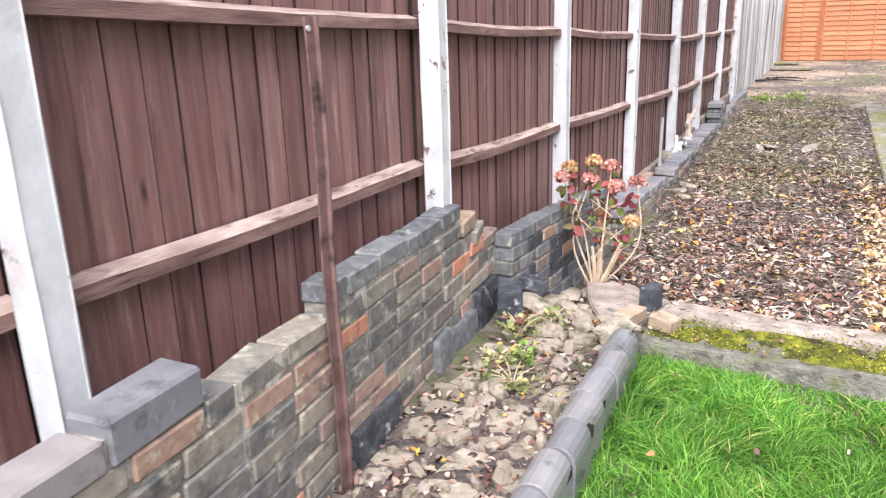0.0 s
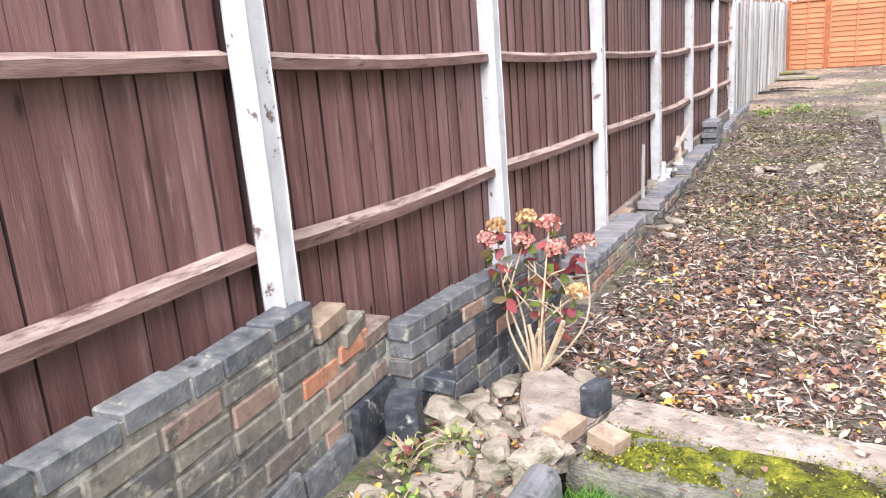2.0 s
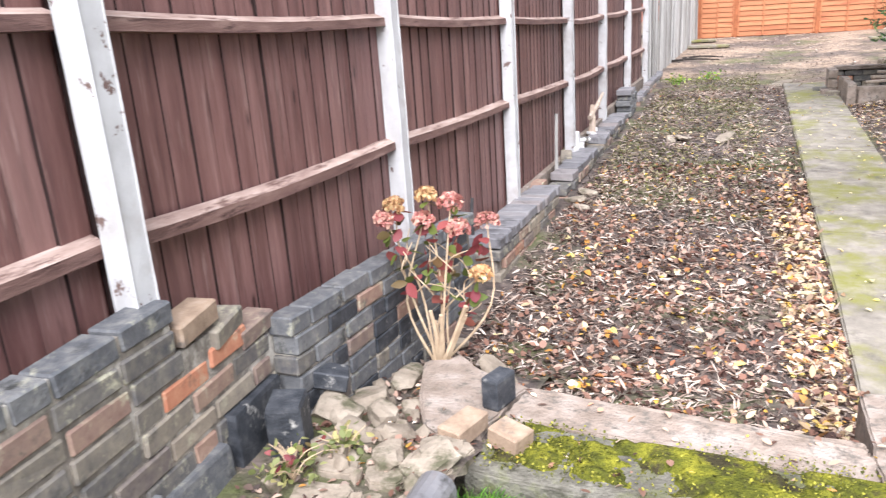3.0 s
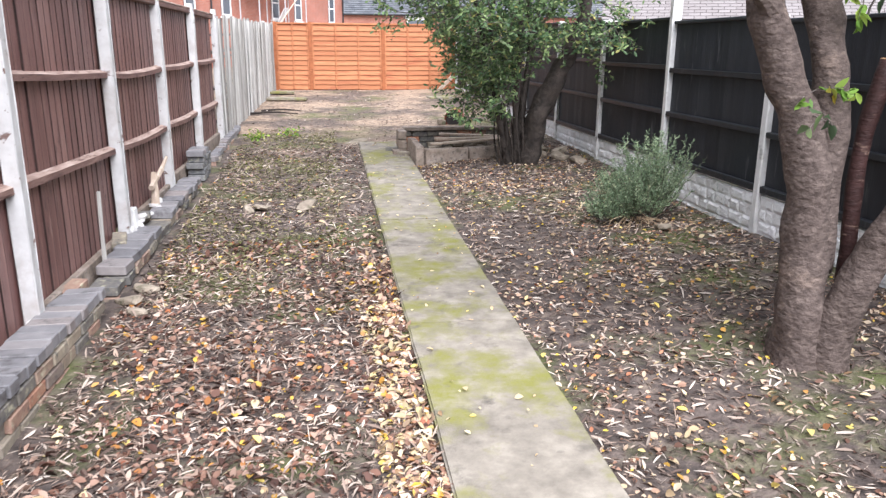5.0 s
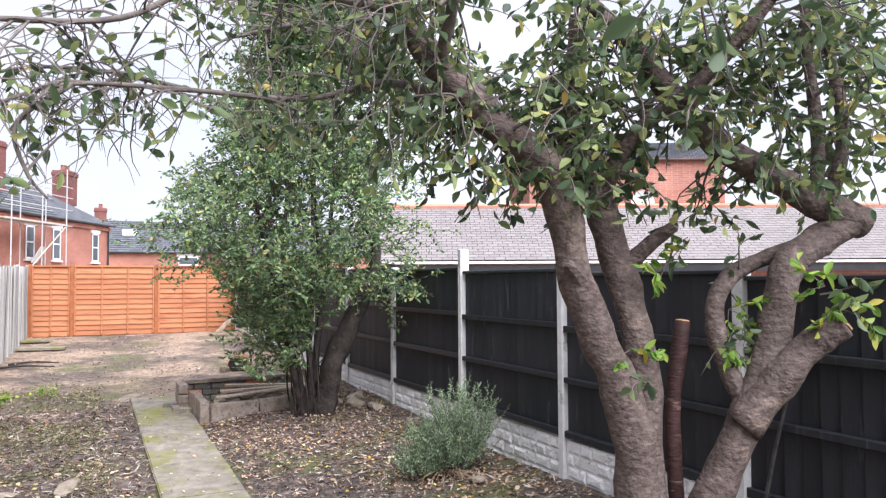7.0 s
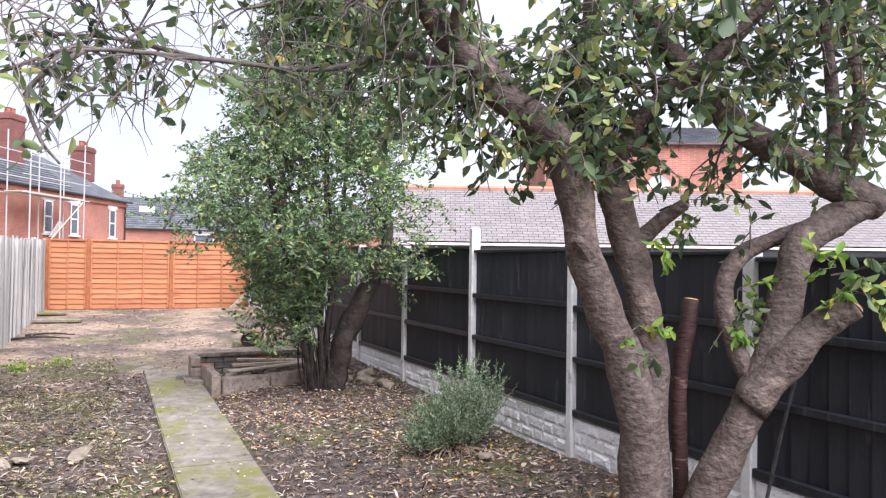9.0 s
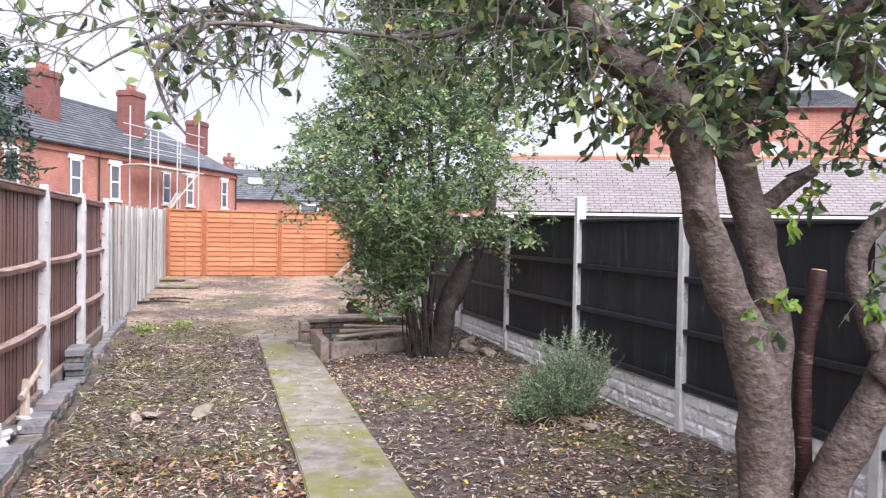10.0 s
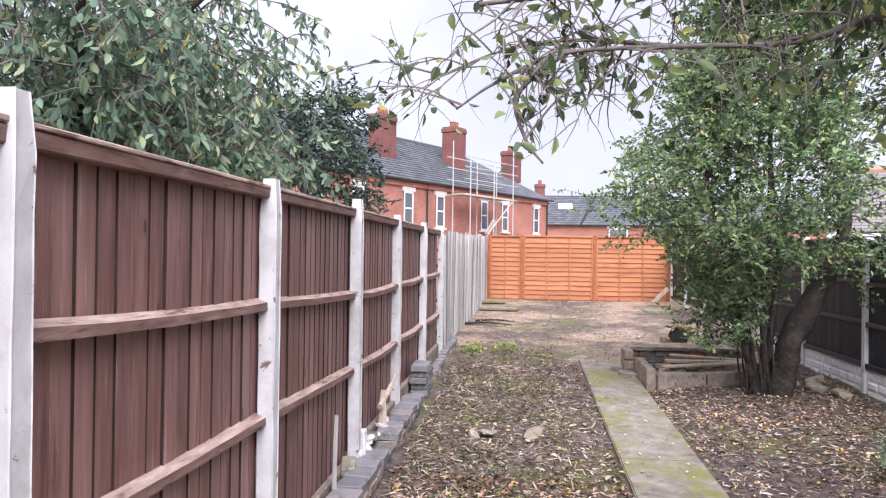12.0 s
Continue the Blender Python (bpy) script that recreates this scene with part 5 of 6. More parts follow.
    upq = fr * (3.7 * sgn) + Vector((0, 0, 1.3))
    tiled_plane(bm, q0, dr * sgn, 8.0, upq.normalized(), upq.length, 0.28, 0.4, 0.03)
    part("roof", bm, m_slate, h4)
dish = thing("satellite_dish", "grey satellite dish on the brick house", "satellite dish", tuple(c0 + fr * 7.3 + dr * 7.9 + Vector((0, 0, 4.6))))
bm = bmesh.new()
cdish = c0 + fr * 7.15 + dr * 8.1 + Vector((0, 0, 4.75))
rows = []
for r, dd in ((0.02, 0.14), (0.2, 0.11), (0.36, 0.05), (0.45, 0.0)):
    rows.append([bm.verts.new(cdish + dr * (r * math.cos(a)) + Vector((0, 0, r * math.sin(a))) + fr * dd) for a in [2 * math.pi * k / 20 for k in range(20)]])
for a, b in zip(rows, rows[1:]):
    for q in range(20):
        bm.faces.new((a[q], a[(q + 1) % 20], b[(q + 1) % 20], b[q]))
bm.faces.new(rows[0])
part("dish", bm, m_dish, dish)
part("arm", tube(bmesh.new(), [cdish + fr * 0.3, cdish + fr * 0.1], [0.03, 0.03], 6), m_gutter, dish)


# ---- small masonry and stones ----
def bed_z(x, y):
    z = ground_z(y) + 0.018 * noise.noise(Vector((x * 1.9, y * 1.9, 0))) + 0.012 * noise.noise(Vector((x * 5, y * 5, 3)))
    if y > 4.2 and 1.5 < x:
        z += 0.05 * math.sin(min(1, (x - 1.4) / 1.5) * math.pi / 2) + 0.03 * noise.noise(Vector((x * 0.9, y * 0.9, 8)))
    return z + mound(x, y)


def strip_z(x, y):
    """Top of the rubble strip beside the wall."""
    z = 0.175 if y < 3.2 else 0.175 + (ground_z(4.7) - 0.02 - 0.175) * min(1, (y - 3.2) / 1.35)
    return z + 0.03 * noise.noise(Vector((x * 4, y * 4, 0))) + 0.014 * noise.noise(Vector((x * 14, y * 14, 2)))


def stone(c, s, seed, cut=0.55):
    """A broken lump: a coarse ball pushed about and flattened."""
    bm = bmesh.new()
    bmesh.ops.create_icosphere(bm, subdivisions=2, radius=1.0)
    for v in bm.verts:
        k = 1 + cut * noise.noise(v.co * 1.3 + Vector((seed * 3.1, seed, 0))) + 0.12 * noise.noise(v.co * 4 + Vector((seed, 0, 2)))
        p = v.co * k
        p = Vector((max(-0.8, min(0.8, p.x)), max(-0.8, min(0.8, p.y)), max(-0.7, min(0.7, p.z))))
        v.co = Vector((p.x * s[0], p.y * s[1], p.z * s[2]))
    turn = Euler((random.uniform(-0.25, 0.25), random.uniform(-0.25, 0.25), random.uniform(0, 6))).to_matrix()
    for v in bm.verts:
        v.co = turn @ v.co + Vector(c)
    return bm


rubble = [(-1.12, 3.52, 0.075, 0.055), (-1.02, 3.44, 0.06, 0.05), (-1.16, 3.38, 0.085, 0.05), (-1.05, 3.28, 0.06, 0.035), (-0.96, 3.58, 0.05, 0.035), (-1.20, 3.66, 0.05, 0.03),
          (-0.90, 3.28, 0.07, 0.03), (-0.84, 3.12, 0.06, 0.03), (-1.08, 3.14, 0.055, 0.03), (-0.70, 3.12, 0.085, 0.03), (-0.72, 3.26, 0.07, 0.035)]
for i, (x, y, r, h) in enumerate(rubble):
    tagged(part("stone", stone((x, y, strip_z(x, y) + h * 0.5), (r * 1.3, r, h), i + 1), m_stone), "pale broken stone lying in the rubble", "stone", "rubble by the walls")
for i, (x, y, sx, sy, h, ang) in enumerate(((-1.12, 3.88, 0.19, 0.06, 0.03, 25), (-0.98, 4.02, 0.20, 0.09, 0.03, -12), (-0.78, 4.06, 0.15, 0.07, 0.03, 8), (-1.14, 4.5, 0.07, 0.05, 0.03, 60))):
    bm = stone((0, 0, 0), (sx, sy, h), 20 + i, 0.3)
    for v in bm.verts:
        v.co = Euler((0.1, 0.12, radians(ang))).to_matrix() @ v.co + Vector((x, y, max(strip_z(x, y), -0.1) + 0.03))
    tagged(part("flat_stone", bm, m_stone), "flat weathered slab fragment on the soil", "stone", "rubble by the walls")
for i, (x, y, r) in enumerate(((-0.47, 9.75, 0.13), (-0.05, 9.8, 0.15), (-0.60, 9.68, 0.08), (0.62, 13.9, 0.16), (3.05, 8.35, 0.12), (-1.12, 7.25, 0.10), (-1.06, 7.45, 0.08), (-1.03, 7.05, 0.06))):
    tagged(part("flat_stone", stone((x, y, bed_z(x, y) + 0.02), (r * 1.35, r * 0.65, 0.035), 40 + i, 0.35), m_stone), "pale broken paving fragment on the soil", "stone", "paving fragments")


def loose_brick(meshes, label, x, y, z, **kw):
    holder = thing("brick", label, "brick", (x, y, z), "loose bricks")
    lay(holder, meshes, x, y, z, name="body", **kw)


loose_brick(DARK, "blue-black brick standing on the kerb", -0.635, 3.62, 0.205, length=0.12, rz=-16, tall=0.118, deep=0.068)
loose_brick(BUFF, "dusty buff brick lying on the kerb", -0.685, 3.38, 0.178, length=0.17, rz=-16, deep=0.09)
loose_brick(BUFF, "broken half of a buff brick on the kerb", -0.52, 3.375, 0.170, length=0.12, rz=68, rx=6)
loose_brick(DARK, "dark brick tipped over at the wall end", -1.26, 3.44, 0.27, length=0.2, rz=-62, rx=-16)
loose_brick(DARK, "upright dark block beside the broken wall", -1.20, 3.13, 0.25, length=0.12, rz=20, tall=0.2, deep=0.12, rx=4)

# crazy paving in the strip
paving = thing("crazy_paving", "uneven crazy paving of pale stone with soil joints", "paving", (-0.9, 1.6, 0.18), kind="structure")
rows_p, cols_p = 25, 4
grid = {}
for j in range(rows_p + 1):
    for i in range(cols_p + 1):
        grid[i, j] = (-1.2 + 0.142 * i + random.uniform(-0.05, 0.05), -0.4 + 0.148 * j + random.uniform(-0.05, 0.05))
for j in range(rows_p):
    for i in range(cols_p):
        if random.random() < 0.22:
            continue
        q = [grid[i, j], grid[i + 1, j], grid[i + 1, j + 1], grid[i, j + 1]]
        cx, cy = sum(p[0] for p in q) / 4, sum(p[1] for p in q) / 4
        if cx < wall_x(cy) + 0.06 or cx > -0.66:
            continue
        out = []
        for a, b in zip(q, q[1:] + q[:1]):
            for t in (0.2, 0.5, 0.8):
                out.append((a[0] + (b[0] - a[0]) * t + random.uniform(-0.006, 0.006), a[1] + (b[1] - a[1]) * t + random.uniform(-0.006, 0.006)))
        k = random.uniform(0.80, 0.98)
        out = [(cx + (x - cx) * k, cy + (y - cy) * k) for x, y in out]
        z = strip_z(cx, cy)
        tx, ty = random.uniform(-0.03, 0.03), random.uniform(-0.03, 0.03)
        bm = slab_outline(out, -0.05, 0.0, 0.002, 1, 0.005)
        for v in bm.verts:
            v.co.z += z + 0.006 + tx * (v.co.x - cx) + ty * (v.co.y - cy)
        part("flagstone", bm, m_stone, paving)

pebbles = bmesh.new()
for _ in range(170):
    x, y, r = random.uniform(-1.2, -0.66), random.uniform(0.6, 4.1), random.choice((0.012, 0.018, 0.026, 0.036))
    if x < wall_x(y) + 0.02:
        continue
    r0_ = bmesh.ops.create_icosphere(pebbles, subdivisions=1, radius=r, matrix=pose(x, y, strip_z(x, y) + r * 0.35, random.uniform(0, 90), random.uniform(0, 90), random.uniform(0, 360)) @ Matrix.Diagonal((random.uniform(0.8, 1.5), 1, random.uniform(0.5, 0.9), 1)))
    for v in r0_["verts"]:
        v.co += Vector((random.uniform(-1, 1), random.uniform(-1, 1), random.uniform(-1, 1))) * r * 0.18
tagged(part("pebbles", pebbles, m_stone), "small broken stones and mortar crumbs in the strip", "rubble", kind="stuff")

# raised bed by the path, with a taller wall behind it
bed = thing("raised_bed", "small raised bed of buff concrete blocks half filled with rubble", "raised bed", (1.9, 12.6, 0.1))


def block_run(parent, p0, p1, z0, courses, L, tall, deep, meshes, coping=False):
    d = Vector((p1[0] - p0[0], p1[1] - p0[1], 0))
    total = d.length
    ang = math.degrees(math.atan2(-d.x, d.y))
    d.normalize()
    for c in range(courses):
        s = -(L / 2 if c % 2 else 0)
        while s < total - 0.03:
            a, b = max(0, s), min(total, s + L - 0.01)
            if b - a > 0.04:
                q = Vector((*p0, 0)) + d * ((a + b) / 2)
                lay(parent, meshes, q.x, q.y, z0 + tall * (c + 0.5) + 0.006 * c, b - a, ang + random.uniform(-1, 1), random.uniform(-0.6, 0.6), 0, tall, deep * (1.12 if coping and c == courses - 1 else 1), "block")
            s += L


zb = ground_z(12.2)
SLAB = [brick_mesh("bed_slab", m_kerb, worn=0.004) for _ in range(3)]
block_run(bed, (1.42, 11.98), (2.62, 12.28), zb - 0.10, 1, 0.62, 0.30, 0.10, SLAB)
block_run(bed, (1.36, 11.95), (1.33, 12.72), zb - 0.10, 1, 0.45, 0.36, 0.11, SLAB)
block_run(bed, (1.28, 13.25), (2.9, 13.35), ground_z(13.3) - 0.05, 4, 0.225, 0.076, 0.11, BRICK)
block_run(bed, (1.26, 13.24), (2.9, 13.34), ground_z(13.3) + 0.28, 1, 0.6, 0.05, 0.17, SLAB)
block_run(bed, (1.22, 12.85), (1.22, 13.22), ground_z(13) - 0.05, 3, 0.2, 0.12, 0.12, SLAB)
for k in range(3):
    part("plank", one_box((2.1 + 0.1 * k, 12.5 + 0.2 * k, zb + 0.24 + 0.015 * k), (1.1, 0.09, 0.03), Euler((0.03, 0.04 * (k - 1), 0.2 - 0.15 * k)).to_matrix(), 0.004, 0.004), m_plank, bed, "weathered grey plank")
for i in range(12):
    x, y = random.uniform(1.5, 2.6), random.uniform(12.3, 13.1)
    part("rubble", stone((x, y, zb + 0.12 + random.uniform(0, 0.05)), (random.uniform(0.06, 0.16), 0.06, 0.04), 60 + i), m_stone, bed)
for i, (x, y) in enumerate(((1.12, 12.75), (1.22, 12.6), (1.10, 13.0))):
    loose_brick(BRICK, "loose brick on the ground by the raised bed", x, y, ground_z(y) + 0.05, rz=40 * i)
for i, (x, y) in enumerate(((3.0, 12.2), (3.25, 12.0), (3.35, 12.35), (3.1, 12.6), (3.4, 11.7))):
    tagged(part("stone", stone((x, y, bed_z(x, y) + 0.04), (0.16, 0.1, 0.06), 80 + i), m_stone), "broken masonry lump under the tree", "stone", "masonry lumps")

# terracotta pipe lying on its side
pipe = thing("clay_pipe", "short terracotta pipe lying on its side", "clay pipe", (2.5, 15.8, 0.25))
bm = bmesh.new()
pz = ground_z(15.8) + 0.14
line = [(2.40 + 0.14 * t, 15.62 + 0.52 * t, pz) for t in (0, 0.06, 0.061, 1)]
tube(bm, line, [0.165, 0.165, 0.15, 0.15], 20, 0, False)
tube(bm, [(2.40 + 0.14 * t, 15.62 + 0.52 * t, pz) for t in (1, 0)], [0.128, 0.135], 20, 0, False)
n_v = list(bm.verts)
part("pipe_wall", bm, m_clay, pipe, smooth=False)
# capped black cylinder in the bore, its colour standing for the shade inside
part("dark_bore", tube(bmesh.new(), [(2.404, 15.635, pz), (2.536, 16.12, pz)], [0.134, 0.128], 20, 0, True), m_inside, pipe)
tagged(part("brick_lump", stone((2.2, 15.7, ground_z(15.7) + 0.08), (0.1, 0.08, 0.09), 91), m_stone), "broken brick lump beside the pipe", "stone")

# slabs and boards at the far end
for x, y, sx, sy, ang in ((-0.95, 22.0, 0.6, 0.35, 5), (-0.75, 20.4, 0.9, 0.3, -8), (2.9, 20.6, 0.6, 0.4, 12), (3.1, 20.9, 0.5, 0.3, -20)):
    bm = one_box((x, y, ground_z(y) + 0.05), (sx, sy, 0.06), Euler((0, 0, radians(ang))).to_matrix(), 0.01, 0.012)
    tagged(part("paving_slab", bm, m_concrete), "loose grey paving slab lying on dry soil", "slab", "loose slabs")
tagged(part("leaning_board", one_box((3.35, 22.8, ground_z(22.8) + 0.2), (0.1, 0.04, 0.62), Euler((0.2, 0.75, 0)).to_matrix(), 0.004, 0.004), m_plank), "pale board leaning against the orange fence", "board")
for i, (x, y, L) in enumerate(((-0.9, 17.6, 1.0), (-0.75, 18.1, 0.8))):
    pts = [(x - L / 2, y, ground_z(y) + 0.03), (x, y + 0.12, ground_z(y) + 0.05), (x + L / 2, y - 0.05, ground_z(y) + 0.03)]
    tagged(part("fallen_branch", limb(bmesh.new(), pts, 0.025, 0.012, 6), m_dark_bark), "dead branch lying on dry soil", "branch", "fallen branches")

# stakes and debris behind the low walls
for y, top, r, mm, lab in ((7.75, 0.62, 0.018, m_grey_wood, "thin grey wooden stake by the fence"), (5.5, 0.42, 0.015, m_black_stick, "short dark stake by the fence")):
    tagged(part("stake", limb(bmesh.new(), [(-1.40, y, ground_z(y) - 0.1), (-1.40, y + 0.01, 0.3), (-1.395, y + 0.02, top)], r, r * 0.8, 6), mm), lab, "stake")
tagged(part("concrete_stub", one_box((-1.40, 8.62, 0.12), (0.07, 0.09, 0.40), Euler((0.03, -0.05, 0)).to_matrix(), 0.008, 0.006), m_post), "broken concrete stub beside the fence", "post")
stump = thing("broken_timber", "pale broken timber leaning on the fence foot", "timber", (-1.39, 9.4, 0.1))
part("upright", limb(bmesh.new(), [(-1.40, 9.35, 0.0), (-1.39, 9.38, 0.25), (-1.40, 9.45, 0.48)], 0.05, 0.03, 6, 0.4), m_plank, stump)
part("splinter", limb(bmesh.new(), [(-1.40, 9.3, 0.36), (-1.37, 9.6, 0.47), (-1.36, 9.85, 0.56)], 0.026, 0.018, 6, 0.3), m_plank, stump)
for i in range(22):
    y = random.uniform(5.0, 9.9) if i > 9 else random.uniform(5.2, 7.0)
    tagged(part("plaster_lump", stone((-1.40 + random.uniform(-0.02, 0.02), y, ground_z(y) + 0.13 + random.uniform(0, 0.05)), (random.uniform(0.025, 0.05), random.uniform(0.04, 0.10), random.uniform(0.02, 0.045)), 100 + i), m_plaster),
           "white plaster rubble between fence and wall", "rubble", "plaster lumps")
for y in (5.9, 6.6, 7.1, 8.2, 9.0):
    loose_brick(BRICK, "discarded brick between fence and low wall", -1.41, y, ground_z(y) + 0.16, length=0.2, rz=random.uniform(-15, 15), rx=random.uniform(-12, 12))

# dark stick leaning on the black fence
tagged(part("leaning_stick", limb(bmesh.new(), [(3.66, 5.99, 0.15), (3.70, 5.86, 0.8), (3.72, 5.72, 1.32)], 0.013, 0.009, 6, 0.2), m_black_stick), "thin dark stick leaning on the black fence", "stick")

# ---- old plum tree beside the black fence ----
plum = thing("plum_tree", "old many-stemmed plum tree with pruned stubs and flaking bark", "tree", (2.68, 5.72, -0.08))
bm = bmesh.new()
Lp = [(2.62, 5.70, -0.15), (2.60, 5.71, 0.2), (2.58, 5.74, 0.66), (2.56, 5.75, 1.0), (2.50, 5.79, 1.26), (2.38, 5.81, 1.52), (2.28, 5.84, 1.80), (2.24, 5.86, 2.11), (2.12, 5.87, 2.36), (1.85, 5.94, 2.57), (1.63, 6.04, 2.82), (1.44, 6.14, 3.12), (1.2, 6.25, 3.4)]


def taper(pts, radii, seg=12, lump=0.3, steps=7):
    line = smooth_line(pts, steps)
    seg = seg + 8 if seg > 10 else seg
    n = len(radii) - 1
    rr = []
    for i in range(len(line)):
        t = i / steps
        k = min(int(t), n - 1)
        rr.append(radii[k] + (radii[k + 1] - radii[k]) * (t - k))
    return tube(bmesh.new(), line, rr, seg, lump)


part("trunk", taper(Lp, [0.20, 0.135, 0.108, 0.108, 0.098, 0.09, 0.085, 0.088, 0.085, 0.08, 0.075, 0.06, 0.045], 18, 0.24), m_bark, plum, smooth=True)
part("stem", taper([(2.66, 5.75, 0.5), (2.65, 5.76, 0.94), (2.66, 5.78, 1.23), (2.62, 5.81, 1.57), (2.58, 5.87, 1.86), (2.49, 5.91, 2.19), (2.40, 5.96, 2.45), (2.41, 6.01, 2.76), (2.44, 6.01, 3.2)], [0.08, 0.088, 0.09, 0.084, 0.082, 0.078, 0.07, 0.06, 0.04], 16, 0.24), m_bark, plum, smooth=True)
part("stub", taper([(2.62, 5.85, 1.86), (2.69, 5.76, 1.95), (2.75, 5.63, 2.05)], [0.055, 0.042, 0.028], 8, 0.4), m_bark, plum)
part("stub", taper([(2.33, 5.82, 1.72), (2.22, 5.76, 1.82), (2.14, 5.72, 1.86)], [0.05, 0.035, 0.02], 8, 0.4), m_bark, plum)
part("stem", taper([(2.70, 5.64, -0.15), (2.72, 5.61, 0.28), (2.84, 5.54, 0.65), (2.98, 5.46, 1.02), (3.15, 5.43, 1.35), (3.25, 5.44, 1.66), (3.35, 5.45, 1.86), (3.54, 5.42, 1.98), (3.80, 5.36, 2.10)], [0.15, 0.10, 0.088, 0.088, 0.088, 0.085, 0.08, 0.08, 0.07], 16, 0.24), m_bark, plum, smooth=True)
cut = part("cut_limb", taper([(2.98, 5.44, 1.06), (3.16, 5.31, 1.33), (3.28, 5.24, 1.48), (3.36, 5.17, 1.56)], [0.095, 0.085, 0.075, 0.066], 12, 0.35), m_bark, plum, smooth=True)
part("cut_face", tube(bmesh.new(), [(3.36, 5.17, 1.56), (3.366, 5.166, 1.567)], [0.055, 0.05], 12, 0.2), m_cut, cut)
part("limb", taper([(3.03, 5.48, 1.18), (2.99, 5.56, 1.37), (2.99, 5.62, 1.60), (3.08, 5.63, 1.76), (3.26, 5.61, 1.86), (3.48, 5.51, 1.95)], [0.05, 0.05, 0.05, 0.05, 0.045, 0.045], 10, 0.3), m_bark, plum, smooth=True)
part("limb", taper([(3.80, 5.36, 2.07), (3.54, 5.43, 2.18), (3.29, 5.49, 2.31), (2.99, 5.58, 2.49), (2.75, 5.64, 2.72), (2.57, 5.72, 2.99), (2.3, 5.9, 3.3)], [0.085, 0.08, 0.075, 0.07, 0.06, 0.05, 0.04], 12, 0.3), m_bark, plum, smooth=True)
part("limb", taper([(3.54, 5.43, 2.18), (3.60, 5.46, 2.54), (3.57, 5.48, 2.99), (3.56, 5.49, 3.4)], [0.04, 0.035, 0.03, 0.02], 8, 0.2), m_bark, plum, smooth=True)
part("limb", taper([(3.59, 5.40, 2.15), (3.73, 5.40, 2.54), (3.68, 5.43, 2.99), (3.65, 5.45, 3.4)], [0.04, 0.035, 0.03, 0.02], 8, 0.2), m_bark, plum, smooth=True)
part("limb", taper([(2.49, 5.91, 2.19), (2.55, 5.7, 2.5), (2.8, 5.4, 2.8), (3.0, 5.1, 3.2)], [0.05, 0.04, 0.035, 0.02], 8, 0.2), m_bark, plum, smooth=True)
over = [[(1.85, 5.94, 2.57), (1.5, 6.3, 2.80), (1.08, 6.5, 2.72), (0.5, 6.4, 2.68), (0.0, 6.3, 2.63), (-0.3, 6.3, 2.50), (-0.48, 6.3, 2.38)], [(1.44, 6.14, 3.12), (0.7, 6.5, 3.3), (0.2, 6.4, 2.98), (-0.38, 6.3, 2.86)], [(2.12, 5.87, 2.36), (1.8, 6.3, 2.95), (1.3, 7.0, 3.3), (0.9, 7.6, 3.35)],
        [(1.63, 6.04, 2.82), (1.5, 5.6, 3.2), (1.1, 5.3, 3.5), (0.6, 5.3, 3.6)], [(0.5, 6.4, 2.68), (0.1, 6.9, 2.86), (-0.3, 7.3, 2.92), (-0.7, 7.5, 2.82)], [(0.0, 6.3, 2.63), (-0.2, 6.3, 2.44), (-0.16, 6.3, 2.24), (-0.08, 6.3, 2.13)]]
for o in over:
    part("limb", taper(o, [0.034, 0.020, 0.014, 0.012, 0.010, 0.008, 0.005][:len(o)] if o[0][2] != 2.63 and o[0][0] > 0.6 else [0.014, 0.010, 0.008, 0.005], 8, 0.25), m_twig, plum, smooth=True)
stemr = thing("cut_stem", "dark red cut-off stem standing between the plum trunks", "cut stem", (2.84, 5.74, -0.05))
part("stem", taper([(2.85, 5.76, -0.1), (2.85, 5.75, 0.46), (2.83, 5.76, 1.07), (2.89, 5.74, 1.56)], [0.05, 0.045, 0.042, 0.042], 10, 0.25), m_red_bark, stemr, smooth=True)
part("cut_face", tube(bmesh.new(), [(2.89, 5.74, 1.56), (2.891, 5.74, 1.566)], [0.038, 0.034], 10), m_cut, stemr)

grow = Growth()


def on_line(pts, t):
    line = smooth_line(pts, 4)
    f = t * (len(line) - 1)
    k = min(int(f), len(line) - 2)
    return line[k].lerp(line[k + 1], f - k)


grow.room = lambda p: p.z > (2.34 if p.x < 0.9 else 2.16 if p.x < 1.6 else 2.04) or (p.x < 0.1 and p.z > 2.08 and p.y < 6.5 and abs(p.x + 0.12) < 0.14)
for o, count, lo in ((over[0], 44, 0.2), (over[1], 30, 0.15), (over[2], 26, 0.25), (over[3], 22, 0.2), (over[4], 20, 0.1), (over[5], 9, 0.3)):
    for i in range(count):
        p = on_line(o, lo + (1 - lo) * (i + random.random()) / count)
        d = Vector((random.gauss(-0.1, 0.8), random.gauss(0, 0.7), random.gauss(-0.05, 0.6)))
        grow.twig(p, d, random.uniform(0.22, 0.70), 0.0075, 1, random.uniform(0.2, 0.7), 0.9, 0.05, 5)
for p, d in (((1.18, 3.86, 2.47), (-0.3, 0.2, -0.5)), ((1.30, 4.0, 2.52), (0.3, 0.1, -0.4)), ((0.92, 4.55, 2.52), (-0.4, 0.0, -0.3))):
    grow.twig(p, d, 0.3, 0.005, 0, 0.5, 0.9, 0.035, 4)
for a in ((1.18, 3.86, 2.47), (1.30, 4.0, 2.52), (0.92, 4.55, 2.52)):
    part("limb", taper([(1.5, 5.6, 3.2), (1.35, 4.9, 3.0), a], [0.02, 0.014, 0.006], 8, 0.2), m_twig, plum, smooth=True)
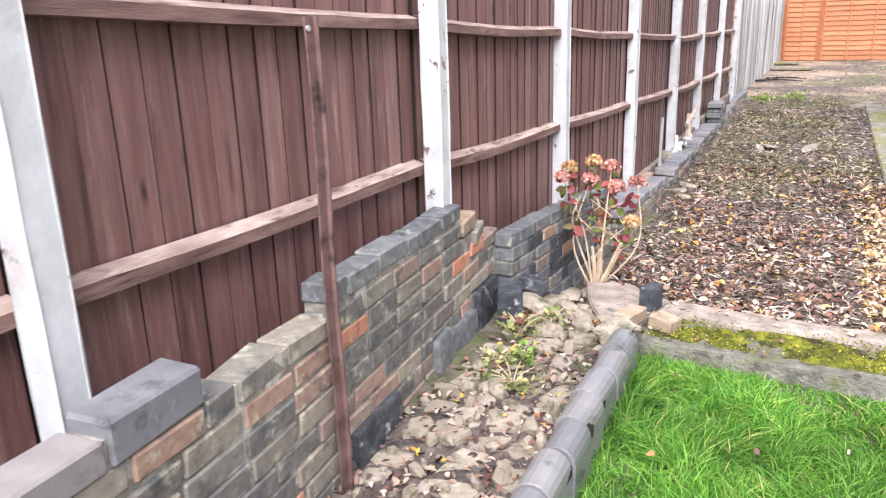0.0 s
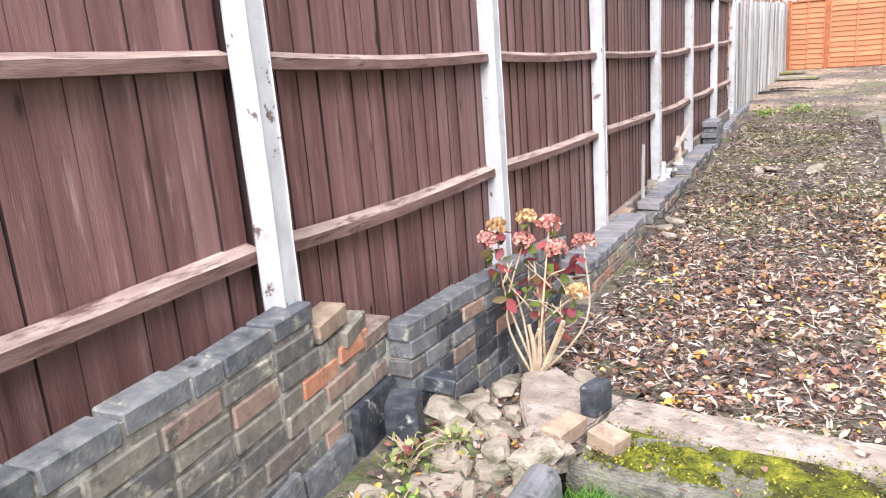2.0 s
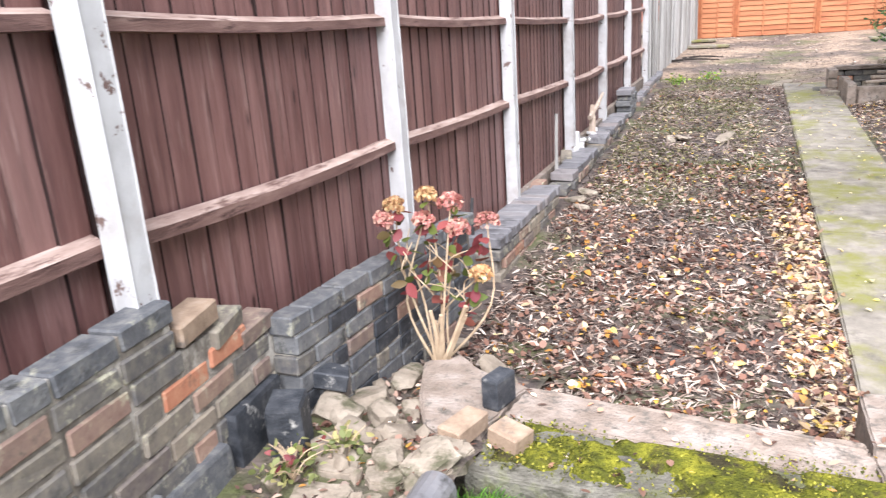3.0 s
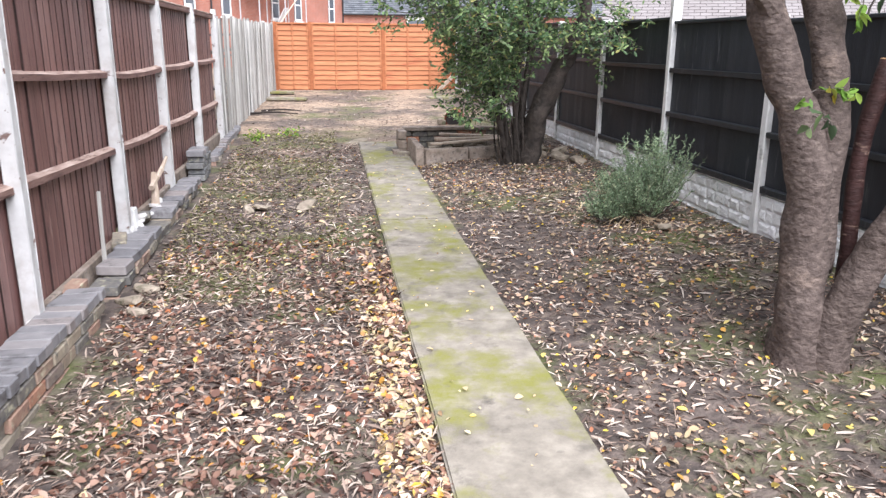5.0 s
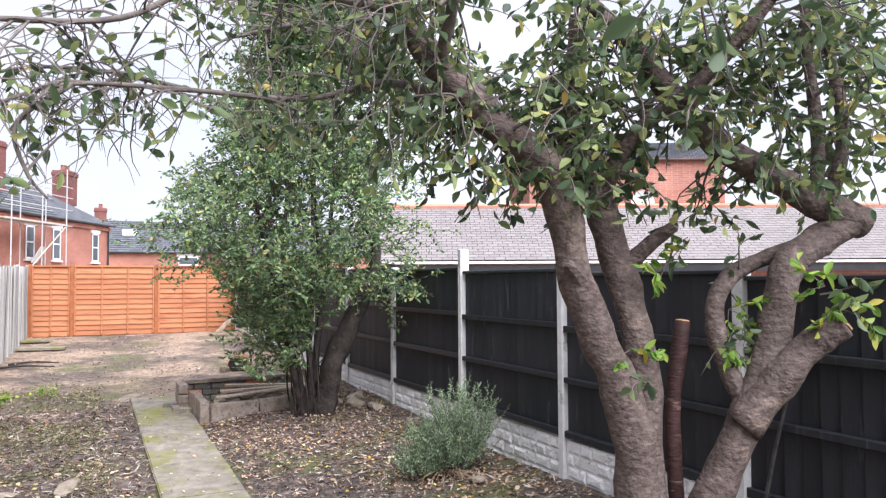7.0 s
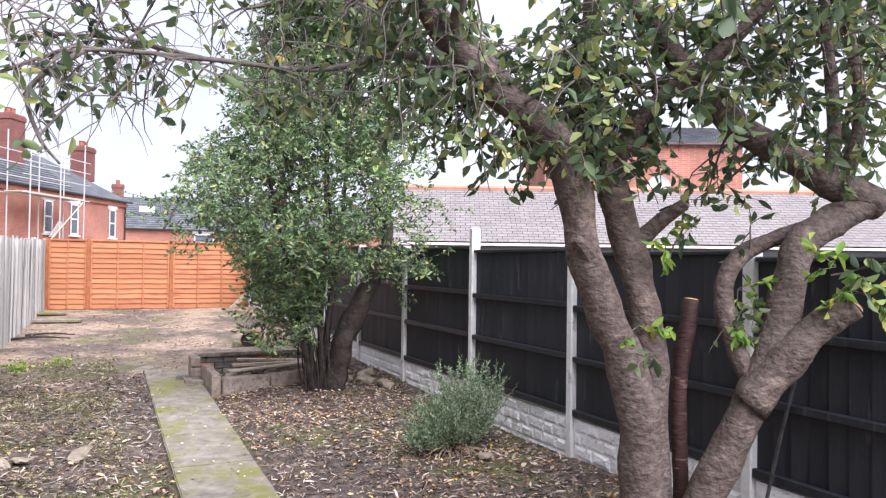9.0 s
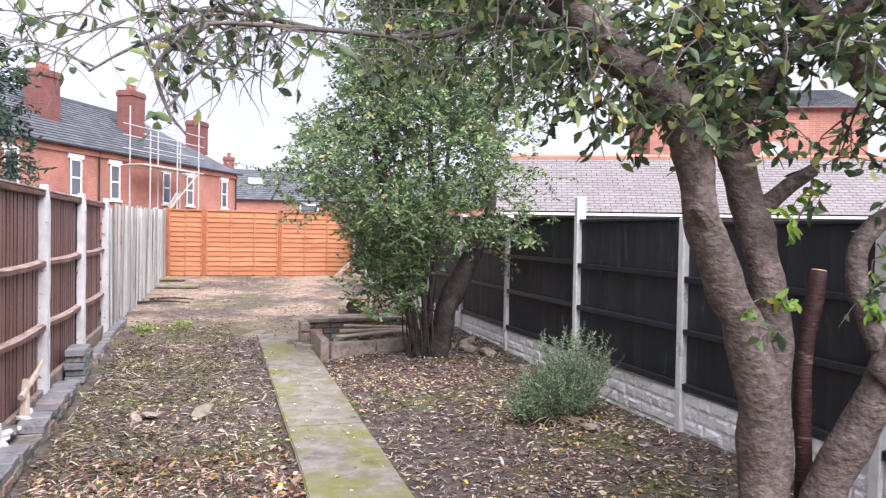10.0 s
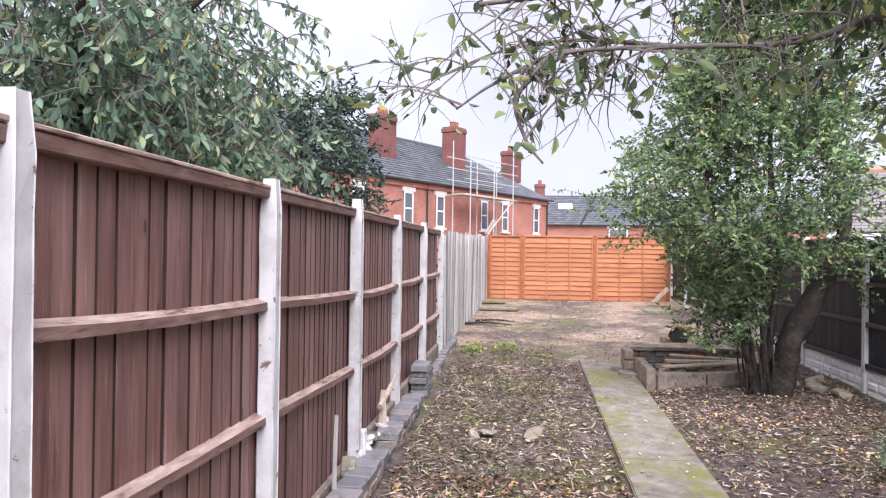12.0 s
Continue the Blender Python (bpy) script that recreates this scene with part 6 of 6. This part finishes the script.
crown_lines = [(Lp[8:], 52), ([(2.49, 5.91, 2.19), (2.40, 5.96, 2.6), (2.44, 6.01, 3.2)], 32), ([(3.5, 5.43, 2.2), (2.99, 5.58, 2.49), (2.57, 5.72, 2.99), (2.3, 5.9, 3.3)], 34),
               ([(3.60, 5.46, 2.54), (3.57, 5.48, 2.99), (3.56, 5.49, 3.4)], 26), ([(2.55, 5.7, 2.5), (2.8, 5.4, 2.8), (3.0, 5.1, 3.2)], 22), ([(3.73, 5.4, 2.6), (3.9, 5.5, 3.0), (4.0, 5.7, 3.4)], 18)]
for line, count in crown_lines:
    for i in range(count):
        p = on_line(line, (i + random.random()) / count)
        d = Vector((random.gauss(0, 0.8), random.gauss(0, 0.8), random.gauss(0.25, 0.7)))
        grow.twig(p, d, random.uniform(0.35, 0.75), 0.009, 1, 0.45, 0.9, 0.040, 5)
grow.room = None
for p, d in (((2.50, 5.80, 1.28), (0.1, -0.6, 0.3)), ((3.0, 5.55, 1.4), (-0.5, -0.3, 0.2)), ((3.36, 5.2, 1.6), (-0.3, -0.5, 0.3)), ((3.3, 5.24, 1.7), (0.2, -0.4, 0.2)), ((2.75, 5.75, 1.75), (0.3, -0.1, 0.9)), ((2.8, 5.72, 1.9), (0.4, -0.1, 0.8)), ((3.1, 5.6, 1.7), (0.1, -0.3, -0.5)), ((3.15, 5.6, 1.8), (0.0, -0.3, 0.5))):
    grow.twig(p, d, 0.3, 0.006, 1, 0.3, 0.8, 0.04, 3)
kept = [(a, d) for a, d in zip(grow.at, grow.along) if random.random() < (0.25 if a.x < 1.3 else 0.78)]
grow.at, grow.along = [k[0] for k in kept], [k[1] for k in kept]
n = len(grow.at)
leaves("foliage", [tuple(v) for v in grow.at], [tuple(v) for v in grow.along], rng.uniform(0.05, 0.095, n), rng.uniform(0.026, 0.046, n), m_leaf_plum, plum, "dull green leaves, some yellow", 0.2, None, 0.25)

# bright new shoots on the plum stubs
shoots = Growth()
shoots.bm.free()
shoots.bm = grow.bm
for p in ((3.33, 5.16, 1.66), (3.38, 5.15, 1.62), (3.28, 5.20, 1.74), (3.02, 5.57, 1.45), (3.05, 5.58, 1.62), (2.53, 5.74, 1.42), (2.70, 5.72, 1.85)):
    for _ in range(3):
        shoots.twig(p, (random.gauss(0, 0.6), random.gauss(-0.5, 0.5), random.gauss(0.2, 0.5)), 0.18, 0.003, 0, 0.4, 0.8, 0.022)
tw = part("branchwork", grow.bm, m_twig, plum)
n = len(shoots.at)
leaves("young_foliage", [tuple(v) for v in shoots.at], [tuple(v) for v in shoots.along], rng.uniform(0.05, 0.08, n), rng.uniform(0.028, 0.042, n), m_leaf_fresh, plum, "bright yellow-green young leaves", 0.2, None, 0.2)

# ---- privet tree by the raised bed ----
privet = thing("privet_tree", "dense privet tree with small leaves and dark stems", "tree", (2.62, 11.7, 0.1))
stems = [[(2.72, 11.68, 0.0), (2.80, 11.6, 0.7), (3.02, 11.48, 1.3), (3.25, 11.4, 1.85), (3.28, 11.4, 2.3), (3.05, 11.38, 2.5)], [(2.62, 11.7, 0.0), (2.62, 11.7, 0.8), (2.7, 11.7, 1.7), (2.6, 11.7, 3.0), (2.7, 11.8, 4.4)],
         [(2.55, 11.72, 0.0), (2.40, 11.7, 0.7), (2.15, 11.75, 1.6), (1.9, 11.8, 2.8), (1.8, 11.9, 3.9)], [(2.5, 11.7, 0.0), (2.35, 11.62, 0.6), (2.2, 11.6, 1.4), (2.2, 11.5, 2.6), (2.3, 11.4, 4.3)],
         [(2.58, 11.66, 0.0), (2.52, 11.6, 0.8), (2.5, 11.4, 1.8), (2.45, 11.2, 3.0), (2.5, 11.2, 4.2)], [(2.65, 11.75, 0.0), (2.7, 11.9, 0.9), (2.9, 12.1, 2.0), (3.0, 12.2, 3.2), (3.0, 12.2, 4.4)]]
for i, s in enumerate(stems):
    r = [0.17, 0.14, 0.11, 0.08, 0.055, 0.035] if i == 0 else [0.045, 0.038, 0.030, 0.022, 0.012]
    part("trunk" if i == 0 else "stem", taper(s, r[:len(s)], 12 if i == 0 else 8, 0.35), m_dark_bark, privet, smooth=True)
for _ in range(14):
    a = random.uniform(0, 6.28)
    p = Vector((2.5 + 0.14 * math.cos(a), 11.65 + 0.12 * math.sin(a), 0.05))
    part("sucker", limb(bmesh.new(), [p, p + Vector((random.gauss(0, 0.08), random.gauss(0, 0.08), 0.5)), p + Vector((random.gauss(-0.1, 0.2), random.gauss(0, 0.15), random.uniform(0.8, 1.3)))], 0.014, 0.005, 5, 0), m_dark_bark, privet)
pg = Growth()
made = 0
while made < 1450:
    z = random.uniform(0.5, 5.5)
    mid_r = (1.28 if z > 1.5 else 1.08) * math.sin(math.pi * min(1, max(0.02, (z - 0.1) / 6.2)) ** 0.75)
    cx = 2.56 - 0.22 * math.exp(-((z - 2.6) / 1.0) ** 2)
    a, rr = random.uniform(0, 2 * math.pi), random.random() ** 0.4
    bump_r = mid_r * (0.82 + 0.95 * noise.noise(Vector((math.cos(a) * 1.5, math.sin(a) * 1.5, z * 1.1))))
    if (z < 1.45 and math.cos(a) > -0.25) or (z < 1.0 and (math.sin(a) < -0.2 or random.random() < 0.4)):
        continue
    if 1.6 < z < 2.6 and math.cos(a) > 0.45 and random.random() < 0.55:
        continue
    p = Vector((cx + rr * bump_r * math.cos(a) * 0.92, 11.65 + rr * bump_r * math.sin(a), z))
    if p.x < 1.85 and z < 1.5:
        continue
    d = Vector((math.cos(a) * rr, math.sin(a) * rr, 0.55 + random.gauss(0, 0.35)))
    pg.twig(p, d, random.uniform(0.28, 0.6), 0.006, 1, 0.1, 0.85, 0.025, 4, 0.1, 3)
    made += 1
for s, e in (((1.7, 11.8, 2.9), (-0.9, 0.2, 0.35)), ((1.6, 11.8, 3.2), (-0.9, 0.0, 0.1)), ((1.6, 11.7, 2.5), (-0.8, 0, 0.4)), ((3.3, 11.4, 2.2), (0.8, -0.2, 0.25)), ((3.3, 11.4, 2.0), (0.9, 0, 0.1)), ((3.2, 11.3, 1.7), (0.8, -0.3, -0.1))):
    for _ in range(3):
        pg.twig(s, (e[0] + random.gauss(0, 0.25), e[1] + random.gauss(0, 0.3), e[2] + random.gauss(0, 0.25)), random.uniform(0.6, 0.95), 0.008, 1, 0.2, 0.7, 0.035, 5, 0.2, 3)
part("branchwork", pg.bm, m_twig, privet)
n = len(pg.at)
leaves("crown", [tuple(v) for v in pg.at], [tuple(v) for v in pg.along], rng.uniform(0.042, 0.085, n), rng.uniform(0.021, 0.038, n), m_leaf_privet, privet, "small green leaves", 0.15, None, 0.1)

# ---- trees beyond the brown fence ----
cherry = thing("cherry_tree", "broad cherry tree with drooping leaves behind the fence", "tree", (-4.6, 9.6, 0.0))
ct = [[(-4.7, 9.6, 0.0), (-4.7, 9.6, 1.4), (-4.5, 9.5, 2.3), (-4.0, 9.6, 3.4), (-3.4, 10.2, 4.4)], [(-4.6, 9.55, 1.9), (-5.0, 9.0, 3.0), (-5.2, 8.3, 4.2)], [(-4.55, 9.5, 2.2), (-4.0, 10.3, 3.2), (-3.7, 11.0, 3.9)], [(-4.6, 9.5, 1.8), (-3.9, 8.7, 2.8), (-3.4, 8.0, 3.9)],
      [(-4.6, 9.5, 2.1), (-4.7, 10.6, 3.5), (-4.8, 11.6, 4.6)], [(-4.55, 9.5, 1.7), (-3.7, 9.7, 2.4), (-2.9, 10.3, 2.9)]]
for i, s in enumerate(ct):
    part("trunk" if i == 0 else "limb", taper(s, [0.16, 0.14, 0.11, 0.07, 0.03][-len(s):] if i else [0.17, 0.15, 0.12, 0.08, 0.04], 8, 0.25), m_dark_bark, cherry, smooth=True)
cg = Growth()
for i, s in enumerate(ct):
    for k in range(125):
        p = on_line(s, 0.35 + 0.65 * random.random()) + Vector((random.gauss(0, 0.35), random.gauss(0, 0.35), random.gauss(0, 0.3)))
        if p.x > -2.5:
            continue
        cg.twig(p, (random.gauss(0, 0.9), random.gauss(0, 0.9), random.gauss(0.05, 0.5)), random.uniform(0.5, 1.1), 0.011, 1, 0.6, 0.9, 0.055, 4, 0.15, 3)
part("branchwork", cg.bm, m_twig, cherry)
n = len(cg.at)
along = np.array([tuple(v) for v in cg.along]) + np.array([0, 0, -0.45])
leaves("crown", [tuple(v) for v in cg.at], along, rng.uniform(0.075, 0.135, n), rng.uniform(0.032, 0.056, n), m_leaf_cherry, cherry, "grey-green hanging leaves", 0.15, None, 0.2)

laurel = thing("laurel_tree", "dark evergreen laurel behind the fence", "tree", (-3.75, 14.4, 0.1))
part("trunk", taper([(-3.75, 14.4, 0), (-3.75, 14.4, 1.2), (-3.65, 14.4, 2.4), (-3.75, 14.3, 3.6)], [0.12, 0.1, 0.07, 0.03], 8, 0.2), m_dark_bark, laurel)
lg = Growth()
for _ in range(420):
    z = random.uniform(1.0, 4.2)
    r = 1.15 * math.sqrt(max(0.05, 1 - ((z - 2.5) / 2.1) ** 2))
    a, rr = random.uniform(0, 6.283), math.sqrt(random.random())
    lg.twig((-3.75 + r * rr * math.cos(a), 14.4 + r * rr * math.sin(a), z), (math.cos(a), math.sin(a), random.gauss(0.3, 0.4)), random.uniform(0.3, 0.55), 0.008, 1, 0.2, 0.9, 0.045, 4, 0.1, 3)
part("branchwork", lg.bm, m_twig, laurel)
n = len(lg.at)
leaves("crown", [tuple(v) for v in lg.at], [tuple(v) for v in lg.along], rng.uniform(0.09, 0.14, n), rng.uniform(0.03, 0.045, n), m_leaf_laurel, laurel, "dark glossy leaves", 0.2, None, 0.3)

# ---- rosemary bush ----
rosemary = thing("rosemary_bush", "bushy grey-green rosemary in the leaf-covered bed", "bush", (2.95, 8.72, 0.03))
rg = Growth()
for cx, cy, reach, tall, count in ((-0.16, 0.0, 0.75, 0.42, 120), (0.02, -0.08, 0.55, 0.55, 130), (0.2, 0.05, 0.35, 0.74, 110), (0.08, 0.15, 0.7, 0.5, 90), (-0.3, -0.05, 0.8, 0.3, 50)):
    for _ in range(count):
        a, rr = random.uniform(0, 6.283), math.sqrt(random.random())
        p = Vector((2.95 + cx * 0.8 + 0.10 * rr * math.cos(a), 8.72 + cy + 0.10 * rr * math.sin(a), bed_z(2.95, 8.72)))
        d = Vector((cx * 0.8 + math.cos(a) * rr * reach, math.sin(a) * rr * reach, 0.8 + random.gauss(0, 0.12)))
        rg.twig(p, d, tall * random.uniform(0.55, 1.15), 0.004, 0, -0.35, 0.5, 0.0085, 0, 0.3, 3)
part("branchwork", rg.bm, m_twig, rosemary)
n = len(rg.at)
leaves("foliage", [tuple(v) for v in rg.at], [tuple(v) for v in rg.along], rng.uniform(0.024, 0.042, n), rng.uniform(0.005, 0.009, n), m_leaf_rosemary, rosemary, "narrow grey-green needles", 0.1)
rd = Growth()
for _ in range(26):
    a = random.uniform(2.6, 5.6)
    rd.twig((2.9, 8.65, bed_z(2.9, 8.65) + 0.04), (math.cos(a), math.sin(a), 0.25), random.uniform(0.25, 0.5), 0.005, 1, 0.5, 0.8, 0, 2, 0.3, 3)
part("dead_growth", rd.bm, m_cane, rosemary, "dry bare lower stems")

# ---- faded hydrangea by the low wall ----
hyd = thing("hydrangea", "leggy hydrangea with faded pink and ochre flower heads", "shrub", (-1.04, 4.02, 0.05))
base = Vector((-1.03, 4.0, 0.02))
heads = [(-1.20, 4.04, 0.76, 0), (-1.08, 4.11, 0.79, 0), (-0.99, 4.15, 0.75, 1), (-1.09, 4.08, 0.69, 1), (-0.85, 4.20, 0.66, 1), (-0.86, 4.12, 0.45, 0), (-1.23, 4.0, 0.71, 1), (-0.96, 4.14, 0.64, 1)]
hl_at, hl_al = [], []
for x, y, z, pink in heads:
    tip = Vector((x, y, z))
    midp = base.lerp(tip, 0.5) + Vector((random.gauss(0, 0.07), random.gauss(0, 0.05), random.uniform(-0.04, 0.06)))
    st = part("stem", limb(bmesh.new(), [base + Vector((random.gauss(0, 0.02), random.gauss(0, 0.02), 0)), midp, tip], 0.007, 0.003, 6, 0.2), m_cane, hyd)
    for _ in range(2):
        a0 = base.lerp(tip, random.uniform(0.45, 0.8))
        part("side_shoot", limb(bmesh.new(), [a0, a0 + Vector((random.gauss(0, 0.04), random.gauss(0, 0.04), 0.05)), a0 + Vector((random.gauss(0, 0.07), random.gauss(0, 0.06), random.uniform(0.06, 0.14)))], 0.004, 0.002, 5, 0), m_cane, hyd)
    n = 190
    dirs = unit(rng.normal(size=(n, 3)))
    dirs[:, 2] = np.where(dirs[:, 2] < -0.35, -dirs[:, 2], dirs[:, 2])
    rad = (0.048 if pink else 0.045) * rng.uniform(0.8, 1.15) * (0.8 + 0.25 * rng.random(n))
    at = np.array(tip) + dirs * rad[:, None] * np.array([1, 1, 0.8])
    leaves("flower_head", at, unit(np.cross(dirs, rng.normal(size=(n, 3)))) + dirs * 0.25, rng.uniform(0.016, 0.026, n), rng.uniform(0.014, 0.022, n), m_petal_pink if pink else m_petal_ochre, hyd,
           "faded pink flower head" if pink else "faded ochre flower head", 0.1)
    for _ in range(12):
        t = random.uniform(0.45, 0.97)
        hl_at.append(tuple(base.lerp(tip, t) + Vector((0, 0, 0.01))))
        hl_al.append((random.gauss(0, 1), random.gauss(0, 1), random.gauss(-0.3, 0.4)))
for a in range(5):
    q = base + Vector((random.uniform(-0.05, 0.18), random.uniform(-0.05, 0.2), random.uniform(0.2, 0.36)))
    part("cane", limb(bmesh.new(), [base, base.lerp(q, 0.5) + Vector((0.01, 0, 0.02)), q], 0.016, 0.009, 6, 0.2), m_cane, hyd)
n = len(hl_at)
leaves("foliage", hl_at, hl_al, rng.uniform(0.05, 0.085, n), rng.uniform(0.035, 0.055, n), m_leaf_red, hyd, "reddening green leaves", 0.15)


# ---- weeds ----
def weed(name, label, x, y, z, count, reach, size, material):
    w = thing(name, label, "weed", (x, y, z), "weeds")
    g = Growth()
    for _ in range(count):
        a = random.uniform(0, 6.283)
        g.twig((x + random.gauss(0, reach * 0.2), y + random.gauss(0, reach * 0.2), z), (math.cos(a), math.sin(a), random.uniform(0.5, 1.6)), random.uniform(0.5, 1.0) * reach, 0.003, 0, 0.2, 0.7, reach / 5, 0, 0.25, 3)
    bmesh.ops.delete(g.bm, geom=list(g.bm.verts), context="VERTS")
    n = len(g.at)
    g.bm.free()
    for q in range(min(count, 12)):
        a, r = random.uniform(0, 6.283), random.uniform(0.3, 0.8) * reach
        part("stalk", limb(bmesh.new(), [(x, y, z - 0.01), (x + 0.4 * r * math.cos(a), y + 0.4 * r * math.sin(a), z + 0.5 * r), (x + r * math.cos(a), y + r * math.sin(a), z + 0.75 * r)], 0.003, 0.0015, 4, 0, 3), m_cane, w)
    leaves("foliage", [tuple(v) for v in g.at], [tuple(v) for v in g.along], rng.uniform(0.7, 1.3, n) * size, rng.uniform(0.5, 0.8, n) * size, material, w, "", 0.2)


weed("weed", "bright green weed in the paving cracks", -0.98, 2.72, 0.19, 12, 0.09, 0.032, m_leaf_fresh)
weed("weed", "yellowing weed at the wall foot", -1.08, 2.95, 0.19, 22, 0.13, 0.032, m_leaf_weed)
weed("weed", "yellowing weed among the rubble", -0.98, 3.10, 0.19, 20, 0.12, 0.03, m_leaf_weed)
weed("weed", "reddish weed beside the dark block", -1.10, 2.98, 0.2, 8, 0.15, 0.028, m_leaf_red)
weed("weed", "sprawling yellow-green weed between paving stones", -0.92, 2.45, 0.19, 18, 0.13, 0.03, m_leaf_weed)
weed("weed", "small yellow weed by the wall foot", -1.06, 2.62, 0.19, 18, 0.12, 0.03, m_leaf_weed)
weed("weed", "fresh green weed clump on dry soil", -0.43, 14.5, ground_z(14.5) + 0.02, 26, 0.3, 0.05, m_leaf_fresh)
weed("weed", "low pale weed beside the grey fence", -0.95, 14.3, ground_z(14.3), 24, 0.2, 0.05, m_leaf_fresh)

# ---- dead leaves, twigs and chips ----


def strew(name, label, n, xr, yr, zf, length, width, material, tilt=0.25, keep=None):
    x, y = rng.uniform(*xr, n), rng.uniform(*yr, n)
    if keep is not None:
        m = np.array([keep(a, b) for a, b in zip(x, y)])
        x, y = x[m], y[m]
    n = len(x)
    z = np.array([zf(a, b) for a, b in zip(x, y)])
    al = np.stack([rng.normal(size=n), rng.normal(size=n), rng.normal(scale=tilt, size=n)], 1)
    z = z + rng.uniform(0.003, 0.018, n)
    L = rng.uniform(*length, n)
    ob = leaves(name, np.stack([x, y, z], 1), al, L, L * rng.uniform(*width, n), material, None, "", rng.uniform(0.0, 0.4, (n, 1)), (0, 0, 1), rng.uniform(-0.1, 0.22, (n, 1)))
    return tagged(ob, label, "litter", kind="stuff")


def patchy(a, b, s=1.1, lift=0.0):
    return noise.noise(Vector((a * s, b * s, 11))) + 0.5 * noise.noise(Vector((a * 3.3, b * 3.3, 4))) + lift > rng.uniform(-0.7, 0.7)


def off_path(a, b):
    return not (0.63 < a < 1.32 and b < 13.85)


strew("dead_leaves", "dense brown and buff dead leaves on the bed", 11500, (-1.15, 0.62), (3.78, 8.6), bed_z, (0.016, 0.055), (0.45, 0.9), m_litter_brown, 0.4, lambda a, b: patchy(a, b, 1.1, 0.30 - 0.10 * (b - 4) - 0.9 * max(0, -0.7 - a)))
strew("dead_leaves", "thinner dead leaves further up the bed", 2600, (-1.15, 0.62), (8.0, 14.0), bed_z, (0.018, 0.045), (0.42, 0.75), m_litter_brown, 0.3, lambda a, b: patchy(a, b, 0.9, -0.05))
strew("twigs_and_chips", "broken twigs and wood chips over the soil", 12000, (-1.15, 0.62), (3.78, 13.5), bed_z, (0.03, 0.10), (0.07, 0.2), m_chip, 0.18)
strew("twigs_and_chips", "shredded bark and leaf stalks near the kerb", 9000, (-1.15, 0.62), (3.78, 8.0), bed_z, (0.02, 0.09), (0.05, 0.2), m_chip, 0.3)
strew("dead_leaves", "dead leaves scattered under the plum tree", 12500, (1.33, 3.70), (4.05, 13.0), bed_z, (0.015, 0.046), (0.42, 0.8), m_litter, 0.3, lambda a, b: patchy(a, b, 0.9, 0.02))
strew("twigs_and_chips", "twigs and chips under the trees", 17000, (1.33, 3.70), (4.05, 14.0), bed_z, (0.03, 0.09), (0.08, 0.22), m_chip, 0.18)
strew("dead_leaves", "dry litter on the trampled soil", 3600, (-1.2, 3.6), (13.0, 23.2), lambda a, b: ground_z(b) + 0.02, (0.015, 0.05), (0.2, 0.6), m_chip, 0.2, off_path)
strew("dead_leaves", "leaves lying on the concrete path", 150, (0.65, 1.30), (4.1, 13.7), lambda a, b: ground_z(b) + 0.036, (0.016, 0.045), (0.45, 0.75), m_yellow_leaf, 0.2)
strew("dead_leaves", "leaf drift along the path edge", 800, (0.36, 0.64), (4.1, 7.2), bed_z, (0.022, 0.06), (0.45, 0.75), m_yellow_leaf, 0.35)
strew("dead_leaves", "brown leaf drift against the path", 700, (0.40, 0.64), (4.1, 8.0), bed_z, (0.03, 0.07), (0.45, 0.75), m_litter, 0.35)
strew("dead_leaves", "scattered yellow leaves on the beds", 420, (-1.1, 0.62), (3.8, 10.5), bed_z, (0.025, 0.065), (0.42, 0.7), m_yellow_leaf, 0.35)
strew("dead_leaves", "pale yellow leaves under the plum tree", 1100, (1.33, 3.6), (4.1, 12.0), bed_z, (0.02, 0.055), (0.4, 0.8), m_yellow_leaf, 0.35)
strew("dead_leaves", "leaves caught in the rubble strip", 1500, (-1.22, -0.64), (0.2, 4.2), strip_z, (0.014, 0.042), (0.3, 0.75), m_litter_brown, 0.3)
strew("twigs_and_chips", "grit and chips in the rubble strip", 900, (-1.22, -0.64), (0.2, 4.4), strip_z, (0.012, 0.05), (0.15, 0.6), m_chip, 0.2)
strew("dead_leaves", "a few leaves lying on the lawn", 34, (-0.4, 1.6), (1.2, 3.1), lambda a, b: 0.125, (0.02, 0.05), (0.4, 0.7), m_litter, 0.3)
strew("dead_leaves", "leaves and crumbs on the mossy kerb", 160, (-0.6, 1.8), (3.15, 4.0), lambda a, b: 0.142, (0.012, 0.045), (0.4, 0.7), m_litter, 0.15)
strew("straw", "dry straw and grass stalks over the upper bed", 9000, (-1.12, 0.30), (7.2, 15.5), bed_z, (0.03, 0.11), (0.04, 0.12), m_straw, 0.25, lambda a, b: patchy(a, b, 0.8, 0.0))
strew("moss", "yellow-green moss and seedlings on the bed", 12000, (-1.12, 0.3), (7.6, 15.0), bed_z, (0.012, 0.04), (0.3, 0.8), m_moss_bit, 0.6, lambda a, b: patchy(a, b, 0.8, -0.15))
strew("moss", "moss tufts along the kerb lip", 6000, (-0.6, 1.7), (3.22, 3.52), lambda a, b: 0.146, (0.005, 0.014), (0.5, 0.9), m_moss_tuft, 1.2, lambda a, b: patchy(a, b, 2.2, 0.0))
